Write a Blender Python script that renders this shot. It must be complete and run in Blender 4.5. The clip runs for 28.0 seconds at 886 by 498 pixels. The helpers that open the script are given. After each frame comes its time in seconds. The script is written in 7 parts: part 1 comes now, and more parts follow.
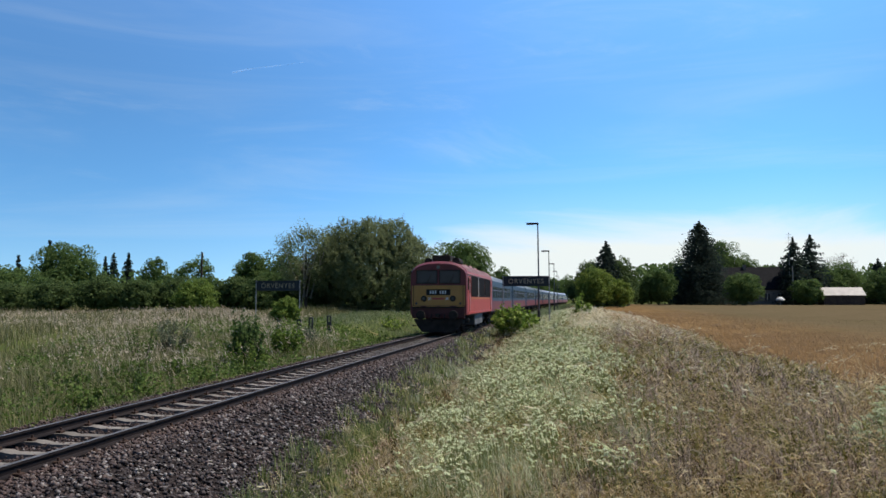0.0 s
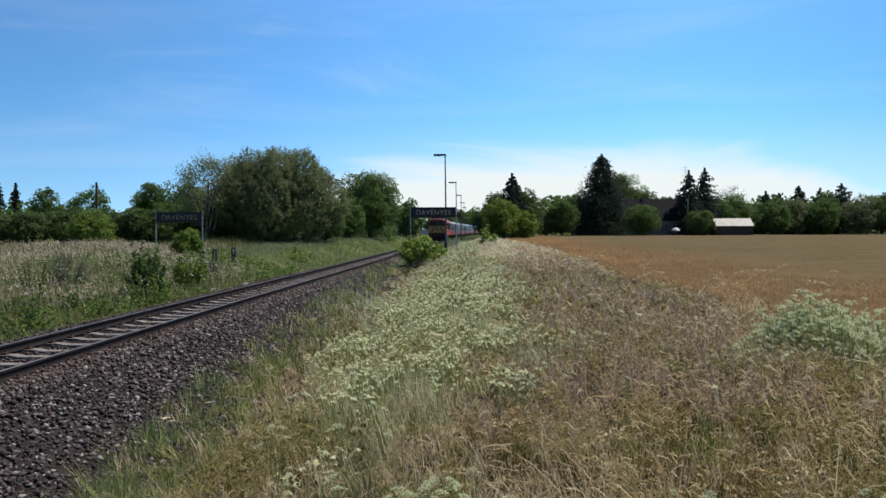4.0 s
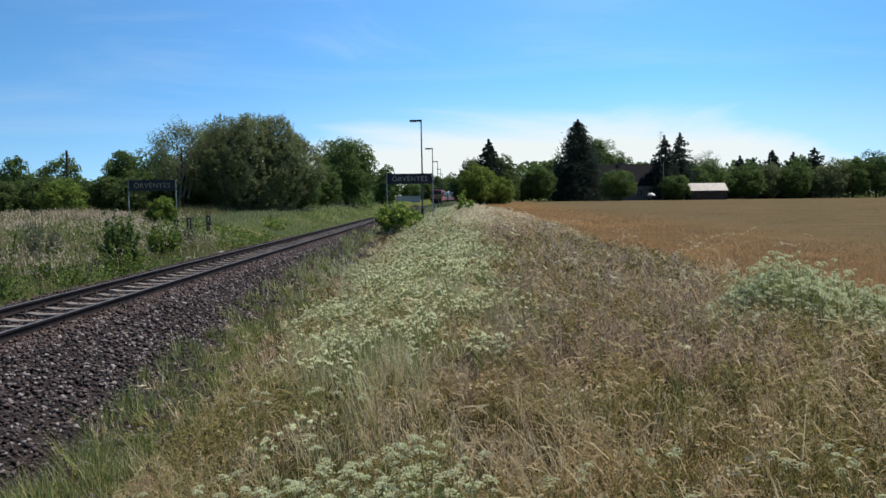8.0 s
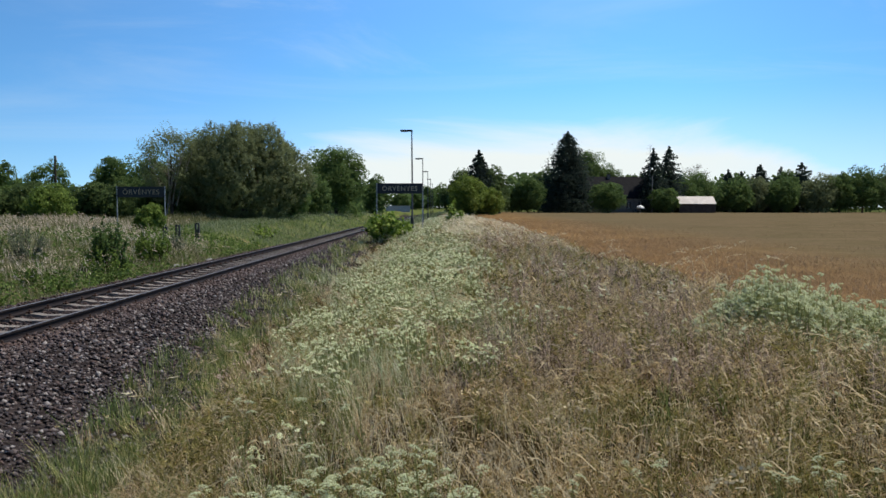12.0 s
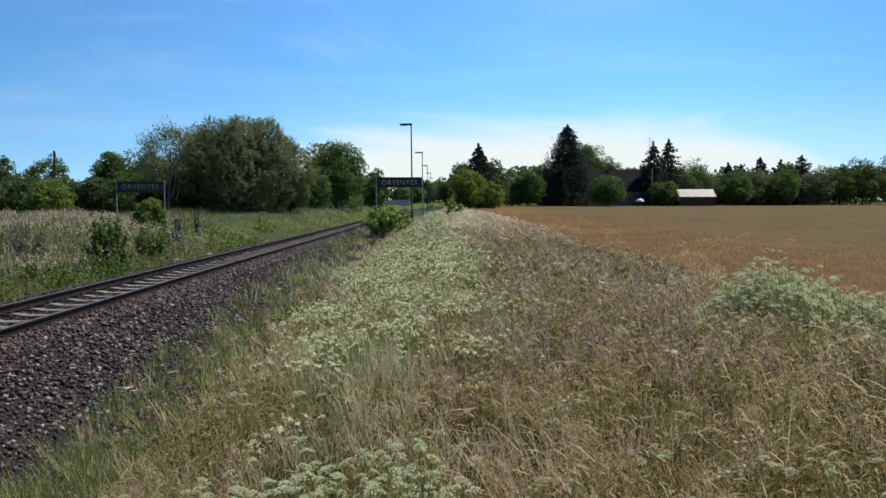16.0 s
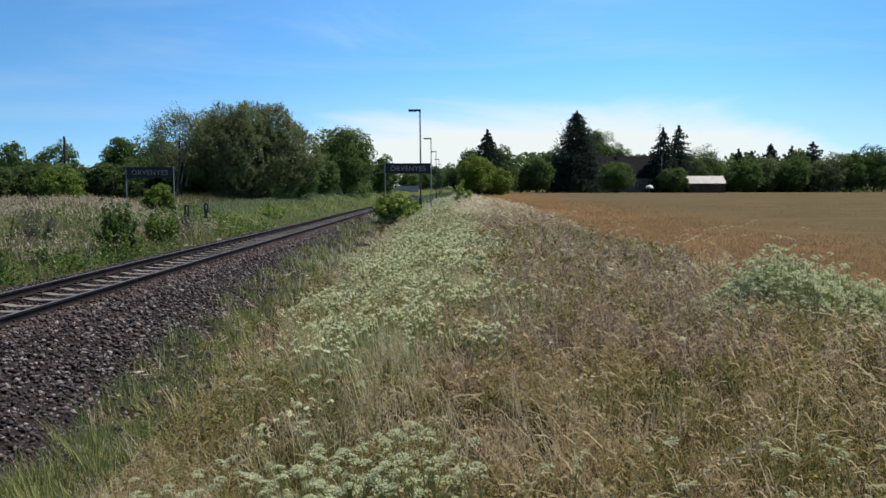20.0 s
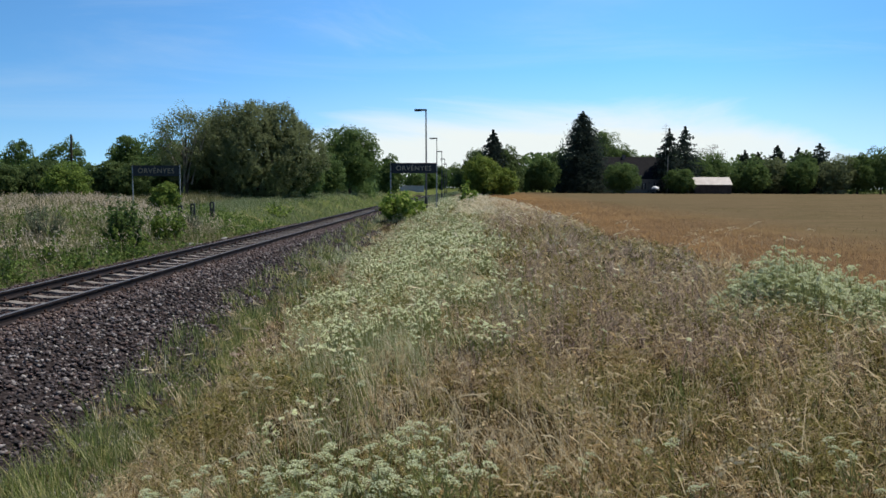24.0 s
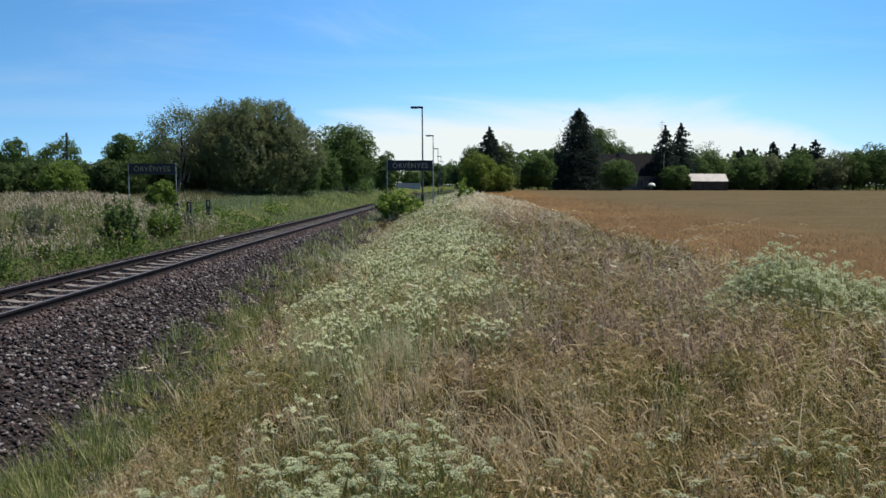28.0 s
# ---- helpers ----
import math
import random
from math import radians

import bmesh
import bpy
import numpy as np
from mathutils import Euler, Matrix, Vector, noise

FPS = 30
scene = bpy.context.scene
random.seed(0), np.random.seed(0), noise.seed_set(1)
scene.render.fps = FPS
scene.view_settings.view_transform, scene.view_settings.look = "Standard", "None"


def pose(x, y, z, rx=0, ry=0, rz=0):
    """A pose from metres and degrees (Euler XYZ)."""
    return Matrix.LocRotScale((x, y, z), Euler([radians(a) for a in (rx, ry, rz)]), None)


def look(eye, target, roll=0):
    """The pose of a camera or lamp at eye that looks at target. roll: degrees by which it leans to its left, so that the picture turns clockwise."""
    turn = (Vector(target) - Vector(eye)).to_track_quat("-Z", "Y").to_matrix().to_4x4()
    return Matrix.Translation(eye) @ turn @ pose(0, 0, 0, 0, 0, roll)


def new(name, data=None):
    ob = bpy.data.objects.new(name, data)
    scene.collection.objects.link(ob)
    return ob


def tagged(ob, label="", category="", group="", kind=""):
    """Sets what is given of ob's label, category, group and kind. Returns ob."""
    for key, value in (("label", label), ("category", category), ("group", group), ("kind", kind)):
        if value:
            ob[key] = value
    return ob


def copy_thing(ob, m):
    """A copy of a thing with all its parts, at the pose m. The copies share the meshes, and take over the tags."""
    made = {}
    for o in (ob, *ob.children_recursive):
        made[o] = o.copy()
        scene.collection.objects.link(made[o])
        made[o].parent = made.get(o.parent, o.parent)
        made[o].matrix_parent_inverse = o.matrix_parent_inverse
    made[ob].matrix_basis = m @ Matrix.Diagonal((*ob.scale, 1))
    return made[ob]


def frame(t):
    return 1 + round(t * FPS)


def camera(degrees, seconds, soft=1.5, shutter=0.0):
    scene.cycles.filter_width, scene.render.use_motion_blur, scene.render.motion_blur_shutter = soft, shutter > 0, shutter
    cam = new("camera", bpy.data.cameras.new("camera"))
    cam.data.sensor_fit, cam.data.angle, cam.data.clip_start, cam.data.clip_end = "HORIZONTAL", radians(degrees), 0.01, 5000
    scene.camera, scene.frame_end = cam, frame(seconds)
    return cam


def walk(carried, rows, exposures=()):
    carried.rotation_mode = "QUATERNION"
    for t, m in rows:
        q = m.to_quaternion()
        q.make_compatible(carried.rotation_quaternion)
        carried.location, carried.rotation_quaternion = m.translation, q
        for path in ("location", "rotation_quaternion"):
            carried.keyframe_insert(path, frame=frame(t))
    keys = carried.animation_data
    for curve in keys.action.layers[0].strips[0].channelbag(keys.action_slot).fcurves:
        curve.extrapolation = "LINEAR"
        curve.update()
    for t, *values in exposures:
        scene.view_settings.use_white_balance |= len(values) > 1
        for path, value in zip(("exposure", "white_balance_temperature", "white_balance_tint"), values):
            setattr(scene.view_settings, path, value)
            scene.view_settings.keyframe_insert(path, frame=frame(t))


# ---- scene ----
cam = camera(58.0, 28.0, 1.54)
rows = [
    (0, -0.039, 0.04, 1.99, 8.88, 3.6, 0.03),
    (0.5, -0.037, 0.031, 1.991, 7.5, 2.46, 0.14),
    (1, -0.034, 0.019, 1.991, 5.81, 1.33, -0.51),
    (1.5, -0.03, 0.007, 1.989, 5.24, -0.09, 0.04),
    (2, -0.026, -0, 1.985, 4.54, -0.29, -0.07),
    (2.5, -0.022, -0.002, 1.981, 3.94, -0.2, -0.04),
    (3, -0.02, -0.001, 1.976, 3.07, -1.12, 0.53),
    (3.5, -0.018, 0.002, 1.972, 2.35, -0.97, 0.12),
    (5.5, -0.009, 0.016, 1.948, 1.94, -3.39, 0.73),
    (6, -0.008, 0.017, 1.946, 1.63, -3.46, 0.54),
    (6.5, -0.007, 0.017, 1.946, 1.42, -3.94, 0.66),
    (7, -0.005, 0.017, 1.945, 0.91, -3.7, 0.85),
    (7.5, -0.003, 0.015, 1.944, 0.76, -3.69, 1.06),
    (8, -0.001, 0.014, 1.944, 0.63, -3.71, 0.63),
    (8.5, -0, 0.014, 1.943, 0.39, -3.48, 0.23),
    (9, 0, 0.014, 1.943, 0.32, -3.91, 0.77),
    (9.5, 0.001, 0.013, 1.943, 0.18, -3.56, 0.85),
    (10, 0.001, 0.01, 1.943, 0.2, -3.85, 1.07),
    (10.5, 0.001, 0.008, 1.944, -0.03, -3.45, 0.98),
    (11, 0, 0.005, 1.944, 0.01, -3.33, 0.84),
    (11.5, -0.001, 0.004, 1.945, -0.08, -2.99, 0.37),
    (12, -0.002, 0.003, 1.945, -0.1, -2.99, -0.06),
    (12.5, -0.003, 0.003, 1.944, 0.12, -3.06, -0.09),
    (14.5, -0.001, 0.008, 1.939, 0, -3.65, 0.06),
    (15, -0, 0.005, 1.94, -0.05, -3.66, 0.19),
    (15.5, 0.001, 0.002, 1.94, -0.11, -3.58, 0.4),
    (16, 0.001, 0.001, 1.94, -0.12, -3.43, 0.14),
    (16.5, 0, -0, 1.939, -0.06, -3.9, 0.02),
    (17, -0.001, -0, 1.939, -0, -3.9, -0),
    (17.5, -0.003, -0.001, 1.939, 0.35, -3.9, -0),
    (18, -0.004, -0.003, 1.938, 0.22, -3.99, -0.11),
    (18.5, -0.004, -0.005, 1.938, 0.37, -4.11, -0.02),
    (19, -0.003, -0.005, 1.938, 0.27, -4.08, 0.06),
    (19.5, -0.001, -0.006, 1.938, 0.44, -3.57, -0.09),
    (20, 0.001, -0.006, 1.938, 0.5, -4.41, 0.03),
    (20.5, 0.003, -0.006, 1.938, 0.76, -4.66, 0.03),
    (21, 0.003, -0.007, 1.939, 0.45, -4.75, 0.24),
    (21.5, 0.002, -0.007, 1.939, 0.27, -4.24, 0.31),
    (23.5, -0.006, 0.002, 1.934, 1.03, -4.67, -0.79),
    (24, -0.007, 0.002, 1.934, 0.89, -4.42, -0.27),
    (24.5, -0.008, 0.001, 1.933, 1.28, -5.04, -0.07),
    (25, -0.008, -0.002, 1.933, 0.84, -5.18, -0.09),
    (25.5, -0.008, -0.006, 1.932, 1.22, -5.17, 0.22),
    (26, -0.009, -0.011, 1.933, 1.37, -4.76, -0.05),
    (26.5, -0.01, -0.013, 1.934, 1.18, -5.31, -0.46),
    (27, -0.013, -0.014, 1.934, 1.41, -4.86, -0.69),
    (27.5, -0.014, -0.014, 1.935, 1.06, -5.15, -0.57),
    (28, -0.015, -0.013, 1.935, 0.63, -4.61, -0.11),
]
exposure_stops = 0.0
walk(cam, [(t, pose(x, y, z, 90 + pitch, roll, yaw)) for t, x, y, z, yaw, pitch, roll in rows],
     exposures=[(0.0, exposure_stops), (28.0, exposure_stops)])

# ---- world and sun ----
SUN_AZIMUTH, SUN_HEIGHT = radians(72), radians(60)   # azimuth from +Y towards +X
world = bpy.data.worlds.new("world")
scene.world = world
world.use_nodes = True
wn, wl = world.node_tree.nodes, world.node_tree.links
wn.clear()
sky = wn.new("ShaderNodeTexSky")
sky.sky_type, sky.sun_disc = "NISHITA", False
sky.sun_elevation, sky.sun_rotation = SUN_HEIGHT, SUN_AZIMUTH
sky.air_density, sky.dust_density, sky.ozone_density = 1.0, 0.0, 5.0
sky_bg = wn.new("ShaderNodeBackground")
sky_bg.inputs["Strength"].default_value = 0.15
sky_tone = wn.new("ShaderNodeHueSaturation")
sky_tone.inputs["Hue"].default_value = 0.4995
wl.new(sky.outputs[0], sky_tone.inputs["Color"])
wl.new(sky_tone.outputs[0], sky_bg.inputs["Color"])
cirrus_bg = wn.new("ShaderNodeBackground")
cirrus_bg.inputs["Color"].default_value = (0.91, 0.98, 0.97, 1)
cirrus_bg.inputs["Strength"].default_value = 0.95
wmix = wn.new("ShaderNodeMixShader")
wout = wn.new("ShaderNodeOutputWorld")
wcoord = wn.new("ShaderNodeTexCoord")


def world_noise(scale, stretch, detail, rough, distort, turn=0.0):
    mp = wn.new("ShaderNodeMapping")
    mp.inputs["Scale"].default_value = stretch
    mp.inputs["Rotation"].default_value = (0, radians(turn), 0)
    wl.new(wcoord.outputs["Generated"], mp.inputs["Vector"])
    n = wn.new("ShaderNodeTexNoise")
    n.inputs["Scale"].default_value, n.inputs["Detail"].default_value = scale, detail
    n.inputs["Roughness"].default_value, n.inputs["Distortion"].default_value = rough, distort
    wl.new(mp.outputs[0], n.inputs["Vector"])
    return n.outputs[0]


def world_math(op, a, b=None, clamp=False):
    m = wn.new("ShaderNodeMath")
    m.operation, m.use_clamp = op, clamp
    for i, v in enumerate((a, b)):
        if v is None:
            continue
        if isinstance(v, (int, float)):
            m.inputs[i].default_value = v
        else:
            wl.new(v, m.inputs[i])
    return m.outputs[0]


def world_range(v, a, b, c, d):
    m = wn.new("ShaderNodeMapRange")
    m.interpolation_type = "SMOOTHSTEP"
    wl.new(v, m.inputs[0])
    for i, x in enumerate((a, b, c, d)):
        m.inputs[i + 1].default_value = x
    return m.outputs[0]


wsep = wn.new("ShaderNodeSeparateXYZ")
wl.new(wcoord.outputs["Generated"], wsep.inputs[0])
height = wsep.outputs[2]
# very clear air: the blue reaches down to the horizon
lift = wn.new("ShaderNodeCombineXYZ")
wl.new(wsep.outputs[0], lift.inputs[0])
wl.new(wsep.outputs[1], lift.inputs[1])
wl.new(world_math("ADD", world_math("MULTIPLY", height, 0.92), 0.078), lift.inputs[2])
wl.new(lift.outputs[0], sky.inputs["Vector"])
# a clear sky is deeper overhead; the darkening to both sides imitates lens vignetting
wl.new(world_range(height, 0.0, 0.40, 1.30, 1.16), sky_tone.inputs["Saturation"])
deep = world_math("MULTIPLY", world_range(height, 0.36, 0.9, 1.08, 0.5), world_range(wsep.outputs[1], -0.7, 0.75, 0.5, 1.0))
deep = world_math("MULTIPLY", deep, world_range(wsep.outputs[0], -0.65, 0.1, 0.68, 1.0))
deep = world_math("MULTIPLY", deep, world_range(wsep.outputs[0], 0.2, 0.6, 1.0, 0.72))
wl.new(world_math("MULTIPLY", world_math("MULTIPLY", deep, 0.196), world_range(height, 0.22, 0.40, 1.0, 1.2)), sky_bg.inputs["Strength"])
# thin streaky cirrus over the whole sky, and a milky layer of it low over the horizon towards the sun
streaks = world_range(world_noise(2.0, (0.5, 1.0, 5.5), 7, 0.6, 1.1, -8), 0.45, 0.82, 0.0, 0.17)
wisps = world_range(world_noise(3.1, (0.45, 0.8, 2.4), 8, 0.68, 1.6, 24), 0.50, 0.82, 0.0, 0.17)
streaks = world_math("MAXIMUM", streaks, wisps)
edge = world_math("MULTIPLY", world_noise(2.4, (0.7, 0.7, 5.0), 7, 0.6, 0.8), 0.10)
edge = world_math("ADD", edge, world_range(wsep.outputs[0], 0.32, 0.56, 0.0, 0.10))
edge = world_math("ADD", edge, world_range(wsep.outputs[0], -0.40, -0.08, 0.085, 0.0))
low = world_range(world_math("ADD", height, edge), 0.115, 0.170, 0.96, 0.0)
veil = world_math("MULTIPLY", world_range(height, 0.0, 0.16, 0.4, 0.0), world_range(wsep.outputs[0], -0.45, 0.0, 0.15, 1.0))
amount = world_math("MULTIPLY", world_math("MAXIMUM", world_math("MAXIMUM", streaks, low), veil, True), deep)
wl.new(amount, wmix.inputs[0])
wl.new(sky_bg.outputs[0], wmix.inputs[1])
wl.new(cirrus_bg.outputs[0], wmix.inputs[2])
wl.new(wmix.outputs[0], wout.inputs[0])

sun = new("sun", bpy.data.lights.new("sun", "SUN"))
sun.data.energy, sun.data.angle, sun.data.color = 5.0, radians(0.55), (1.0, 0.94, 0.84)
sun_dir = Vector((math.sin(SUN_AZIMUTH) * math.cos(SUN_HEIGHT), math.cos(SUN_AZIMUTH) * math.cos(SUN_HEIGHT), math.sin(SUN_HEIGHT)))
sun.matrix_world = look(sun_dir * 60, (0, 0, 0))


# ---- materials ----
def material(name, rough=0.7, metal=0.0):
    m = bpy.data.materials.new(name)
    m.use_nodes = True
    b = m.node_tree.nodes["Principled BSDF"]
    b.inputs["Roughness"].default_value, b.inputs["Metallic"].default_value = rough, metal
    return m, m.node_tree.nodes, m.node_tree.links, b


def ramp(nodes, links, fac, stops):
    r = nodes.new("ShaderNodeValToRGB")
    e = r.color_ramp.elements
    while len(e) < len(stops):
        e.new(0.5)
    for el, (p, c) in zip(e, stops):
        el.position, el.color = p, (*c, 1)
    links.new(fac, r.inputs[0])
    return r.outputs[0]


def noise_tex(nodes, links, scale, detail=4.0, coord="Object", stretch=None, rough=0.55):
    tc = nodes.new("ShaderNodeTexCoord")
    out = tc.outputs[coord]
    if stretch:
        mp = nodes.new("ShaderNodeMapping")
        mp.inputs["Scale"].default_value = stretch
        links.new(out, mp.inputs["Vector"])
        out = mp.outputs[0]
    n = nodes.new("ShaderNodeTexNoise")
    n.inputs["Scale"].default_value, n.inputs["Detail"].default_value, n.inputs["Roughness"].default_value = scale, detail, rough
    links.new(out, n.inputs["Vector"])
    return n.outputs[0]


def mix_rgb(nodes, links, fac, a, b, mode="MIX"):
    m = nodes.new("ShaderNodeMix")
    m.data_type, m.blend_type = "RGBA", mode
    for sock, v in ((m.inputs["Factor"], fac), (m.inputs["A"], a), (m.inputs["B"], b)):
        if isinstance(v, (int, float)):
            sock.default_value = v
        elif isinstance(v, tuple):
            sock.default_value = (*v, 1)
        else:
            links.new(v, sock)
    return m.outputs["Result"]


def bump(nodes, links, b, h, strength, distance):
    n = nodes.new("ShaderNodeBump")
    n.inputs["Strength"].default_value, n.inputs["Distance"].default_value = strength, distance
    links.new(h, n.inputs["Height"])
    links.new(n.outputs[0], b.inputs["Normal"])


def surface(name, c1, c2, scale, rough=0.7, metal=0.0, grain=40.0, relief=0.2, depth=0.01, random_tint=0.0):
    """Two-scale mottled surface: wide stains between c1 and c2, fine grain on top."""
    m, n, l, b = material(name, rough, metal)
    wide = noise_tex(n, l, scale)
    fine = noise_tex(n, l, grain, 3.0)
    col = ramp(n, l, wide, [(0.3, c1), (0.7, c2)])
    col = mix_rgb(n, l, 0.35, col, ramp(n, l, fine, [(0.25, (0.45, 0.45, 0.45)), (0.8, (1.0, 1.0, 1.0))]), "MULTIPLY")
    if random_tint:
        oi = n.new("ShaderNodeObjectInfo")
        col = mix_rgb(n, l, random_tint, col, ramp(n, l, oi.outputs["Random"], [(0.0, (0.35, 0.33, 0.3)), (1.0, (1.0, 1.0, 1.0))]), "MULTIPLY")
    l.new(col, b.inputs["Base Color"])
    if rough > 0.75:
        b.inputs["Specular IOR Level"].default_value = 0.15
    bump(n, l, b, fine, relief, depth)
    return m


def plant(name, stops, rough=0.6, through_light=0.35, patch=0.5, patch_scale=0.35):
    """Leaves and blades: a colour for each one, with wider patches, and some light passing through."""
    m, n, l, b = material(name, rough)
    geo = n.new("ShaderNodeNewGeometry")
    wide = noise_tex(n, l, patch_scale, 3.0)
    a = n.new("ShaderNodeMath")
    a.operation = "MULTIPLY_ADD"
    a.inputs[1].default_value = 1 - patch
    l.new(geo.outputs["Random Per Island"], a.inputs[0])
    w = n.new("ShaderNodeMath")
    w.operation = "MULTIPLY"
    w.inputs[1].default_value = patch
    l.new(wide, w.inputs[0])
    l.new(w.outputs[0], a.inputs[2])
    col = ramp(n, l, a.outputs[0], stops)
    l.new(col, b.inputs["Base Color"])
    b.inputs["Specular IOR Level"].default_value = 0.06
    t = n.new("ShaderNodeBsdfTranslucent")
    l.new(col, t.inputs["Color"])
    mx = n.new("ShaderNodeMixShader")
    mx.inputs[0].default_value = through_light
    l.new(b.outputs[0], mx.inputs[1])
    l.new(t.outputs[0], mx.inputs[2])
    l.new(mx.outputs[0], n["Material Output"].inputs["Surface"])
    return m


M_DRY = plant("dry_grass", [(0.27, (0.07, 0.046, 0.02)), (0.34, (0.54, 0.385, 0.175)), (0.44, (0.98, 0.82, 0.50)), (0.52, (0.16, 0.11, 0.045)), (0.58, (0.78, 0.58, 0.30)), (0.67, (0.98, 0.88, 0.64)), (0.76, (0.40, 0.265, 0.13))], 0.7, 0.28, 0.5, 4.0)
M_GOLD = plant("golden_dry_weeds", [(0.27, (0.09, 0.058, 0.024)), (0.37, (0.62, 0.44, 0.21)), (0.47, (0.97, 0.82, 0.54)), (0.55, (0.24, 0.165, 0.068)), (0.65, (0.84, 0.65, 0.37)), (0.75, (0.38, 0.28, 0.125))], 0.75, 0.36, 0.45, 4.0)
# mostly dark tones: the shade between tufts is put into this colour
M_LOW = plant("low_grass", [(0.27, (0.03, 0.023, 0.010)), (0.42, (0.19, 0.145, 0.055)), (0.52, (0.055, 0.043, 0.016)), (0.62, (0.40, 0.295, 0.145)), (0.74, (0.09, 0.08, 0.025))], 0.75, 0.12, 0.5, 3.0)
M_PALEGREEN = plant("pale_green_grass", [(0.27, (0.28, 0.32, 0.13)), (0.42, (0.54, 0.59, 0.32)), (0.52, (0.90, 0.91, 0.66)), (0.62, (0.36, 0.41, 0.18)), (0.75, (0.84, 0.79, 0.52))], 0.7, 0.5, 0.4, 1.2)
M_FRINGE = plant("fringe_grass", [(0.27, (0.055, 0.09, 0.026)), (0.40, (0.19, 0.26, 0.08)), (0.50, (0.095, 0.145, 0.042)), (0.62, (0.36, 0.40, 0.165)), (0.75, (0.60, 0.57, 0.33))], 0.6, 0.42, 0.5, 2.5)
M_CLUMPLEAF = plant("clump_leaves", [(0.27, (0.22, 0.245, 0.105)), (0.5, (0.34, 0.365, 0.18)), (0.73, (0.46, 0.475, 0.26))], 0.75, 0.5)
M_STRAW = plant("straw_heads", [(0.2, (0.54, 0.40, 0.20)), (0.8, (0.86, 0.73, 0.47))], 0.7, 0.42)
M_SILK = plant("silky_grass", [(0.27, (0.56, 0.46, 0.27)), (0.5, (0.97, 0.87, 0.62)), (0.73, (0.44, 0.36, 0.21))], 0.7, 0.48)
M_RUST = plant("rusty_seed_heads", [(0.25, (0.40, 0.27, 0.19)), (0.75, (0.72, 0.56, 0.45))], 0.8, 0.25)
M_GREEN = plant("green_grass", [(0.25, (0.075, 0.115, 0.028)), (0.42, (0.21, 0.255, 0.07)), (0.52, (0.11, 0.15, 0.035)), (0.64, (0.40, 0.40, 0.15)), (0.76, (0.64, 0.56, 0.29))], 0.6, 0.35, 0.45, 2.0)
M_MEADOW = plant("meadow_grass", [(0.25, (0.065, 0.08, 0.026)), (0.38, (0.165, 0.165, 0.062)), (0.5, (0.32, 0.285, 0.155)), (0.6, (0.14, 0.155, 0.058)), (0.75, (0.43, 0.375, 0.245))], 0.6, 0.35, 0.5, 0.4)
M_VERGE = plant("verge_grass", [(0.27, (0.09, 0.135, 0.05)), (0.5, (0.18, 0.23, 0.105)), (0.73, (0.33, 0.34, 0.215))], 0.6, 0.4, 0.5, 0.5)
M_RUSSET = plant("russet_grass", [(0.27, (0.30, 0.17, 0.085)), (0.5, (0.58, 0.38, 0.21)), (0.73, (0.80, 0.63, 0.42))], 0.7, 0.4, 0.4, 0.6)
M_REED = plant("reed_grass", [(0.27, (0.46, 0.36, 0.26)), (0.73, (0.84, 0.70, 0.55))], 0.6, 0.45)
M_UMBEL = plant("white_umbels", [(0.27, (0.50, 0.54, 0.32)), (0.73, (0.76, 0.78, 0.54))], 0.8, 0.45)
M_UMBEL_GREEN = plant("greenish_umbels", [(0.27, (0.56, 0.61, 0.34)), (0.5, (0.74, 0.77, 0.48)), (0.73, (0.88, 0.88, 0.62))], 0.8, 0.5, 0.4, 1.0)
M_CLUMP = plant("grey_green_umbels", [(0.27, (0.42, 0.455, 0.26)), (0.5, (0.54, 0.575, 0.36)), (0.73, (0.66, 0.69, 0.46))], 0.8, 0.5)
M_SAGE = plant("grey_sage_leaves", [(0.15, (0.13, 0.15, 0.085)), (0.55, (0.21, 0.23, 0.145)), (0.9, (0.31, 0.32, 0.22))], 0.8, 0.3)
M_STEM = plant("umbel_stems", [(0.2, (0.20, 0.225, 0.07)), (0.8, (0.38, 0.38, 0.16))], 0.7, 0.35)
M_CROP = plant("ripe_crop", [(0.25, (0.22, 0.15, 0.09)), (0.5, (0.34, 0.225, 0.125)), (0.75, (0.46, 0.335, 0.205))], 0.75, 0.3, 0.6, 0.25)
M_STUBBLE = plant("field_stubble", [(0.27, (0.16, 0.125, 0.07)), (0.5, (0.20, 0.155, 0.088)), (0.73, (0.22, 0.19, 0.105))], 0.75, 0.5, 0.5, 0.2)
M_LEAF = plant("leaves", [(0.15, (0.072, 0.12, 0.04)), (0.55, (0.118, 0.18, 0.056)), (0.9, (0.185, 0.245, 0.084))], 0.6, 0.5)
M_LEAF_OLIVE = plant("olive_leaves", [(0.15, (0.14, 0.168, 0.08)), (0.55, (0.195, 0.225, 0.11)), (0.9, (0.24, 0.275, 0.135))], 0.65, 0.5)
M_BANKWEED = plant("bank_weed_leaves", [(0.27, (0.055, 0.05, 0.014)), (0.38, (0.32, 0.285, 0.075)), (0.48, (0.72, 0.61, 0.28)), (0.56, (0.15, 0.14, 0.036)), (0.66, (0.50, 0.43, 0.16)), (0.75, (0.24, 0.20, 0.065))], 0.75, 0.3, 0.45, 4.0)
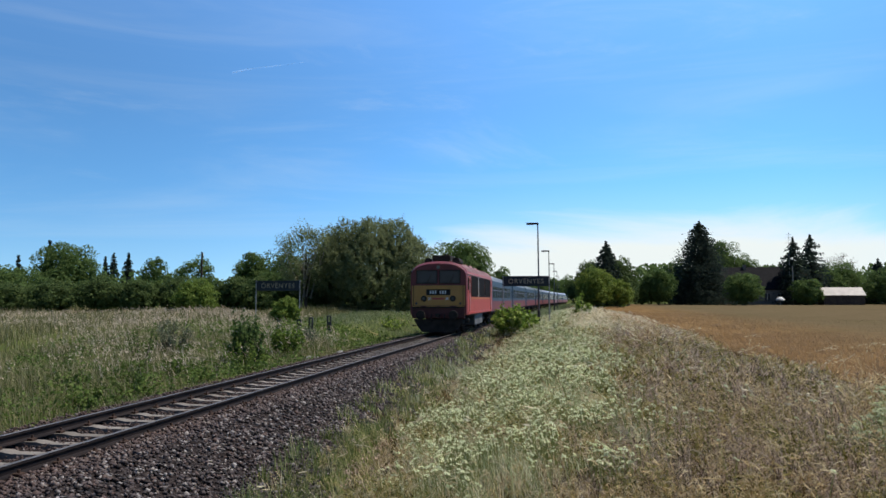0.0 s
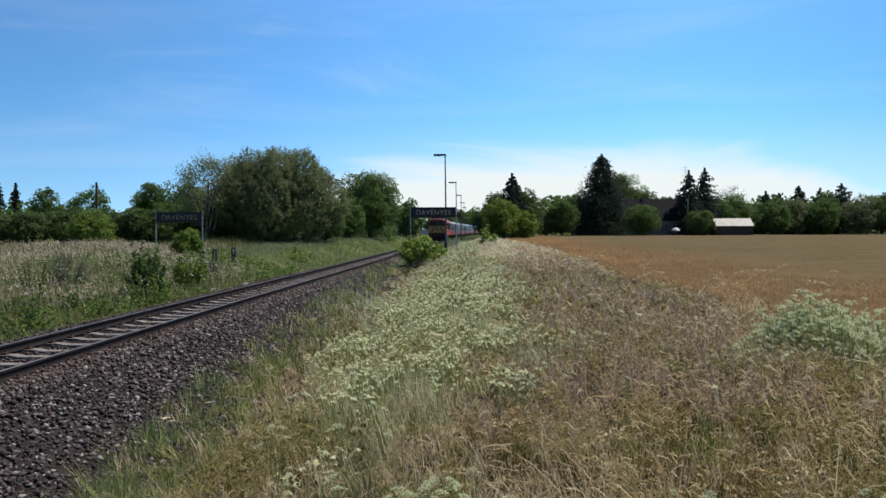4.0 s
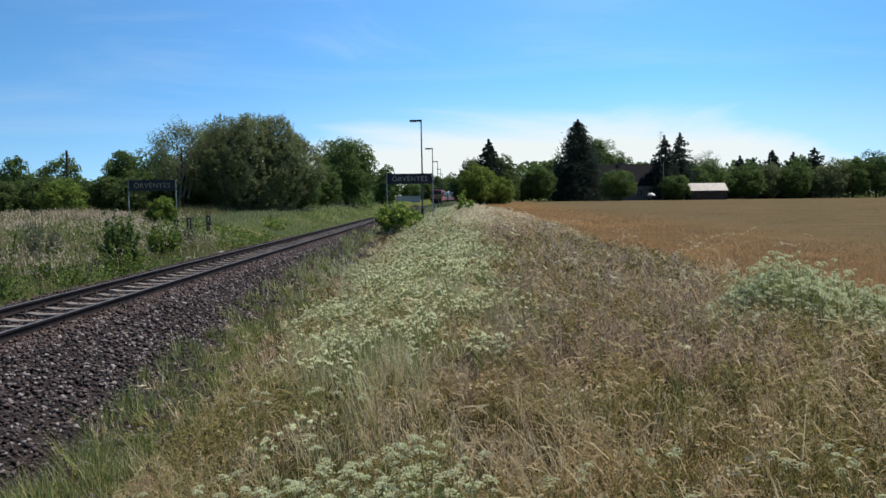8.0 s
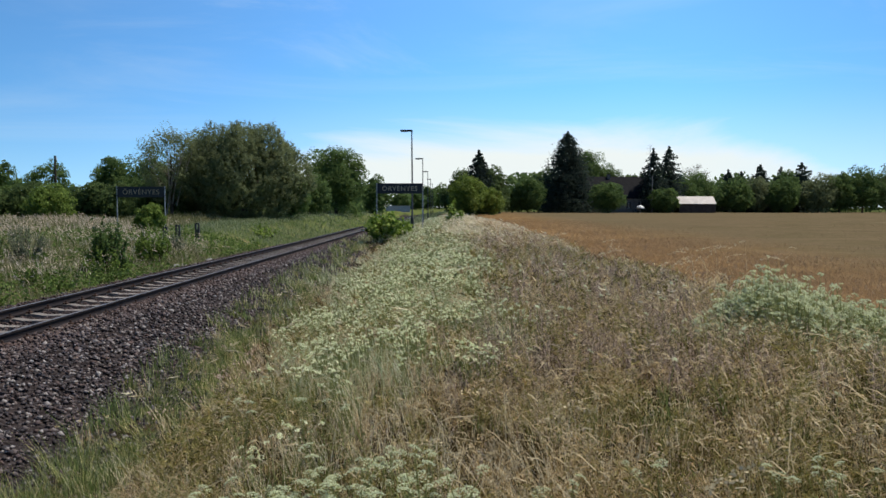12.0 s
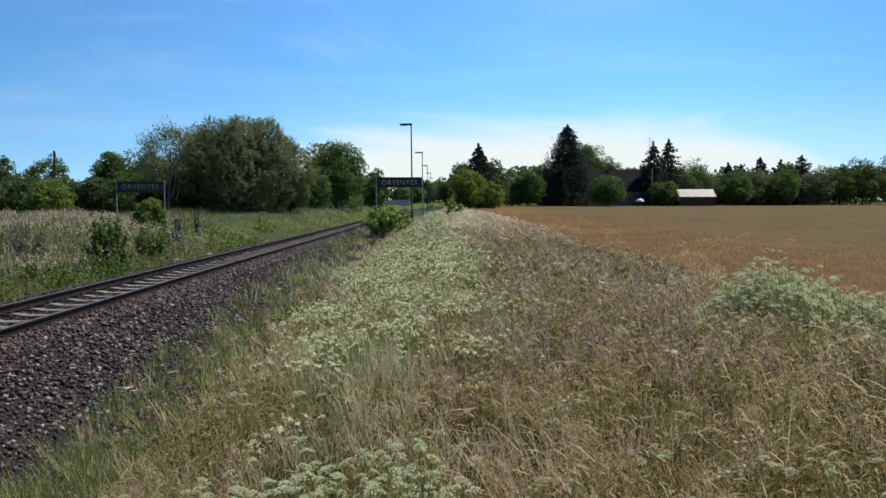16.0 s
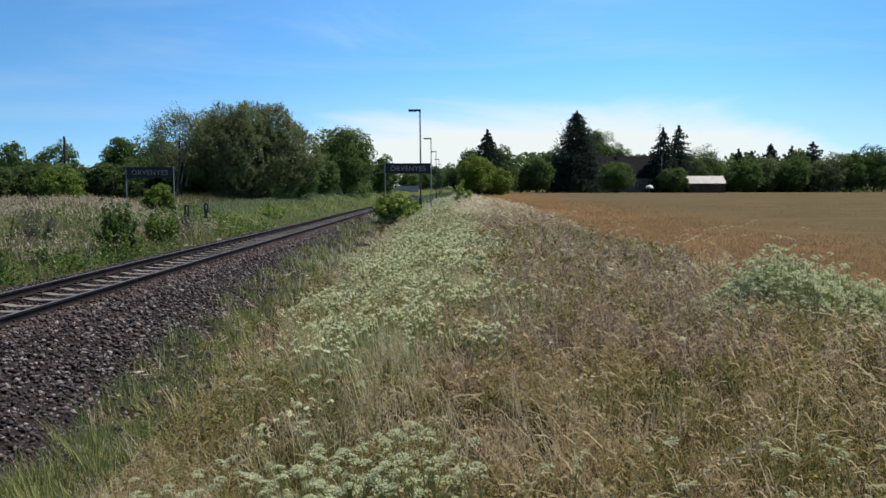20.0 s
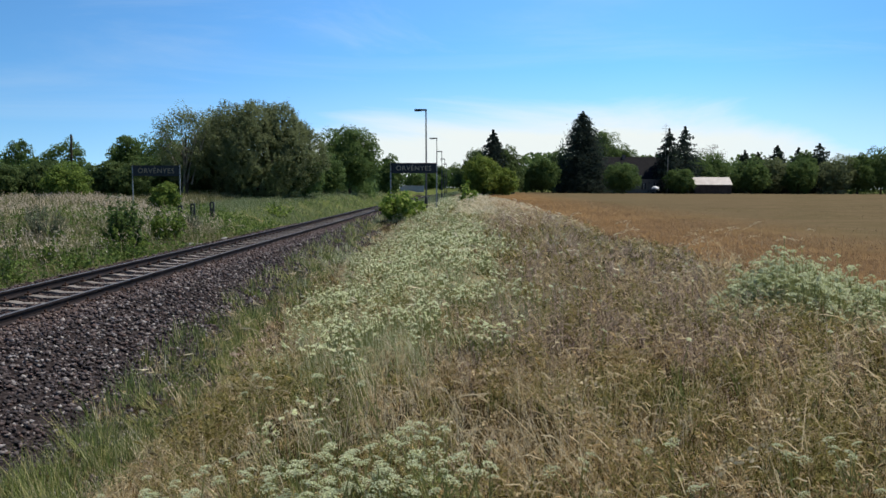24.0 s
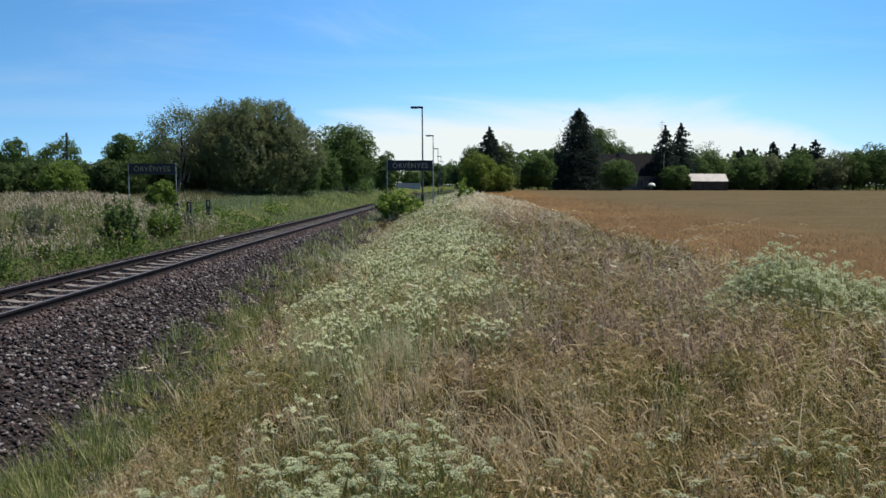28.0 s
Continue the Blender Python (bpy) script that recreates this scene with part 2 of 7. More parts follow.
M_MAUVE = plant("mauve_dead_flowers", [(0.27, (0.05, 0.034, 0.026)), (0.38, (0.56, 0.41, 0.31)), (0.48, (0.95, 0.78, 0.60)), (0.57, (0.13, 0.09, 0.066)), (0.66, (0.74, 0.56, 0.42)), (0.78, (0.24, 0.165, 0.12))], 0.8, 0.42, 0.35, 3.0)
M_WEED = plant("weed_leaves", [(0.15, (0.045, 0.08, 0.02)), (0.55, (0.13, 0.19, 0.045)), (0.9, (0.27, 0.31, 0.11))], 0.65, 0.35)
M_LEAF_LIGHT = plant("light_leaves", [(0.15, (0.10, 0.155, 0.028)), (0.55, (0.20, 0.26, 0.052)), (0.9, (0.31, 0.36, 0.09))], 0.5, 0.45)
M_LEAF_VINE = plant("bright_leaves", [(0.27, (0.05, 0.10, 0.014)), (0.5, (0.19, 0.285, 0.045)), (0.73, (0.38, 0.45, 0.12))], 0.45, 0.42)
M_LEAF_MID = plant("fresh_leaves", [(0.15, (0.085, 0.14, 0.03)), (0.55, (0.165, 0.235, 0.05)), (0.9, (0.27, 0.335, 0.085))], 0.55, 0.42)
# darker leaf copy: hedge shade in the colour; also the dark platform trees
M_LEAF_DARK = plant("shaded_hedge_leaves", [(0.15, (0.055, 0.088, 0.032)), (0.55, (0.10, 0.145, 0.05)), (0.9, (0.155, 0.205, 0.075))], 0.6, 0.45)
M_NEEDLE = plant("needles", [(0.15, (0.034, 0.05, 0.042)), (0.6, (0.046, 0.064, 0.05)), (0.9, (0.055, 0.076, 0.058))], 0.85, 0.5)
M_TWIG = surface("bare_twigs", (0.10, 0.085, 0.07), (0.2, 0.17, 0.14), 3, 0.8)
M_DEADWOOD = surface("bleached_deadwood", (0.26, 0.23, 0.20), (0.42, 0.38, 0.33), 3, 0.85)
M_BARK = surface("bark", (0.06, 0.045, 0.035), (0.14, 0.11, 0.085), 5, 0.9, 0, 30, 0.6, 0.03)
M_RAIL = surface("rail_side_rust", (0.010, 0.008, 0.009), (0.026, 0.019, 0.018), 1.5, 0.8, 0.0, 60, 0.3, 0.004)
M_RAILTOP = surface("worn_rail_top", (0.085, 0.078, 0.075), (0.15, 0.14, 0.135), 2.0, 0.62, 0.1, 80, 0.1, 0.001)
M_SLEEPER = surface("concrete_sleeper", (0.17, 0.145, 0.125), (0.30, 0.27, 0.24), 2.5, 0.9, 0, 60, 0.4, 0.006, 0.5)
M_FASTENER = surface("rusty_fastening", (0.05, 0.033, 0.026), (0.10, 0.06, 0.045), 8, 0.8, 0.2)


def stone_material():
    m, n, l, b = material("ballast_stone", 0.8)
    geo = n.new("ShaderNodeNewGeometry")
    col = ramp(n, l, geo.outputs["Random Per Island"], [(0.0, (0.012, 0.009, 0.010)), (0.28, (0.034, 0.026, 0.028)), (0.55, (0.085, 0.066, 0.067)), (0.72, (0.095, 0.058, 0.05)), (0.86, (0.18, 0.155, 0.15)), (1.0, (0.36, 0.33, 0.315))])
    fine = noise_tex(n, l, 45)
    col = mix_rgb(n, l, 0.5, col, ramp(n, l, fine, [(0.3, (0.5, 0.5, 0.5)), (0.7, (1.0, 1.0, 1.0))]), "MULTIPLY")
    # rust dust beside the rails
    tc = n.new("ShaderNodeTexCoord")
    sp = n.new("ShaderNodeSeparateXYZ")
    l.new(tc.outputs["Object"], sp.inputs[0])
    mr = n.new("ShaderNodeMapRange")
    mr.inputs[1].default_value, mr.inputs[2].default_value, mr.inputs[3].default_value, mr.inputs[4].default_value = -6.5, -5.6, 0.5, 0.0
    l.new(sp.outputs[0], mr.inputs[0])
    col = mix_rgb(n, l, mr.outputs[0], col, (0.085, 0.045, 0.032))
    l.new(col, b.inputs["Base Color"])
    bump(n, l, b, fine, 0.5, 0.01)
    return m


M_STONE = stone_material()


def ground_material():
    m, n, l, b = material("ground", 0.95)
    tc = n.new("ShaderNodeTexCoord")
    sp = n.new("ShaderNodeSeparateXYZ")
    l.new(tc.outputs["Object"], sp.inputs[0])
    wob = noise_tex(n, l, 0.5, 4)
    xw = n.new("ShaderNodeMath")
    xw.operation = "MULTIPLY_ADD"
    xw.inputs[1].default_value = 2.0
    l.new(wob, xw.inputs[0])
    l.new(sp.outputs[0], xw.inputs[2])

    def step(a, c, src):
        r = n.new("ShaderNodeMapRange")
        r.interpolation_type = "SMOOTHSTEP"
        r.inputs[1].default_value, r.inputs[2].default_value = a, c
        l.new(src, r.inputs[0])
        return r.outputs[0]

    # soil kept very dark, so its colour carries the shade under the grass
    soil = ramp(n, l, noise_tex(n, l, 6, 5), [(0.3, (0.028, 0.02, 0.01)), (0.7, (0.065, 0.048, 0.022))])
    turf = ramp(n, l, noise_tex(n, l, 0.35, 5), [(0.3, (0.05, 0.072, 0.02)), (0.55, (0.10, 0.12, 0.038)), (0.75, (0.20, 0.165, 0.08))])
    # grit darkened to paint the shadowed gaps between the stones
    grit = ramp(n, l, noise_tex(n, l, 22, 3), [(0.3, (0.012, 0.010, 0.010)), (0.5, (0.03, 0.024, 0.024)), (0.7, (0.07, 0.06, 0.058))])
    rows_tex = noise_tex(n, l, 1.4, 7, stretch=(0.9, 0.16, 1.0), rough=0.7)
    crop = ramp(n, l, rows_tex, [(0.32, (0.11, 0.068, 0.032)), (0.5, (0.185, 0.112, 0.05)), (0.68, (0.235, 0.155, 0.075))])
    far_crop = ramp(n, l, noise_tex(n, l, 0.22, 9, stretch=(0.22, 0.75, 1.0), rough=0.72), [(0.34, (0.088, 0.072, 0.04)), (0.45, (0.155, 0.117, 0.07)), (0.55, (0.115, 0.092, 0.05)), (0.66, (0.20, 0.155, 0.10))])
    far_crop = mix_rgb(n, l, 0.5, far_crop, ramp(n, l, noise_tex(n, l, 3.0, 6, stretch=(0.5, 1.0, 1.0), rough=0.75), [(0.3, (0.45, 0.45, 0.42)), (0.7, (1.35, 1.3, 1.25))]), "MULTIPLY")
    crop = mix_rgb(n, l, step(9, 21, xw.outputs[0]), crop, far_crop)
    col = mix_rgb(n, l, step(-10.6, -9.6, sp.outputs[0]), turf, grit)
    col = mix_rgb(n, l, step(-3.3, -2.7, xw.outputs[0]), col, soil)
    col = mix_rgb(n, l, step(6.2, 7.4, xw.outputs[0]), col, crop)
    far_y = step(205, 235, sp.outputs[1])
    col = mix_rgb(n, l, far_y, col, turf)
    l.new(col, b.inputs["Base Color"])
    b.inputs["Specular IOR Level"].default_value = 0.0
    bump(n, l, b, noise_tex(n, l, 14, 5), 0.6, 0.05)
    return m


M_GROUND = ground_material()


# ---- building helpers ----
def part(name, bm, mat, parent=None, label="", smooth=False):
    """Links a bmesh as one mesh object, under a thing or a part where one is given."""
    me = bpy.data.meshes.new(name)
    bm.to_mesh(me)
    bm.free()
    if smooth:
        me.polygons.foreach_set("use_smooth", [True] * len(me.polygons))
    for mt in (mat if isinstance(mat, (list, tuple)) else [mat]):
        me.materials.append(mt)
    ob = new(name, me)
    ob.parent = parent
    if label:
        tagged(ob, label)
    return ob


def tri_mesh(name, verts, tris, mat, smooth=False):
    me = bpy.data.meshes.new(name)
    verts, tris = np.asarray(verts, dtype=np.float32), np.asarray(tris, dtype=np.int32)
    me.vertices.add(len(verts))
    me.vertices.foreach_set("co", verts.ravel())
    me.loops.add(tris.size)
    me.loops.foreach_set("vertex_index", tris.ravel())
    me.polygons.add(len(tris))
    me.polygons.foreach_set("loop_start", np.arange(0, tris.size, 3, dtype=np.int32))
    if smooth:
        me.polygons.foreach_set("use_smooth", np.ones(len(tris), dtype=bool))
    me.update(calc_edges=True)
    me.materials.append(mat)
    return me


def box(bm, x0, x1, y0, y1, z0, z1, bevel=0.0, mat=0):
    r = bmesh.ops.create_cube(bm, size=1, matrix=Matrix.Translation(((x0 + x1) / 2, (y0 + y1) / 2, (z0 + z1) / 2)) @ Matrix.Diagonal((x1 - x0, y1 - y0, z1 - z0, 1)))
    faces = {f for v in r["verts"] for f in v.link_faces}
    for f in faces:
        f.material_index = mat
    if bevel:
        bmesh.ops.bevel(bm, geom=list({e for v in r["verts"] for e in v.link_edges}), offset=bevel, segments=2, affect="EDGES", profile=0.6)
    return bm


def tube(bm, a, b, r0, r1, n=10, caps=True):
    a, b = Vector(a), Vector(b)
    d = b - a
    m = Matrix.Translation((a + b) / 2) @ d.to_track_quat("Z", "Y").to_matrix().to_4x4()
    bmesh.ops.create_cone(bm, cap_ends=caps, segments=n, radius1=r0, radius2=r1, depth=d.length, matrix=m)
    return bm


def extrude_profile(bm, pts, y0, y1, mat=0):
    """A closed outline in x, z swept along y."""
    a = [bm.verts.new((x, y0, z)) for x, z in pts]
    b = [bm.verts.new((x, y1, z)) for x, z in pts]
    n = len(pts)
    for i in range(n):
        f = bm.faces.new((a[i], a[(i + 1) % n], b[(i + 1) % n], b[i]))
        f.material_index = mat
    bm.faces.new(a[::-1]).material_index = mat
    bm.faces.new(b).material_index = mat
    bmesh.ops.recalc_face_normals(bm, faces=bm.faces[:])
    return bm


def smoothstep(a, b, x):
    t = np.clip((np.asarray(x, dtype=float) - a) / (b - a), 0, 1)
    return t * t * (3 - 2 * t)


# ---- the lie of the land: rail top is z = 0, the track runs along +Y ----
TRACK_X = -7.5
CURVE_START, CURVE_RADIUS = 70.0, 4500.0


def track_x(y):
    """The line is straight at first, bends gently to the right and then more sharply behind the trees."""
    y = np.asarray(y, dtype=float)
    return TRACK_X + 0.12 * smoothstep(20, 45, y) + np.maximum(y - CURVE_START, 0) ** 2 / (2 * CURVE_RADIUS) + np.clip(y - 255, 0, 90) ** 2 / 1000 + 0.18 * np.maximum(y - 345, 0)


def ground_z(x, y):
    x, y = np.asarray(x, dtype=float), np.asarray(y, dtype=float)
    x = x - (track_x(y) - TRACK_X)
    right = np.interp(x, [-8.22, -6.7, -6.62, -5.8, -4.3, -3.5, -2.3, -1.0, 0.0, 2.0, 4.5, 7.0, 10.0], [-0.26, -0.26, -0.17, -0.17, -0.85, -0.85, -0.45, 0.0, 0.22, 0.3, 0.22, 0.05, 0.0])
    filled = np.interp(x, [-8.22, -6.7, -6.62, -5.8, -5.2, -4.4, -2.0, 1.0, 6.0, 12.0], [-0.26, -0.26, -0.17, -0.17, -0.4, -0.02, 0.08, 0.34, 0.3, 0.12])
    w = smoothstep(34, 56, y)
    right = right * (1 - w) + filled * w + 0.62 * smoothstep(30, 190, y) * smoothstep(3, 14, x) + 0.46 * smoothstep(20, 44, y) * (1 - 0.5 * smoothstep(60, 95, y)) * smoothstep(-2.6, 1.0, x) * (1 - smoothstep(1.6, 5.0, x))
    left = np.interp(-x, [7.5, 8.3, 8.38, 9.1, 10.4, 12.0, 400], [-0.26, -0.26, -0.17, -0.17, -0.62, -0.6, -0.6])
    left = left + 1.0 * smoothstep(28, 52, y) * smoothstep(10.8, 15, -x) + 0.5 * smoothstep(50, 85, y) * smoothstep(10.8, 14, -x)
    return np.where(x > -7.5, right, left)


def build_ground():
    xs = np.concatenate([[-3000, -1200, -500, -250, -150, -100], np.arange(-80, -14, 2.0), np.arange(-14, -10.6, 0.5), np.arange(-10.6, 8, 0.2), np.arange(8, 30, 1.0), np.arange(30, 130, 6.0), [140, 180, 250, 500, 1200, 3000]])
    ys = np.concatenate([[-3000, -1200, -400, -150, -60, -30], np.arange(-12, 60, 0.5), np.arange(60, 120, 2.0), np.arange(120, 300, 6.0), [320, 360, 420, 500, 700, 1200, 3000]])
    gx, gy = np.meshgrid(xs, ys)
    gz = ground_z(gx, gy)
    near = (np.abs(gx) < 60) & (gy < 120) & (gy > -30)
    rough = np.array([noise.noise(Vector((a * 0.9, b * 0.9, 0))) * 0.045 + noise.noise(Vector((a * 0.15, b * 0.15, 5))) * 0.07 for a, b in zip(gx[near], gy[near])])
    off_track = smoothstep(2.0, 4.0, np.abs(gx[near] - TRACK_X))
    gz[near] += rough * off_track
    nx = len(xs)
    i = (np.arange(len(ys) - 1)[:, None] * nx + np.arange(nx - 1)[None, :]).ravel()
    tris = np.concatenate([np.stack([i, i + 1, i + nx + 1], 1), np.stack([i, i + nx + 1, i + nx], 1)])
    me = tri_mesh("ground", np.stack([gx.ravel(), gy.ravel(), gz.ravel()], 1), tris, M_GROUND, True)
    return tagged(new("ground", me), "uneven ground of ballast bed, soil, turf and ripe field", "ground", kind="structure")


build_ground()


def build_track():
    track = tagged(new("railway_track"), "single rusty railway track on pale sleepers in stone ballast", "railway track", kind="structure")
    half = [(0.036, 0.0), (0.036, -0.035), (0.012, -0.048), (0.009, -0.115), (0.03, -0.135), (0.068, -0.145), (0.068, -0.156)]
    outline = [(-x, z) for x, z in half[::-1]] + half
    ys = np.concatenate([np.arange(-30, 120, 5.0), np.arange(120, 901, 10.0)])
    for side in (-0.7535, 0.7535):
        bm = bmesh.new()
        rings = []
        for y in ys:
            cx = float(track_x(y)) + side
            rings.append([bm.verts.new((cx + x, y, z)) for x, z in outline])
        n = len(outline)
        for a, b in zip(rings, rings[1:]):
            for k in range(n):
                f = bm.faces.new((a[k], a[(k + 1) % n], b[(k + 1) % n], b[k]))
                f.material_index = 1 if (k == 6) else 0
        bmesh.ops.recalc_face_normals(bm, faces=bm.faces[:])
        part("rail", bm, [M_RAIL, M_RAILTOP], track, "rust-brown rail with a worn shiny top")
    # one sleeper mesh shared by all, with a dished middle
    bm = bmesh.new()
    extrude_profile(bm, [(-1.25, -0.40), (1.25, -0.40), (1.25, -0.20), (0.98, -0.158), (0.5, -0.158), (0.35, -0.185), (-0.35, -0.185), (-0.5, -0.158), (-0.98, -0.158), (-1.25, -0.20)], -0.13, 0.13)
    for v in bm.verts:
        if v.co.z > -0.3:
            v.co.y *= 0.86
    me = bpy.data.meshes.new("sleeper")
    bm.to_mesh(me)
    bm.free()
    me.materials.append(M_SLEEPER)
    bm = bmesh.new()
    for side in (-0.7535, 0.7535):
        for s in (-1, 1):
            box(bm, side + s * 0.11 - 0.045, side + s * 0.11 + 0.045, -0.06, 0.06, -0.165, -0.118, 0.008)
            tube(bm, (side + s * 0.115, 0, -0.12), (side + s * 0.115, 0, -0.075), 0.02, 0.018, 6)
    me_fast = bpy.data.meshes.new("fastening")
    bm.to_mesh(me_fast)
    bm.free()
    me_fast.materials.append(M_FASTENER)
    rng = np.random.default_rng(3)
    for k in range(300):
        y = -12.76 + k * 0.75
        s = new("sleeper", me)
        s.parent = track
        s.matrix_local = pose(float(track_x(y)) + rng.normal(0, 0.012), y + rng.normal(0, 0.01), rng.normal(0, 0.003), 0, 0, rng.normal(0, 0.35))
        if y < 75:
            f = new("fastening", me_fast)
            f.parent = s
            f.matrix_local = Matrix()


def build_ballast():
    """Broken stones: an irregular eight-sided lump each, several shapes, thrown over shoulders and cribs."""
    rng = np.random.default_rng(11)
    base = np.array([(1, 0, 0), (-1, 0, 0), (0, 1, 0), (0, -1, 0), (0, 0, 1), (0, 0, -1)], dtype=float)
    faces = np.array([(0, 2, 4), (2, 1, 4), (1, 3, 4), (3, 0, 4), (2, 0, 5), (1, 2, 5), (3, 1, 5), (0, 3, 5)])
    verts, tris, count = [], [], 0
    zones = [(-6.62, -3.2, -14, 4.5, 90, 0.06), (-8.2, -6.8, -14, 9, 110, 0.036), (-10.0, -8.35, -14, 11, 100, 0.042), (-6.62, -3.2, 4.5, 12, 480, 0.043), (-6.62, -3.9, 12, 22, 340, 0.048), (-6.62, -4.2, 22, 45, 170, 0.056), (-8.2, -6.8, 9, 30, 280, 0.031), (-8.2, -6.8, 30, 60, 150, 0.035), (-10.0, -8.35, 11, 45, 120, 0.038), (-6.6, -4.8, 45, 75, 70, 0.055)]
    for x0, x1, y0, y1, density, size in zones:
        n = int((x1 - x0) * (y1 - y0) * density)
        x, y = rng.uniform(x0, x1, n), rng.uniform(y0, y1, n)
        z = ground_z(x, y) + rng.uniform(-0.03, 0.05, n)
        off = x - track_x(y)
        crib = (np.abs(off) < 0.72)
        z = np.where(crib, -0.225 + rng.uniform(-0.02, 0.04, n), z)
        shoulder = (~crib) & (np.abs(off) < 1.75)
        z = np.where(shoulder, np.maximum(z, -0.165 + rng.uniform(-0.02, 0.02, n)), z)
        s = size * rng.uniform(0.5, 1.25, n)
        v = base[None] * rng.uniform(0.65, 1.25, (n, 6, 1)) + rng.normal(0, 0.18, (n, 6, 3))
        v *= np.array([1.1, 0.74, 0.62])
        a, e = rng.uniform(0, 6.28, n), rng.normal(0, 0.9, n)
        ca, sa, ce, se = np.cos(a), np.sin(a), np.cos(e), np.sin(e)
        v = np.stack([v[..., 0], v[..., 1] * ce[:, None] - v[..., 2] * se[:, None], v[..., 1] * se[:, None] + v[..., 2] * ce[:, None]], -1)
        v = np.stack([v[..., 0] * ca[:, None] - v[..., 1] * sa[:, None], v[..., 0] * sa[:, None] + v[..., 1] * ca[:, None], v[..., 2]], -1)
        v = v * s[:, None, None] + np.stack([x, y, z], -1)[:, None]
        verts.append(v.reshape(-1, 3))
        tris.append((faces[None] + (count + np.arange(n) * 6)[:, None, None]).reshape(-1, 3))
        count += n * 6
    me = tri_mesh("ballast_stones", np.concatenate(verts), np.concatenate(tris), M_STONE)
    tagged(new("ballast_stones", me), "loose grey and purple-brown broken ballast stones beside the rails", "gravel", kind="stuff")


build_ballast()


# ---- grass ----
def blade_mesh(name, x, y, z, h, w, mat, rng, lean=0.35, wind=(-0.18, 0.0), segs=2):
    """Tapered bent blades, one for each place."""
    n = len(x)
    a = rng.uniform(0, 6.283, n)
    d = rng.uniform(0, 6.283, n)
    bend = np.abs(rng.normal(0, lean, n))
    lx, ly = np.cos(d) * bend + wind[0], np.sin(d) * bend + wind[1]
    px, py = np.cos(a) * w / 2, np.sin(a) * w / 2
    ts = np.linspace(0, 1, segs + 1)
    vs = []
    for t in ts[:-1]:
        k = t ** 1.8
        wide = 1 - 0.55 * t
        cx, cy, cz = x + lx * h * k, y + ly * h * k, z + h * t * (1 - 0.18 * bend * t)
        vs.append(np.stack([cx - px * wide, cy - py * wide, cz], -1))
        vs.append(np.stack([cx + px * wide, cy + py * wide, cz], -1))
    vs.append(np.stack([x + lx * h, y + ly * h, z + h * (1 - 0.18 * bend)], -1))
    v = np.stack(vs, 1)
    per = v.shape[1]
    f = []
    for s in range(segs - 1):
        f += [(2 * s, 2 * s + 1, 2 * s + 3), (2 * s, 2 * s + 3, 2 * s + 2)]
    f.append((2 * segs - 2, 2 * segs - 1, 2 * segs))
    tris = (np.array(f)[None] + (np.arange(n) * per)[:, None, None]).reshape(-1, 3)
    tips = v[:, -1]
    return tri_mesh(name, v.reshape(-1, 3), tris, mat), tips


def head_mesh(name, tips, length, w, mat, rng, droop=0.5, wind=(-0.5, 0.0), spikelets=6):
    """Loose seed heads: small slim spikelets set along a drooping tip."""
    n = len(tips)
    L = length * rng.uniform(0.6, 1.3, n)
    d = np.stack([rng.normal(wind[0], 0.3, n), rng.normal(wind[1], 0.3, n), rng.normal(droop, 0.3, n)], -1)
    d /= np.linalg.norm(d, axis=1)[:, None]
    k = rng.uniform(0, 1, (n, spikelets))
    c = tips[:, None] + d[:, None] * (L[:, None] * k)[..., None] + rng.normal(0, 1, (n, spikelets, 3)) * (w * 1.2 * (1 - 0.6 * k))[..., None] + np.array([0, 0, -0.25])[None, None] * (L[:, None] * k ** 2)[..., None]
    c = c.reshape(-1, 3)
    m = len(c)
    e = np.repeat(d, spikelets, 0) + rng.normal(0, 0.4, (m, 3))
    e /= np.linalg.norm(e, axis=1)[:, None]
    s = np.cross(e, rng.normal(0, 1, (m, 3)))
    s /= np.linalg.norm(s, axis=1)[:, None]
    l2 = (np.repeat(L, spikelets) * (1.6 / spikelets + 0.06) * rng.uniform(0.6, 1.2, m))[:, None]
    ww = (w * rng.uniform(0.35, 0.6, m))[:, None]
    v = np.stack([c - e * l2 / 2, c + s * ww, c + e * l2 / 2, c - s * ww], 1)
    f = np.array([(0, 1, 2), (0, 2, 3)])
    return tri_mesh(name, v.reshape(-1, 3), (f[None] + (np.arange(m) * 4)[:, None, None]).reshape(-1, 3), mat)


def patchy(x, y, scale, seed):
    """Cheap smooth noise in 0..1 for patchy growth."""
    r = np.random.default_rng(seed)
    out = np.zeros_like(x)
    for k in range(5):
        fx, fy, p = r.normal(0, 1 / scale, 3)[0], r.normal(0, 1 / scale), r.uniform(0, 6.28)
        out += np.sin(x * fx * 2.2 + y * fy * 2.2 + p)
    return np.clip(0.5 + out / 5.0, 0, 1)


def scatter(rng, x0, x1, y0, y1, density):
    n = int((x1 - x0) * (y1 - y0) * density)
    return rng.uniform(x0, x1, n), rng.uniform(y0, y1, n)


def ballast_edge(y):
    """Where the grass begins beside the ballast."""
    return np.interp(y, [0, 8, 13, 21, 28, 40, 55, 70], [-3.35, -3.95, -4.45, -4.9, -5.15, -5.45, -5.6, -5.6])


def stuff(name, me, label, category="grass"):
    return tagged(new(name, me), label, category, kind="stuff")


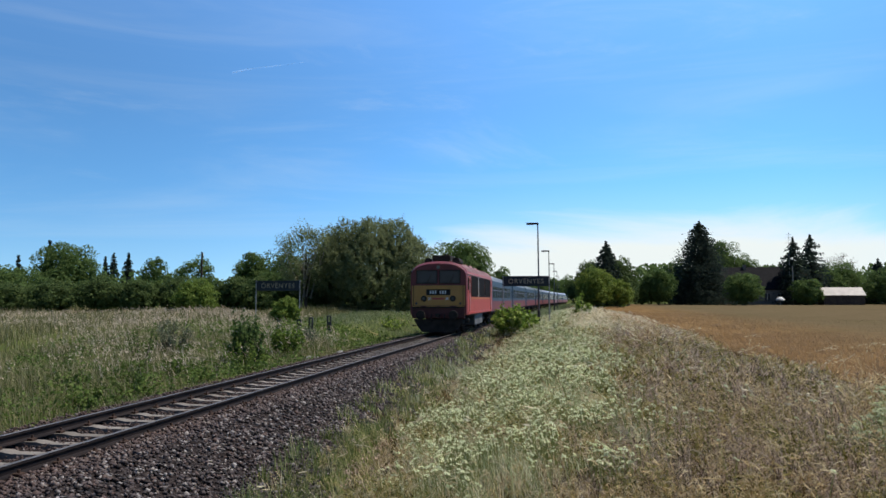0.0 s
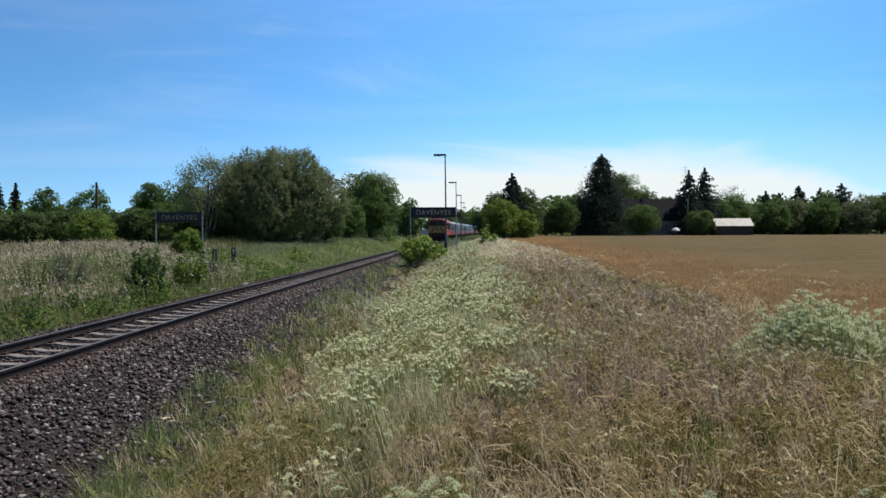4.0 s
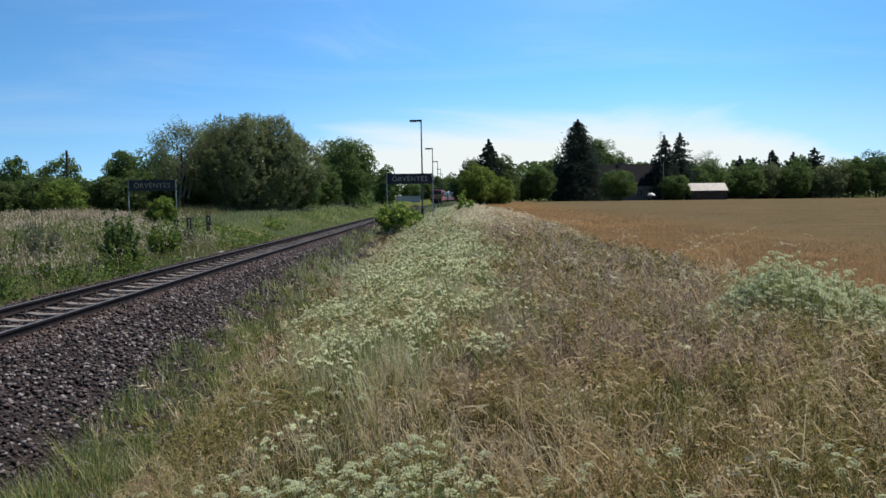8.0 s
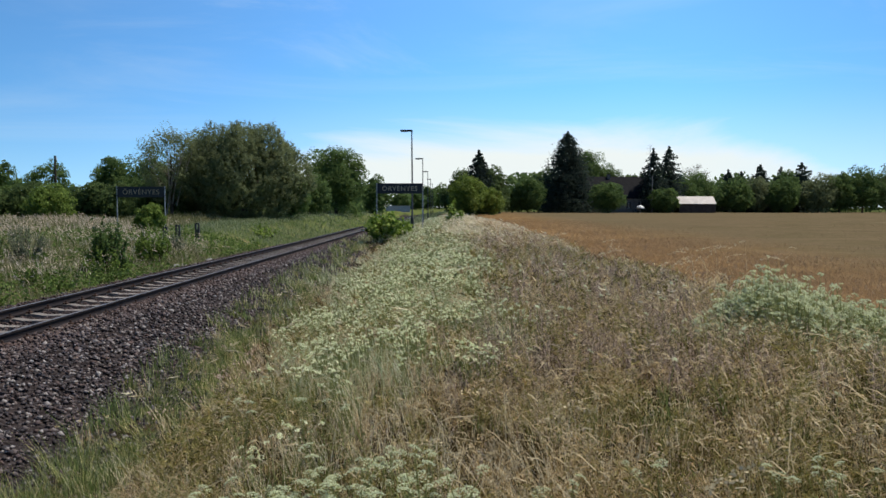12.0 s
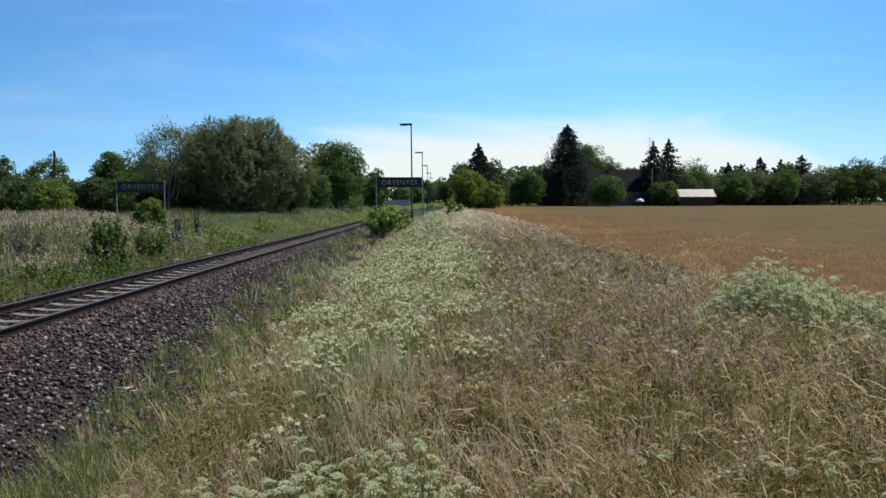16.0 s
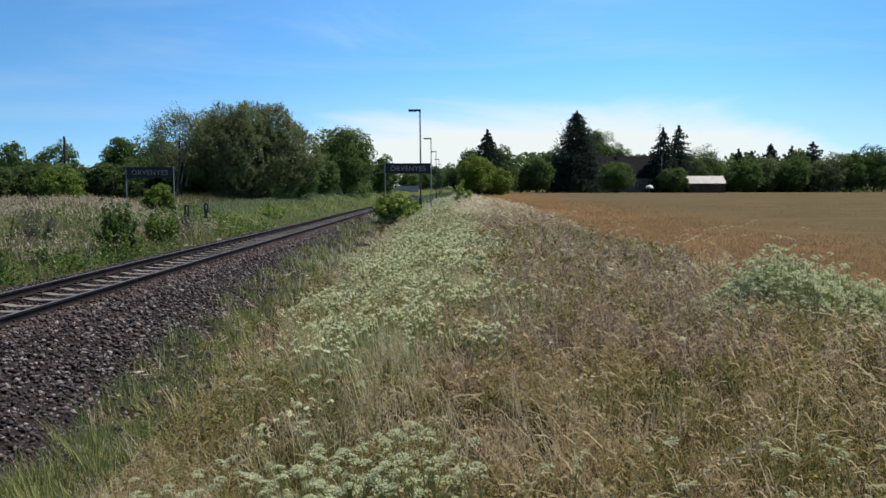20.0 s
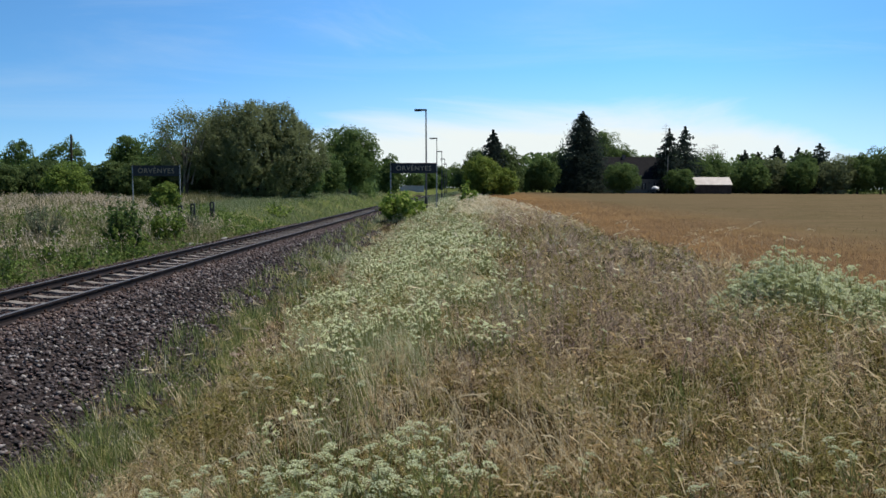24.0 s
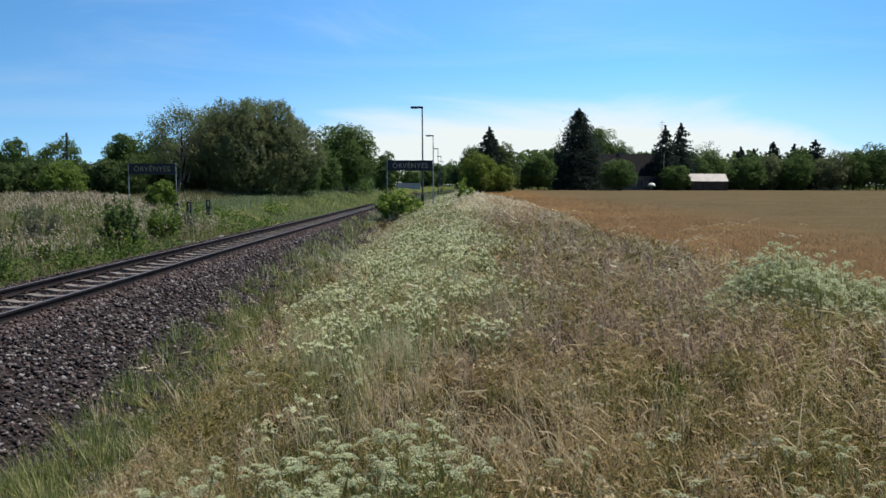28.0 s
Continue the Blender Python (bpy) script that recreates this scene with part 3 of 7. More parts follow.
BAND = [(-9.0, 1.6, 200, 0.010), (1.6, 5.0, 1900, 0.0045), (5.0, 9.0, 1200, 0.006), (9.0, 16.0, 600, 0.009), (16.0, 30.0, 220, 0.015), (30.0, 62.0, 70, 0.028), (62.0, 120.0, 16, 0.055)]


def green_share(x, y):
    """Greener beside the ballast, drier on the bank."""
    e = ballast_edge(y)
    return np.clip(1.0 - (x - e - 0.6) / 0.9, 0.0, 1.0)


def field_edge(x, y):
    return 1 - smoothstep(4.3, 5.6, x + 0.6 * np.sin(y * 0.31) + 0.25 * np.sin(y * 1.1) + 0.9 * smoothstep(28, 42, y))


def drift_edge(y):
    """The field side of the drift of white flowers."""
    return np.interp(y, [4, 6, 9, 13, 20, 28, 45, 70], [-0.4, -0.1, 0.4, 0.6, 0.9, 1.05, 0.8, 1.0])


def umbel_strip(x, y):
    """The drift of white flowers along the bank, in loose islands."""
    wave = 0.9 * (patchy(x, y, 0.6, 45) - 0.5)
    near = np.interp(y, [3, 6, 9.5, 14, 25, 40, 70], [-1.9, -1.8, -2.2, -2.4, -2.75, -2.8, -2.6])
    inside = smoothstep(near - 0.4, near + 0.7, x + wave) * (1 - smoothstep(drift_edge(y) - 0.65, drift_edge(y) + 0.5, x + wave))
    return inside * (0.12 + 1.0 * smoothstep(0.33, 0.64, patchy(x, y, 0.8, 44) * 0.75 + patchy(x, y, 0.35, 47) * 0.25))


def tufts(rng, keep, share, spread):
    """Places of blades gathered in tufts, with each tuft's own height and lean."""
    out = []
    for y0, y1, dens, w in BAND:
        per = 46 if y0 < 16 else 18
        cx, cy = scatter(rng, -6.0, 6.5 if y0 < 30 else 5.5, y0, y1, dens * share / per)
        ok = (np.abs(cx) < 6.5 + np.abs(cy) * 0.4) & (cx > ballast_edge(cy) + rng.normal(0, 0.18, len(cx))) & (rng.uniform(0, 1, len(cx)) < keep(cx, cy))
        cx, cy = cx[ok], cy[ok]
        n = len(cx)
        th, tl = rng.uniform(0.4, 1.22, n), rng.normal(0, 0.36, (n, 2))
        sd = spread * rng.uniform(0.5, 1.4, n) * (1 + max(y0, 0) * 0.03)
        ox, oy = rng.normal(0, 1, (n, per)) * sd[:, None], rng.normal(0, 1, (n, per)) * sd[:, None]
        x, y = (cx[:, None] + ox).ravel(), (cy[:, None] + oy).ravel()
        lx, ly = (ox / sd[:, None] * 0.16 + tl[:, :1]).ravel(), (oy / sd[:, None] * 0.16 + tl[:, 1:]).ravel()
        out.append(np.stack([x, y, np.repeat(th, per), lx, ly, np.full(n * per, w)]))
    return np.concatenate(out, 1)


def mauve_share(x, y):
    """Dead flower stalks on the field side of the white drift, thinning out towards the crop."""
    core = smoothstep(drift_edge(y) - 0.3, drift_edge(y) + 0.35, x) * (1 - smoothstep(3.6, 5.2, x)) * smoothstep(5.0, 8.5, y) * (1 - smoothstep(30, 38, y))
    return np.clip(core * (0.45 + 0.75 * smoothstep(0.3, 0.65, patchy(x, y, 1.1, 64))), 0, 1)


def olive_share(x, y):
    """Drifts of olive-green weeds."""
    return smoothstep(0.42, 0.68, patchy(x, y, 1.0, 62) + 0.4 * (patchy(x, y, 0.4, 65) - 0.5) + 0.16 * smoothstep(1.0, 2.4, x) * (1 - smoothstep(6, 8, y)))


def gold_share(x, y):
    """Drifts of golden-brown dried weeds."""
    return (0.15 + 0.8 * smoothstep(0.45, 0.7, patchy(x, y, 0.9, 66)) * (1 - 0.6 * mauve_share(x, y))) * (1 - 0.45 * smoothstep(0.9, 2.0, x) * (1 - smoothstep(5.5, 10, y)))


def herbs(name, label, x, y, h, rng, mat, leaves, length, width, lean=0.16, wind=-0.14, rise=0.9, category="weeds"):
    """Upright wiry stalks, each set with narrow leaves or bracts that stand off it."""
    n = len(x)
    z = ground_z(x, y) - 0.02
    lx, ly = rng.normal(wind, lean, n) * h, rng.normal(0, lean, n) * h
    foot, tip = np.stack([x, y, z], -1), np.stack([x + lx, y + ly, z + h], -1)
    mid = (foot + tip) / 2 - np.stack([lx, ly, 0 * h], -1) * 0.18
    a = rng.uniform(0, 6.283, n)
    sw = (width * 0.4)[:, None] * np.stack([np.cos(a), np.sin(a), 0 * a], -1)
    sv = np.stack([foot - sw, foot + sw, mid - sw * 0.8, mid + sw * 0.8, tip], 1)
    sf = (np.array([(0, 1, 3), (0, 3, 2), (2, 3, 4)])[None] + (np.arange(n) * 5)[:, None, None]).reshape(-1, 3)
    k = rng.uniform(0.15, 1.0, (n, leaves)) ** 0.7
    base = np.where(k[..., None] < 0.5, foot[:, None] + (mid - foot)[:, None] * 2 * k[..., None], mid[:, None] + (tip - mid)[:, None] * (2 * k[..., None] - 1)).reshape(-1, 3)
    m = n * leaves
    d = np.stack([rng.normal(0, 0.8, m), rng.normal(0, 0.8, m), rng.normal(rise, 0.45, m)], -1)
    d /= np.linalg.norm(d, axis=1)[:, None]
    s = np.cross(d, rng.normal(0, 1, (m, 3)))
    s /= np.linalg.norm(s, axis=1)[:, None]
    ln = (np.repeat(length, leaves) * rng.uniform(0.5, 1.3, m))[:, None]
    ww = (np.repeat(width, leaves) * rng.uniform(0.35, 0.65, m))[:, None]
    lv = np.stack([base, base + d * ln * 0.5 + s * ww, base + d * ln - np.array([0, 0, 0.2]) * ln, base + d * ln * 0.5 - s * ww], 1)
    lf = (np.array([(0, 1, 2), (0, 2, 3)])[None] + (n * 5 + np.arange(m) * 4)[:, None, None]).reshape(-1, 3)
    return stuff(name, tri_mesh(name, np.concatenate([sv.reshape(-1, 3), lv.reshape(-1, 3)]), np.concatenate([sf, lf]), mat), label, category)


def build_bank_grass():
    rng = np.random.default_rng(21)
    dry = lambda x, y: (1 - 0.85 * green_share(x, y)) * field_edge(x, y)
    # a low thick layer of old leaves and stems, coloured dark for shaded gaps
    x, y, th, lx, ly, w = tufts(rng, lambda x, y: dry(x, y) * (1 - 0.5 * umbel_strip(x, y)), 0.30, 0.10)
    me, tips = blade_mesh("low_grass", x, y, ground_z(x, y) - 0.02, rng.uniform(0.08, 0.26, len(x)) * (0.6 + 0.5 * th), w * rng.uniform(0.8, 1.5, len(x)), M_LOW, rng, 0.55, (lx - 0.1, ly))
    stuff("low_grass", me, "low olive-brown grass, darkened in colour for shade under the tufts")
    # taller golden tufts, each with its own height and lean
    x, y, th, lx, ly, w = tufts(rng, lambda x, y: dry(x, y) * (1 - 0.35 * umbel_strip(x, y)) * (1 - 0.75 * mauve_share(x, y)) * np.interp(y, [4, 12], [0.85, 1.0]) * (1 - 0.5 * smoothstep(0.9, 2.0, x) * (1 - smoothstep(5.5, 10, y))), 0.52, 0.05)
    tall = (0.55 + 0.8 * patchy(x, y, 1.1, 5)) * (1 - 0.3 * smoothstep(35, 70, y)) * th
    h = np.minimum(rng.uniform(0.10, 0.32, len(x)) * tall, 0.30)
    me, tips = blade_mesh("dry_grass", x, y, ground_z(x, y) - 0.02, h, w * rng.uniform(0.6, 1.35, len(x)), M_DRY, rng, 0.28, (lx * 0.6 - 0.07, ly * 0.6))
    stuff("dry_grass", me, "dry golden-brown grass tufts leaning in the wind on the bank")
    pick = (rng.uniform(0, 1, len(x)) < np.where(y < 9, 0.16, 0.36)) & (h > 0.22)
    wide = 0.0035 + 0.0006 * np.maximum(y, 2)
    for nm, mat, mask, lab in (("straw_seed_heads", M_STRAW, patchy(x, y, 1.8, 9) > 0.5, "pale straw-coloured grass seed heads over the bank"), ("rusty_seed_heads", M_RUST, patchy(x, y, 1.8, 9) <= 0.5, "mauve-brown seed heads among the dry grass")):
        for y0, y1, spk, suffix in ((-20, 9, 7, ""), (9, 200, 3, "_farther")):
            sel = pick & mask & (y >= y0) & (y < y1)
            stuff(nm + suffix, head_mesh(nm + suffix, tips[sel], 0.07, float(np.mean(wide[sel])) * (0.4 if y1 < 20 else 1.0), mat, rng, 0.5, (-0.5, 0.0), spk), lab)
    x, y, th, lx, ly, w = tufts(rng, lambda x, y: np.maximum(np.maximum(green_share(x, y), 0.30 * olive_share(x, y)), 0.16 * umbel_strip(x, y)) * field_edge(x, y), 0.78, 0.06)
    h = rng.uniform(0.16, 0.42, len(x)) * th * (0.7 + 0.5 * patchy(x, y, 1.0, 8))
    me, tips = blade_mesh("green_grass", x, y, ground_z(x, y) - 0.02, h, w * 1.1, M_GREEN, rng, 0.25, (lx - 0.1, ly))
    stuff("green_grass", me, "fresh green grass tufts along the edge of the ballast")
    # pale stems and blades among the white flowers
    x, y, th, lx, ly, w = tufts(rng, lambda x, y: np.clip(1.2 * umbel_strip(x, y) + 0.12 * smoothstep(20, 30, y), 0, 1) * field_edge(x, y) * smoothstep(7.0, 10.0, y) * np.interp(y, [14, 30], [0.75, 1.0]), 1.15, 0.08)
    me, tips = blade_mesh("flower_drift_grass", x, y, ground_z(x, y) - 0.02, rng.uniform(0.3, 0.52, len(x)) * (0.6 + 0.45 * th), w * rng.uniform(0.6, 1.2, len(x)), M_PALEGREEN, rng, 0.3, (lx * 0.7 - 0.2 - 0.15 * smoothstep(14, 30, y), ly * 0.6))
    stuff("flower_drift_grass", me, "pale green-gold stems and blades in the drift of white flowers")
    # a taller, denser fringe of green grass where the bank meets the stones
    for y0, y1, dens, w, suffix in ((-9.0, 2.6, 160, 0.012, "_behind"), (2.6, 9, 760, 0.0075, ""), (9, 18, 340, 0.012, "_middle"), (18, 48, 90, 0.024, "_far")):
        x, y = scatter(rng, -0.25, 1.15, y0, y1, dens)
        ok = rng.uniform(0, 1, len(x)) < (0.02 + 0.98 * smoothstep(0.3, 0.75, patchy(x * 2, y, 0.5, 35))) * (1 - smoothstep(0.6, 1.1, x))
        x, y = x[ok], y[ok]
        x = x + ballast_edge(y)
        me, tips = blade_mesh("fringe_grass" + suffix, x, y, ground_z(x, y) - 0.02, rng.uniform(0.14, 0.46, len(x)) * (0.4 + 0.85 * patchy(x, y, 0.5, 36)), np.full(len(x), w), M_FRINGE, rng, 0.45, (-0.12, 0))
        stuff("fringe_grass" + suffix, me, "lush green grass fringe beside the ballast")
    # weeds and dead flower stalks between the tufts, in drifts of small clumps
    for y0, y1, dens, leaves, size, suffix in ((-9.0, 2.2, 4, 8, 0.006, "_behind"), (2.2, 6.5, 52, 11, 0.0042, ""), (6.5, 13, 30, 9, 0.0072, "_middle"), (13, 40, 7, 7, 0.016, "_far")):
        for nm, mat, share, long, lab in (("olive_weeds", M_BANKWEED, olive_share, 13.0, "olive-green narrow-leaved weeds between the dry tufts"), ("dead_flower_stalks", M_MAUVE, mauve_share, 7.0, "mauve-grey dead flower stalks among the dry grass"), ("golden_weeds", M_GOLD, gold_share, 12.0, "golden-brown dry weeds among the tufts")):
            upright = nm == "dead_flower_stalks" and y0 > 5
            cx, cy = scatter(rng, -2.6, 5.4, y0, y1, dens * (1.6 if upright else 1.0))
            ok = (np.abs(cx) < 6.0 + np.abs(cy) * 0.4) & (field_edge(cx, cy) > 0.3) & (rng.uniform(0, 1, len(cx)) < 0.06 + share(cx, cy)) & (rng.uniform(0, 1, len(cx)) > 0.8 * umbel_strip(cx, cy)) & (cx > ballast_edge(cy) + 1.1)
            cx, cy = cx[ok], cy[ok]
            tall = np.repeat(rng.uniform(0.45, 1.15, len(cx)), 7)
            x, y = np.repeat(cx, 7) + rng.normal(0, 0.045, len(tall)), np.repeat(cy, 7) + rng.normal(0, 0.045, len(tall))
            hh = rng.uniform(0.22, 0.6 if upright else 0.5, len(x)) * (0.7 + 0.5 * patchy(x, y, 0.6, 63)) * tall
            herbs(nm + suffix, lab, x, y, hh, rng, mat, leaves, np.full(len(x), size * long) * rng.uniform(0.6, 1.2, len(x)), np.full(len(x), size * (0.72 if upright else 1.0)), 0.1 if upright else 0.2, -0.1 if upright else -0.14, 1.9 if upright else 1.2)
    # broken and fallen straws lying across the tufts
    x, y = scatter(rng, -2.6, 5.2, 2.0, 22, 150)
    ok = (np.abs(x) < 6.0 + np.abs(y) * 0.4) & (field_edge(x, y) > 0.4) & (rng.uniform(0, 1, len(x)) < np.interp(y, [2, 8, 22], [1.0, 0.6, 0.2]))
    x, y = x[ok], y[ok]
    n = len(x)
    z = ground_z(x, y) + rng.uniform(0.12, 0.46, n)
    a, e, ln = rng.uniform(0, 6.283, n), rng.normal(0.25, 0.5, n), rng.uniform(0.03, 0.14, n) * np.where(rng.uniform(0, 1, n) < 0.07, 2.4, 1.0)
    d = np.stack([np.cos(a) * np.cos(e), np.sin(a) * np.cos(e), np.sin(e)], -1) * ln[:, None]
    w = (rng.uniform(0.0014, 0.004, n) * (1 + 0.06 * y))[:, None]
    up = np.array([0.0, -0.6, 0.8]) * w
    c = np.stack([x, y, z], -1)
    v = np.stack([c - up, c + d * 0.55 + np.array([0, 0, 0.02]) - up, c + d, c + d * 0.55 + np.array([0, 0, 0.02]) + up, c + up], 1)
    f = np.array([(0, 1, 3), (0, 3, 4), (1, 2, 3)])
    stuff("fallen_straws", tri_mesh("fallen_straws", v.reshape(-1, 3), (f[None] + (np.arange(n) * 5)[:, None, None]).reshape(-1, 3), M_STRAW), "broken pale straws lying across the dry tufts")
    # silky pale grass farther along the crest of the bank
    x, y = scatter(rng, -3.8, 5.4, 9, 66, 60)
    ok = (field_edge(x, y) > rng.uniform(0, 0.8, len(x))) & (rng.uniform(0, 1, len(x)) < 0.25 + smoothstep(0.35, 0.75, patchy(x, y, 1.6, 91))) & (rng.uniform(0, 1, len(x)) < 0.02 + 0.9 * crest_share(x, y)) & (rng.uniform(0, 1, len(x)) > 0.7 * mauve_share(x, y))
    x, y = x[ok], y[ok]
    me, tips = blade_mesh("silky_grass", x, y, ground_z(x, y), rng.uniform(0.28, 0.62, len(x)) * (1 + 0.2 * crest_share(x, y)), (0.006 + 0.00035 * y) * (1 + 1.2 * smoothstep(24, 36, y)), M_SILK, rng, 0.22, (-0.62, 0.0), 3)
    stuff("silky_grass", me, "silky pale grass bowed along the crest of the bank")
    stuff("silky_grass_heads", head_mesh("silky_grass_heads", tips, 0.34, 0.024, M_SILK, rng, 0.1, (-0.8, 0), 3), "pale silky heads over the crest of the bank")
    # russet grass where the crest falls towards the crop
    x, y = scatter(rng, 1.2, 5.0, 24, 64, 46)
    ok = rng.uniform(0, 1, len(x)) < smoothstep(1.4, 2.6, x) * (0.3 + 0.7 * smoothstep(0.35, 0.7, patchy(x, y, 1.2, 97))) * smoothstep(24, 32, y)
    x, y = x[ok], y[ok]
    me, tips = blade_mesh("russet_grass", x, y, ground_z(x, y), rng.uniform(0.3, 0.66, len(x)), 0.012 + 0.0006 * y, M_RUSSET, rng, 0.22, (-0.55, 0.0), 3)
    stuff("russet_grass", me, "russet grass bowed towards the track on the field side of the crest")
    stuff("russet_grass_heads", head_mesh("russet_grass_heads", tips[::3], 0.34, 0.03, M_SILK, rng, 0.1, (-0.8, 0), 3), "pale heads over the russet grass")
    # taller grass between the line and the lamps beyond the sign
    near, far = scatter(rng, 2.3, 5.2, 56, 100, 34), scatter(rng, 2.4, 5.4, 100, 270, 13)
    x, y = np.concatenate([near[0], far[0]]), np.concatenate([near[1], far[1]])
    x = x + track_x(y)
    me, tips = blade_mesh("line_side_grass", x, y, ground_z(x, y) - 0.02, rng.uniform(0.4, 0.85, len(x)) * (0.6 + 0.5 * patchy(x, y, 1.5, 99)), rng.uniform(0.02, 0.045, len(x)) * (1 + smoothstep(90, 160, y)), M_VERGE, rng, 0.3, (-0.3, 0.0))
    stuff("line_side_grass", me, "tall grey-green grass between the line and the lamps")
    # coarse pale tufts thrown over by the wind
    cx, cy = scatter(rng, 0.3, 4.8, 8.5, 27, 0.7)
    ok = (field_edge(cx, cy) > rng.uniform(0.1, 0.8, len(cx))) & (patchy(cx, cy, 1.6, 95) > 0.36)
    cx, cy = cx[ok], cy[ok]
    x, y = np.repeat(cx, 7), np.repeat(cy, 7)
    sway = np.repeat(rng.uniform(-0.85, -0.25, len(cx)), 7)
    x, y = x + rng.normal(0, 0.05, len(x)), y + rng.normal(0, 0.05, len(x))
    me, tips = blade_mesh("pale_tufts", x, y, ground_z(x, y), rng.uniform(0.36, 0.62, len(x)), 0.003 + 0.0006 * y, M_STRAW, rng, 0.25, (sway, 0.0), 3)
    stuff("pale_tufts", me, "coarse pale straw tufts thrown over by the wind")
    stuff("pale_tuft_heads", head_mesh("pale_tuft_heads", tips[::2], 0.13, 0.012, M_STRAW, rng, -0.1, (-0.8, 0), 6), "pale heads of the coarse straw tufts")
    # finer straw tufts on the near slope above the ballast
    cx, cy = scatter(rng, -2.9, 0.9, 3.2, 11.0, 11)
    ok = (cx > ballast_edge(cy) + 0.8) & (rng.uniform(0, 1, len(cx)) < (0.25 + 0.75 * smoothstep(0.35, 0.65, patchy(cx, cy, 0.8, 98))) * (1 - 0.6 * umbel_strip(cx, cy) * smoothstep(7, 9, cy)))
    cx, cy = cx[ok], cy[ok]
    sway, nod = np.repeat(rng.uniform(-0.7, 0.25, len(cx)), 12), np.repeat(rng.normal(0, 0.25, len(cx)), 12)
    x, y = np.repeat(cx, 12), np.repeat(cy, 12)
    x, y = x + rng.normal(0, 0.045, len(x)), y + rng.normal(0, 0.045, len(x))
    me, tips = blade_mesh("straw_tufts", x, y, ground_z(x, y) - 0.02, rng.uniform(0.2, 0.46, len(x)), rng.uniform(0.003, 0.006, len(x)), M_SILK, rng, 0.3, (sway, nod), 3)
    stuff("straw_tufts", me, "fine pale straw tufts on the slope above the ballast")
    # tall single stalks that catch the light
    x, y = scatter(rng, -2.5, 5.2, 2.6, 34, 0.8)
    ok = (field_edge(x, y) > rng.uniform(0, 1, len(x))) & (rng.uniform(0, 1, len(x)) < np.interp(y, [5, 11], [0.15, 1.0]))
    x, y = x[ok], y[ok]
    me, tips = blade_mesh("tall_stalks", x, y, ground_z(x, y), rng.uniform(0.5, 0.85, len(x)), rng.uniform(0.0035, 0.007, len(x)) * (1 + 0.03 * y), M_STRAW, rng, 0.4, (rng.uniform(-0.7, 0.2, len(x)), rng.normal(0, 0.2, len(x))), 3)
    stuff("tall_stalks", me, "tall pale grass stalks bowed over the bank")
    stuff("tall_stalk_heads", head_mesh("tall_stalk_heads", tips, 0.17, 0.008, M_STRAW, rng, 0.0, (-0.8, 0), 12), "long pale oat-like heads on tall stalks")


def crest_share(x, y):
    """The crown of the bank, where the silky grass stands thickest."""
    return smoothstep(-0.4, 1.0, x - 0.012 * y) * (1 - smoothstep(1.6, 2.6, x)) * smoothstep(20, 36, y)


def umbels(name, label, x, y, z_base, h, r, rng, florets, wind=-0.12, mat=None):
    """White umbels: a thin stem, spokes and a loose dome of tiny florets."""
    n = len(x)
    tx, ty = x + wind * h + rng.normal(0, 0.06, n), y + rng.normal(0, 0.06, n)
    tz = z_base + h
    sw = 0.0025 + 0.0004 * y
    sv = np.stack([np.stack([x - sw, y, z_base], -1), np.stack([x + sw, y, z_base], -1), np.stack([tx + sw * 0.5, ty, tz], -1), np.stack([tx - sw * 0.5, ty, tz], -1)], 1)
    st = (np.array([(0, 1, 2), (0, 2, 3)])[None] + (np.arange(n) * 4)[:, None, None]).reshape(-1, 3)
    stuff(name + "_stems", tri_mesh(name + "_stems", sv.reshape(-1, 3), st, M_STEM), "thin green stems under " + label, "wildflower")
    m = n * florets
    ang, rad = rng.uniform(0, 6.283, (n, florets)), np.sqrt(rng.uniform(0, 1, (n, florets)))
    tilt = rng.normal(0, 0.35, (n, 2))
    fx, fy = np.cos(ang) * rad * r[:, None], np.sin(ang) * rad * r[:, None]
    fz = (0.5 * (1 - rad ** 2)) * r[:, None] + fx * tilt[:, :1] + fy * tilt[:, 1:] + rng.normal(0, 0.06, (n, florets)) * r[:, None]
    cx, cy, cz = (tx[:, None] + fx).ravel(), (ty[:, None] + fy).ravel(), (tz[:, None] + fz).ravel()
    s = np.repeat(r, florets) * (1.25 / math.sqrt(florets)) * rng.uniform(0.7, 1.3, m)
    a = rng.uniform(0, 6.283, m)
    nx, ny = rng.normal(0, 0.5, m), rng.normal(0.25, 0.5, m)
    vs = []
    for k in range(4):
        dx, dy = np.cos(a + k * 1.5708) * s, np.sin(a + k * 1.5708) * s
        vs.append(np.stack([cx + dx, cy + dy, cz + dx * nx + dy * ny], -1))
    v = np.stack(vs, 1)
    f = (np.array([(0, 1, 2), (0, 2, 3)])[None] + (np.arange(m) * 4)[:, None, None]).reshape(-1, 3)
    stuff(name, tri_mesh(name, v.reshape(-1, 3), f, mat or M_UMBEL), label, "wildflower")


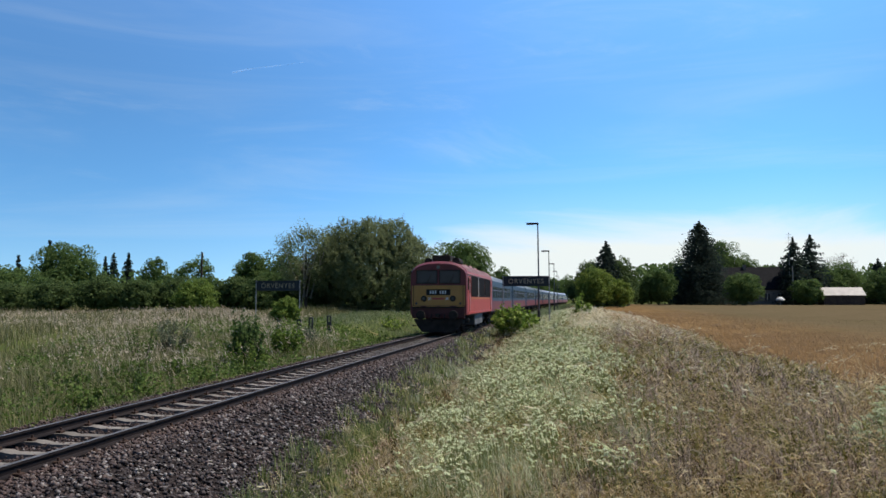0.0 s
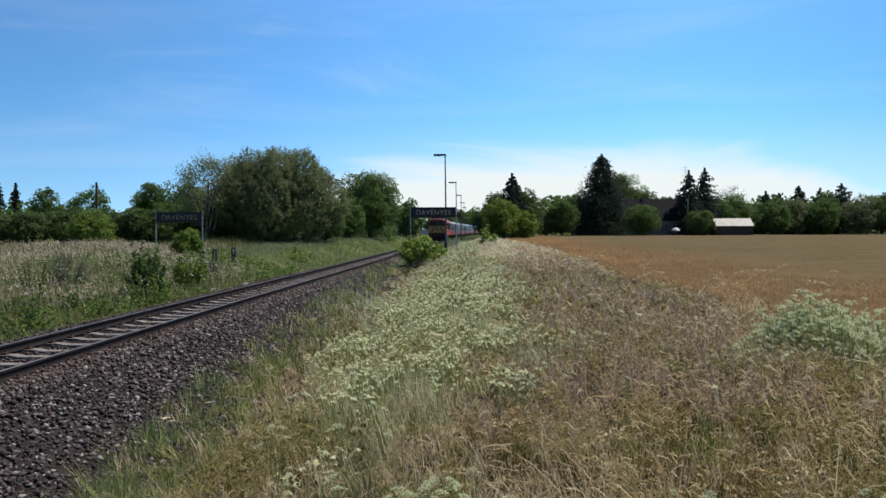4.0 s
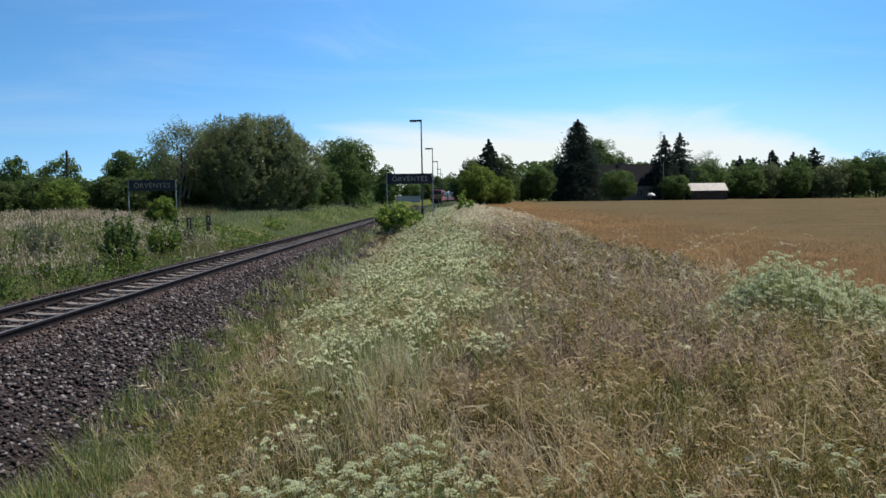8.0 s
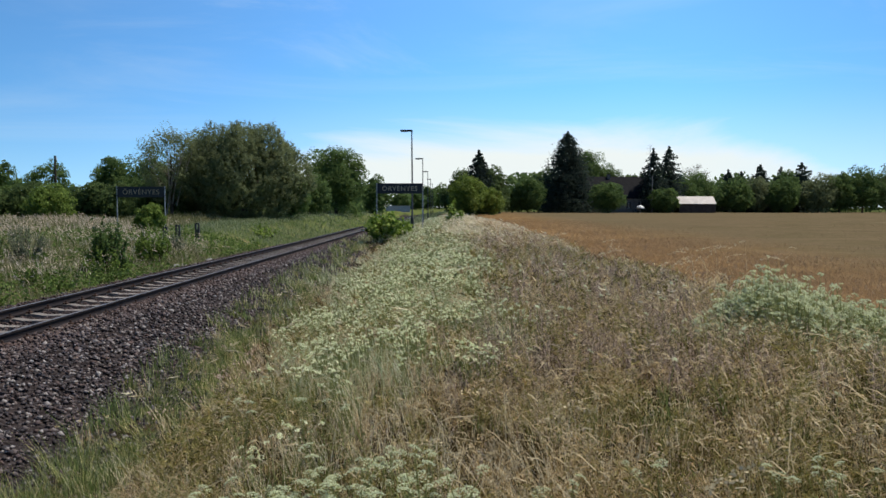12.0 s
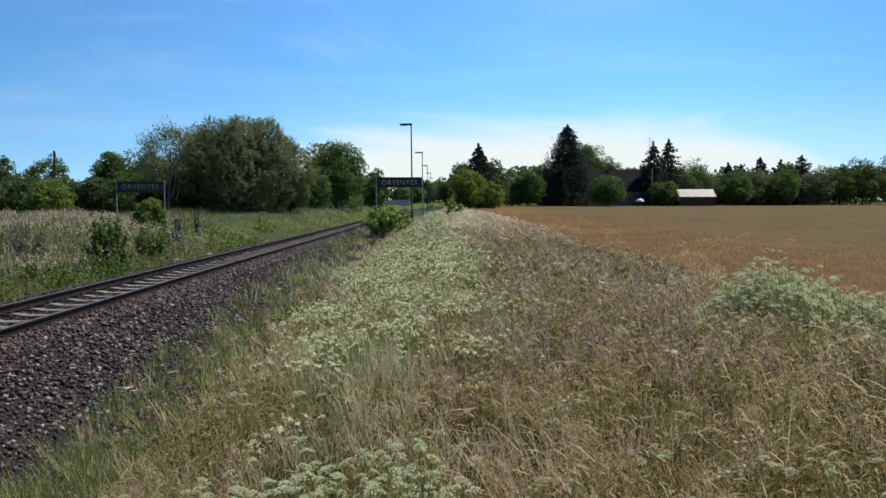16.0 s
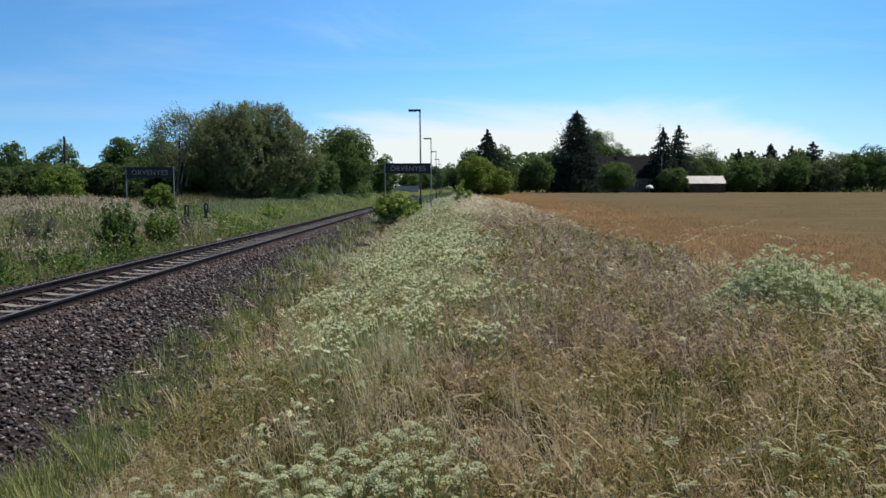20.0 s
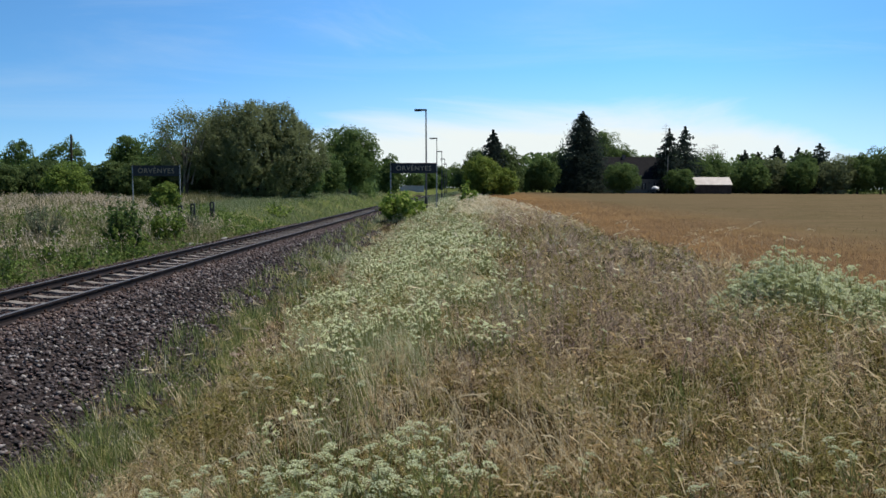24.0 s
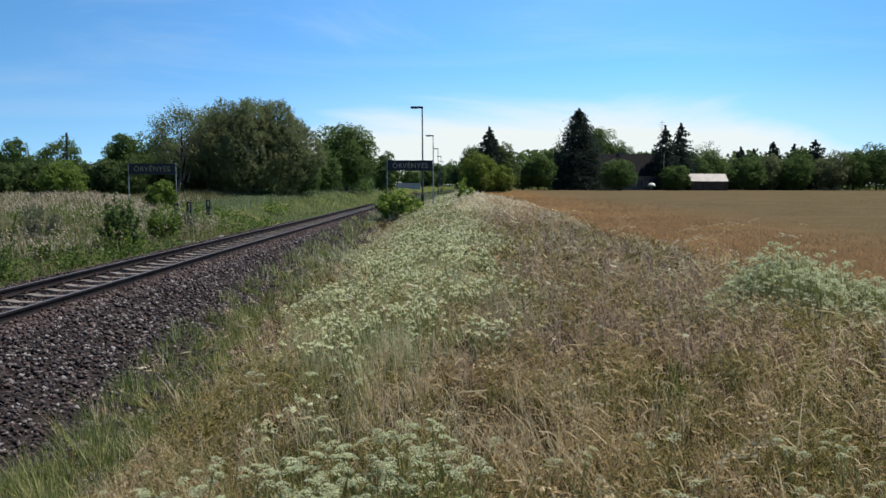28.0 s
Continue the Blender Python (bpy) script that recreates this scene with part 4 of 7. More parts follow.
def build_umbels():
    rng = np.random.default_rng(33)

    for nm, y0, y1, dens, per, spread, low, high, florets, lab in (("white_umbels", 5.4, 14, 15, 12, 0.10, 0.012, 0.032, 18, "drift of white umbel flowers along the bank"), ("distant_white_umbels", 14, 34, 11, 12, 0.15, 0.014, 0.036, 8, "distant drift of white umbel flowers along the bank"), ("farthest_white_umbels", 34, 68, 3.5, 10, 0.2, 0.02, 0.045, 6, "faint far end of the drift of white flowers")):
        cx, cy = scatter(rng, -3.6, 2.2, y0, y1, dens)
        ok = rng.uniform(0, 1, len(cx)) < umbel_strip(cx, cy) * (0.07 + 0.93 * smoothstep(6.4, 8.4, cy + 0.7 * cx)) * (1 - 0.6 * smoothstep(20, 40, cy))
        cx, cy = cx[ok], cy[ok]
        tall = np.repeat(rng.uniform(0.34, 0.56, len(cx)), per)
        x, y = np.repeat(cx, per) + rng.normal(0, spread, len(tall)), np.repeat(cy, per) + rng.normal(0, spread * 1.3, len(tall))
        umbels(nm, lab, x, y, ground_z(x, y), tall * rng.uniform(0.72, 1.08, len(x)), rng.uniform(low, high, len(x)), rng, florets, -0.14, M_UMBEL_GREEN)
    # tall clump at the edge of the field: several loose plants, highest at one end, thinning out towards the bank
    xs, ys, hs = [], [], []
    for cx, cy, rx, ry, top, n in ((4.1, 9.8, 0.62, 0.8, 1.0, 400), (4.8, 10.1, 0.75, 0.8, 0.84, 330), (5.6, 10.3, 0.8, 0.8, 0.62, 260), (3.6, 9.5, 0.55, 0.7, 0.58, 110), (3.1, 9.3, 0.5, 0.6, 0.42, 20), (4.7, 9.0, 1.3, 0.5, 0.46, 70)):
        a, r = rng.uniform(0, 6.283, n), np.sqrt(rng.uniform(0, 1, n))
        xs.append(cx + np.cos(a) * r * rx), ys.append(cy + np.sin(a) * r * ry)
        hs.append(top * (0.45 + 0.6 * (1 - r ** 2) * rng.uniform(0.2, 1.0, n)) * rng.uniform(0.75, 1.1, n))
    x, y, hump = (np.concatenate(v) for v in (xs, ys, hs))
    umbels("tall_umbel_clump", "tall pale-green clump of white umbels at the field's edge", x, y, ground_z(x, y), hump, rng.uniform(0.022, 0.052, len(x)), rng, 26, -0.05, M_CLUMP)
    pick = rng.integers(0, len(x), 2600)
    herbs("clump_foliage", "feathery grey-green leaves of the tall white clump", x[pick] + rng.normal(0, 0.08, 2600), y[pick] + rng.normal(0, 0.08, 2600), hump[pick] * rng.uniform(0.55, 0.98, 2600), rng, M_CLUMPLEAF, 16, np.full(2600, 0.06), np.full(2600, 0.011), 0.12, -0.06, 0.6, "wildflower")
    x, y = scatter(rng, 0.8, 4.4, 5.5, 22, 2.2)
    umbels("scattered_umbels", "single white umbels among dry grass", x, y, ground_z(x, y), rng.uniform(0.35, 0.6, len(x)), rng.uniform(0.015, 0.035, len(x)), rng, 14)


def build_meadow():
    """The rough meadow beyond the track."""
    rng = np.random.default_rng(55)
    xs, ys, ws = [], [], []
    for x0, x1, y0, y1, dens, w in ((-26, -9.6, -12, 10, 8, 0.05), (-14, -9.6, 10, 40, 110, 0.016), (-24, -14, 14, 42, 60, 0.022), (-16, -9.3, 40, 75, 45, 0.03), (-34, -16, 30, 78, 22, 0.04), (-62, -34, 36, 78, 14, 0.055), (-20, -9.0, 75, 165, 16, 0.055), (-24, -15, 60, 80, 24, 0.045)):
        x, y = scatter(rng, x0, x1, y0, y1, dens)
        ok = x < -9.5 - 0.5 * patchy(x, y, 3, 2)
        xs.append(x[ok]), ys.append(y[ok]), ws.append(np.full(ok.sum(), w))
    x, y, w = (np.concatenate(a) for a in (xs, ys, ws))
    h = rng.uniform(0.3, 0.8, len(x)) * (0.6 + 0.7 * patchy(x, y, 5, 12)) * np.where(x > -11, 0.55, 1.0) * np.where((y > 42) & (x > -15.5), 0.5, 1.0)
    verge = (y > 41 + 2 * np.sin(x)) & (x > -18.5 - 0.06 * (y - 60))
    for nm, mat, sel, lab in (("meadow_grass", M_MEADOW, ~verge, "rough green and tan meadow grass beyond the track"), ("verge_grass", M_VERGE, verge, "fresh pale green grass on the far bank of the line")):
        me, tips = blade_mesh(nm, x[sel], y[sel], ground_z(x[sel], y[sel]) - 0.03, h[sel], w[sel], mat, rng, 0.9 if nm == "verge_grass" else 0.35, (-0.15, 0))
        stuff(nm, me, lab)
    # tan seed heads in drifts, and dark leafy clumps
    x, y = scatter(rng, -26, -11.0, 15, 42, 9)
    ok = (x > -10 - (y - 8) * 0.55) & (rng.uniform(0, 1, len(x)) < smoothstep(0.45, 0.7, patchy(x, y, 2.2, 81)) * smoothstep(16, 34, y))
    x, y = x[ok], y[ok]
    me, tips = blade_mesh("tan_meadow_stalks", x, y, ground_z(x, y), rng.uniform(0.45, 0.95, len(x)), np.full(len(x), 0.014), M_REED, rng, 0.3, (-0.15, 0), 2)
    stuff("tan_meadow_stalks", me, "tan dry stalks standing in the green meadow")
    stuff("tan_meadow_heads", head_mesh("tan_meadow_heads", tips, 0.22, 0.028, M_REED, rng, 0.6, (-0.4, 0), 5), "tan seed heads over the green meadow")
    m = 52000
    x, y = rng.uniform(-24, -9.7, m), 12 + 36 * rng.uniform(0, 1, m) ** 1.4
    ok = (patchy(x, y, 2.0, 71) * patchy(x, y, 0.8, 72) > 0.2 - 0.1 * smoothstep(-15, -11, x) * (1 - smoothstep(24, 34, y))) & (x > -10 - (y - 8) * 0.55)
    x, y = x[ok], y[ok]
    z = ground_z(x, y) + rng.uniform(0.0, 0.55, len(x)) * (0.4 + 0.8 * patchy(x, y, 1.5, 73))
    stuff("meadow_weeds", leaf_cloud("meadow_weeds", np.stack([x, y, z], -1), rng.normal(0, 1, (len(x), 3)) + np.array([0, 0, 0.8]), 0.035 + 0.0012 * y, M_WEED, rng), "leafy green weeds among the meadow grass", "weeds")
    # a belt of tall tan reed grass before the trees
    x, y = scatter(rng, -58, -17, 44, 66, 9)
    ok = (rng.uniform(0, 1, len(x)) < smoothstep(0.30, 0.42, -x / y)) & (patchy(x, y, 6, 77) * (0.5 + patchy(x, y, 1.5, 78)) > 0.3)
    x, y = x[ok], y[ok]
    me, tips = blade_mesh("reed_grass", x, y, ground_z(x, y), rng.uniform(0.16, 0.52, len(x)) * (0.55 + 0.6 * patchy(x, y, 1.6, 79)) * (0.55 + 0.75 * smoothstep(0.36, 0.44, -x / y) * (1 - smoothstep(0.54, 0.62, -x / y))), np.full(len(x), 0.03), M_REED, rng, 0.2, (-0.1, 0), 2)
    stuff("reed_grass", me, "tall tan feathery grass in front of the trees")
    stuff("reed_plumes", head_mesh("reed_plumes", tips, 0.38, 0.036, M_REED, rng, 1.6, (-0.35, 0), 4), "pale plumes of tall feathery grass")


def build_crop():
    """Ripe stubbly crop at the field's near side."""
    rng = np.random.default_rng(66)
    xs, ys, ws = [], [], []
    for x0, x1, y0, y1, dens, w in ((4.2, 16, -10, 8, 22, 0.03), (4.2, 14, 8, 24, 170, 0.012), (4.5, 26, 24, 48, 70, 0.02), (4.5, 24, 48, 100, 18, 0.035)):
        x, y = scatter(rng, x0, x1, y0, y1, dens)
        ok = (field_edge(x, y) < rng.uniform(0, 1, len(x))) & (x < 16 + np.abs(y) * 0.3) & (rng.uniform(0, 1, len(x)) > smoothstep(12, 22, x + 3 * patchy(x, y, 6, 4)))
        xs.append(x[ok]), ys.append(y[ok]), ws.append(np.full(ok.sum(), w))
    x, y, w = (np.concatenate(a) for a in (xs, ys, ws))
    me, tips = blade_mesh("ripe_crop", x, y, ground_z(x, y) - 0.02, rng.uniform(0.06, 0.17, len(x)), w * 0.8, M_CROP, rng, 0.9, (-0.3, 0))
    stuff("ripe_crop", me, "short orange-tan ripe crop at the near side of the field", "crop")
    # paler, sparser stubble in drifts over the rest of the field
    xs, ys, ws = [], [], []
    for x0, x1, y0, y1, dens, w in ((11, 36, 14, 48, 20, 0.016), (14, 60, 48, 90, 5, 0.03)):
        x, y = scatter(rng, x0, x1, y0, y1, dens)
        ok = (x < 10 + y * 0.62) & (rng.uniform(0, 1, len(x)) < smoothstep(12, 20, x) * (0.25 + 0.75 * smoothstep(0.35, 0.65, patchy(x * 0.3, y, 2.5, 14))))
        xs.append(x[ok]), ys.append(y[ok]), ws.append(np.full(ok.sum(), w))
    x, y, w = (np.concatenate(a) for a in (xs, ys, ws))
    me, tips = blade_mesh("field_stubble", x, y, ground_z(x, y) - 0.02, rng.uniform(0.03, 0.09, len(x)), w * 1.4, M_STUBBLE, rng, 1.3, (-0.4, 0))
    stuff("field_stubble", me, "dull brown and olive stubble over the wide field", "crop")


# ---- trees ----
def leaf_cloud(name, centres, normals, size, mat, rng, turn=0.75):
    """Four-cornered leaf sprays at the given places, each turned its own way."""
    n = len(centres)
    nn = normals + rng.normal(0, turn, (n, 3))
    nn /= np.linalg.norm(nn, axis=1)[:, None] + 1e-9
    s = np.cross(nn, rng.normal(0, 1, (n, 3)))
    s /= np.linalg.norm(s, axis=1)[:, None] + 1e-9
    u = np.cross(nn, s)
    k = (size * rng.uniform(0.55, 1.3, n))[:, None]
    j = rng.uniform(0.55, 1.0, (n, 4, 1))
    v = np.stack([centres + s * k * j[:, 0], centres + u * k * 0.7 * j[:, 1] + nn * k * 0.15, centres - s * k * j[:, 2], centres - u * k * 0.7 * j[:, 3] - nn * k * 0.15], 1)
    f = np.array([(0, 1, 2), (0, 2, 3)])
    return tri_mesh(name, v.reshape(-1, 3), (f[None] + (np.arange(n) * 4)[:, None, None]).reshape(-1, 3), mat)


def leafy_shrub(x, y, width, height, seed, mat, label, shoots=16, leaf=0.12, per=34):
    """Upright arching shoots from one root, set with single leaves all along."""
    rng = np.random.default_rng(seed)
    shrub = tagged(new("shrub"), label, "shrub")
    shrub.location = (x, y, float(ground_z(x, y)))
    bm = bmesh.new()
    pts, nrm = [], []
    for k in range(shoots):
        a, r = rng.uniform(0, 6.283), width / 2 * math.sqrt(rng.uniform(0.02, 1))
        h = height * rng.uniform(0.45, 1.18) * (1 - 0.35 * (2 * r / width) ** 2)
        foot = Vector((math.cos(a) * r * 0.35, math.sin(a) * r * 0.35, -0.05))
        knee = Vector((math.cos(a) * r * 0.75, math.sin(a) * r * 0.75, h * 0.6))
        tip = Vector((math.cos(a) * r * 1.05, math.sin(a) * r * 1.05, h))
        limb(bm, [foot, knee, tip], 0.012 + 0.004 * height, 0.004, 5)
        t = rng.uniform(0.08, 1.0, per)
        q = np.array([foot.lerp(knee, float(u) * 2) if u < 0.5 else knee.lerp(tip, float(u) * 2 - 1) for u in t])
        q += rng.normal(0, leaf * 0.68, (per, 3))
        pts.append(q)
        nrm.append(np.stack([np.full(per, math.cos(a) * 0.5), np.full(per, math.sin(a) * 0.5), np.full(per, 0.7)], -1))
    part("stem", bm, M_BARK, shrub)
    p = np.concatenate(pts)
    ok = p[:, 2] > 0.0
    fo = new("foliage", leaf_cloud("foliage", p[ok], np.concatenate(nrm)[ok], np.full(int(ok.sum()), leaf), mat, rng))
    fo.parent = shrub
    return shrub


def limb(bm, pts, r0, r1, n=7):
    for i, (a, b) in enumerate(zip(pts, pts[1:])):
        k0, k1 = i / (len(pts) - 1), (i + 1) / (len(pts) - 1)
        tube(bm, a, b, r0 + (r1 - r0) * k0, r0 + (r1 - r0) * k1, n, i == 0)


def broadleaf(x, y, width, height, seed, mat, label, lobes=9, leaves=3500, leaf=0.3, skirt=0.12, name="tree", category="tree", depth=None, airy=0.0, group=""):
    """A tapered trunk with limbs, and a crown of many leaf sprays round several uneven lobes."""
    rng = np.random.default_rng(seed)
    leaf, leaves = leaf * 0.48, int(leaves * 3.4)
    tree = tagged(new(name), label, category, group)
    z = float(ground_z(x, y))
    tree.location = (x, y, z)
    R, D = width / 2, (depth or width) / 2
    # the crown's outline: a dome, fullest a little below its middle, set with lobes of foliage
    mid, up, down = height * (skirt + 0.42 * (1 - skirt)), height * (0.58 - 0.42 * skirt), height * 0.42 * (1 - skirt)
    count = lobes * 3
    lc, lr = [], []
    for k in range(count):
        u = 1 - 2 * (k + 0.5) / count
        a = k * 2.39996 + rng.uniform(-0.4, 0.4)
        q = math.sqrt(max(0.0, 1 - u * u))
        s = rng.uniform(0.58, 0.80)
        lc.append((math.cos(a) * q * R * s, math.sin(a) * q * D * s, mid + u * (up if u > 0 else down) * (s + 0.04)))
        r = rng.uniform(0.24, 0.38)
        lr.append((R * r, D * r, 0.5 * (up + down) * r * 0.95))
    lc, lr = np.array(lc), np.array(lr)
    bm = bmesh.new()
    tr = max(0.04, height * 0.02)
    limb(bm, [Vector((0, 0, -0.15)), Vector((rng.normal(0, 0.1), rng.normal(0, 0.1), height * 0.25)), Vector((0, 0, height * 0.66))], tr * 1.25, tr * 0.4)
    for c in lc[:: max(1, count // 10)]:
        f = Vector((0, 0, height * rng.uniform(0.12, 0.42)))
        limb(bm, [f, f.lerp(Vector(c), 0.55) + Vector((0, 0, height * 0.03)), Vector(c)], tr * 0.5, tr * 0.1, 5)
    part("trunk", bm, M_BARK, tree)
    which = rng.integers(0, count, leaves)
    d = rng.normal(0, 1, (leaves, 3))
    d[:, 2] = np.where(rng.uniform(0, 1, leaves) < 0.5, np.abs(d[:, 2]), d[:, 2])
    d /= np.linalg.norm(d, axis=1)[:, None]
    rad = rng.uniform(0.55 - airy, 1.08, leaves) ** 0.7 * (1 + 0.2 * np.sin(d[:, 0] * 5 + which) * np.sin(d[:, 2] * 6 + which * 2))
    p = lc[which] + d * lr[which] * rad[:, None]
    size = np.full(leaves, leaf)
    if airy < 0.25:
        # inner foliage that closes the crown
        m = leaves // 3
        e = rng.normal(0, 1, (m, 3))
        e /= np.linalg.norm(e, axis=1)[:, None]
        k = rng.uniform(0.45, 0.74, m)[:, None]
        p = np.concatenate([p, np.array([0, 0, mid]) + e * k * np.stack([np.full(m, R), np.full(m, D), np.where(e[:, 2] > 0, up, down)], -1)])
        d, size = np.concatenate([d, e]), np.concatenate([size, np.full(m, leaf * 1.7)])
    ok = p[:, 2] > 0.02
    crown = new("crown", leaf_cloud("crown", p[ok], d[ok] + np.array([0, 0, 0.25]), size[ok], mat, rng, 0.55))
    crown.parent = tree
    return tree


def feathery_tree(x, y, width, height, seed, mat, label):
    """A broad crown of many fine upright shoots, set all along with small narrow leaves."""
    rng = np.random.default_rng(seed)
    tree = tagged(new("tree"), label, "tree")
    tree.location = (x, y, float(ground_z(x, y)))
    R = width / 2
    bm = bmesh.new()
    for k in range(9):
        a, r = k * 2.4, R * rng.uniform(0.25, 0.75)
        knee = Vector((math.cos(a) * r * 0.35, math.sin(a) * r * 0.35, height * 0.3))
        limb(bm, [Vector((math.cos(a) * 0.2, math.sin(a) * 0.2, -0.15)), knee, Vector((math.cos(a) * r, math.sin(a) * r, height * rng.uniform(0.6, 0.8)))], 0.16, 0.04, 6)
    part("trunk", bm, M_BARK, tree)
    # shoots start inside the dome and reach out and up through its skin
    n, per = 3000, 30
    u = rng.normal(0, 1, (n, 3))
    u[:, 2] = np.where((u[:, 2] < 0) & (rng.uniform(0, 1, n) < 0.35), -u[:, 2], u[:, 2])
    u /= np.linalg.norm(u, axis=1)[:, None]
    mid = height * 0.4
    dome = np.stack([np.full(n, R), np.full(n, R), np.where(u[:, 2] > 0, height - mid - 0.3, mid)], -1)
    lump = 1 + 0.08 * np.sin(u[:, 0] * 7 + 1.0) * np.sin(u[:, 1] * 6) + 0.04 * np.sin(u[:, 0] * 15 + u[:, 2] * 9) + rng.normal(0, 0.03, n)
    skin = u * dome * lump[:, None]
    skin *= np.where(rng.uniform(0, 1, n) < 0.2, rng.uniform(0.6, 0.88, n), 1.0)[:, None]
    skin[:, 2] += mid
    d = u * np.array([1, 1, 0.6]) * 0.6 + np.array([0, 0, 0.65]) + rng.normal(0, 0.2, (n, 3))
    d /= np.linalg.norm(d, axis=1)[:, None]
    ln = rng.uniform(0.5, 1.0, n)
    t = rng.uniform(-0.85, 0.12, (n, per))
    p = skin[:, None] + d[:, None] * (ln[:, None] * t)[..., None] + rng.normal(0, 0.085, (n, per, 3))
    p = p.reshape(-1, 3)
    nrm = np.repeat(u + np.array([0, 0, 0.4]), per, 0)
    ok = p[:, 2] > 0.05
    crown = new("crown", leaf_cloud("crown", p[ok], nrm[ok] * 1.3, np.full(int(ok.sum()), 0.1), mat, rng))
    crown.parent = tree
    m = 7000
    pick = rng.integers(0, n, m)
    q = u[pick] * dome[pick] * rng.uniform(0.5, 0.86, m)[:, None] + np.array([0, 0, mid])
    inner = new("inner_crown", leaf_cloud("inner_crown", q, u[pick] * 1.5, np.full(m, 0.24), mat, rng))
    inner.parent = tree
    return tree


def bare_branches(tree, radius, height, seed):
    """Pale dead limbs that fork upwards through a thin crown."""
    rng = np.random.default_rng(seed)
    for k in range(7):
        a = rng.uniform(0, 6.283)
        bm = bmesh.new()
        foot = Vector((rng.normal(0, 0.3), -rng.uniform(0.2, 1.0), height * rng.uniform(0.05, 0.3)))
        knee = foot + Vector((math.cos(a) * radius * 0.3, -0.4, height * rng.uniform(0.25, 0.4)))
        tip = knee + Vector((math.cos(a) * radius * 0.35, -0.2, height * rng.uniform(0.2, 0.35)))
        limb(bm, [foot, knee, tip], 0.075, 0.02, 5)
        for j in range(5):
            f = knee.lerp(tip, rng.uniform(0, 0.8))
            limb(bm, [f, f + Vector((rng.normal(0, 0.5), rng.normal(-0.1, 0.3), rng.uniform(0.3, 1.0)))], 0.03, 0.008, 4)
        part("dead_branch", bm, M_DEADWOOD, tree, "pale bare branch")


def conifer(x, y, width, height, seed, label, tiers=16, leaf=0.35, narrow=1.0, name="spruce_tree", rich=1.0):
    """A straight trunk with whorls of drooping boughs that shorten to the tip."""
    rng = np.random.default_rng(seed)
    tree = tagged(new(name), label, "tree")
    tree.location = (x, y, float(ground_z(x, y)))
    bm = bmesh.new()
    limb(bm, [Vector((0, 0, -0.2)), Vector((0, 0, height * 0.5)), Vector((0, 0, height * 0.97))], height * 0.018, height * 0.003)
    pts, nrm = [], []
    for k in range(tiers):
        t = k / (tiers - 1)
        h = height * (0.06 + 0.92 * t)
        r = width / 2 * ((1 - t) ** (0.8 * narrow) * rng.uniform(0.82, 1.1) + 0.02)
        boughs = int(7 + 10 * (1 - t))
        for b in range(boughs):
            a = 6.283 * (b + rng.uniform(0, 0.8)) / boughs
            rb = r * rng.uniform(0.7, 1.2)
            h = height * (0.06 + 0.92 * t) + rng.uniform(-0.7, 0.7) * height / tiers
            tip = Vector((math.cos(a) * rb, math.sin(a) * rb, h - rb * 0.22))
            if k % 2 == 0 and t < 0.8:
                limb(bm, [Vector((0, 0, h)), tip], 0.035, 0.012, 4)
            m = max(5, int((8 + 15 * (1 - t)) * rich))
            s = rng.uniform(0.12, 1.0, m) ** 0.8
            spread = rng.normal(0, 0.16, (m, 3)) * rb
            q = np.stack([math.cos(a) * rb * s, math.sin(a) * rb * s, h - rb * 0.25 * s ** 1.4], -1) + spread * np.array([1, 1, 0.5])
            pts.append(q)
            nrm.append(np.tile([math.cos(a) * 0.4, math.sin(a) * 0.4, 0.8], (m, 1)))
    pts.append(np.stack([rng.normal(0, 0.05, 14), rng.normal(0, 0.05, 14), height * rng.uniform(0.9, 1.0, 14)], -1))
    nrm.append(np.tile([0, -1.0, 0.3], (14, 1)))
    part("trunk", bm, M_BARK, tree)
    crown = new("crown", leaf_cloud("crown", np.concatenate(pts), np.concatenate(nrm), leaf, M_NEEDLE, rng))
    crown.parent = tree
    return tree


# ---- things along the line ----
M_GALV = surface("galvanised_steel", (0.30, 0.31, 0.32), (0.45, 0.46, 0.47), 3, 0.5, 0.6, 50, 0.1, 0.003)
M_LAMPPOLE = surface("blue_grey_pole_paint", (0.075, 0.08, 0.10), (0.12, 0.125, 0.15), 3, 0.6, 0.2, 50, 0.1, 0.003)
M_PALEWALL = surface("pale_painted_wall", (0.46, 0.46, 0.49), (0.60, 0.60, 0.63), 0.8, 0.9)
M_DARKSTEEL = surface("dark_painted_steel", (0.02, 0.02, 0.022), (0.05, 0.05, 0.052), 4, 0.6, 0.1)
M_BOARD = surface("dark_blue_sign_board", (0.007, 0.009, 0.018), (0.014, 0.017, 0.03), 2, 0.5, 0, 30, 0.05, 0.002)
# same letters in two tones: weaker and stronger light put into the colour
M_LETTER = surface("dimmed_off_white_letters", (0.36, 0.285, 0.20), (0.48, 0.39, 0.28), 6, 0.8)
M_LETTER_BRIGHT = surface("brighter_off_white_letters", (0.46, 0.39, 0.30), (0.62, 0.53, 0.42), 6, 0.8)
M_CONCRETE = surface("weathered_concrete", (0.20, 0.19, 0.17), (0.36, 0.35, 0.32), 3, 0.95, 0, 30, 0.4, 0.01)
M_WOODPOLE = surface("tarred_wood", (0.05, 0.038, 0.028), (0.10, 0.08, 0.06), 3, 0.9, 0, 30, 0.4, 0.01)


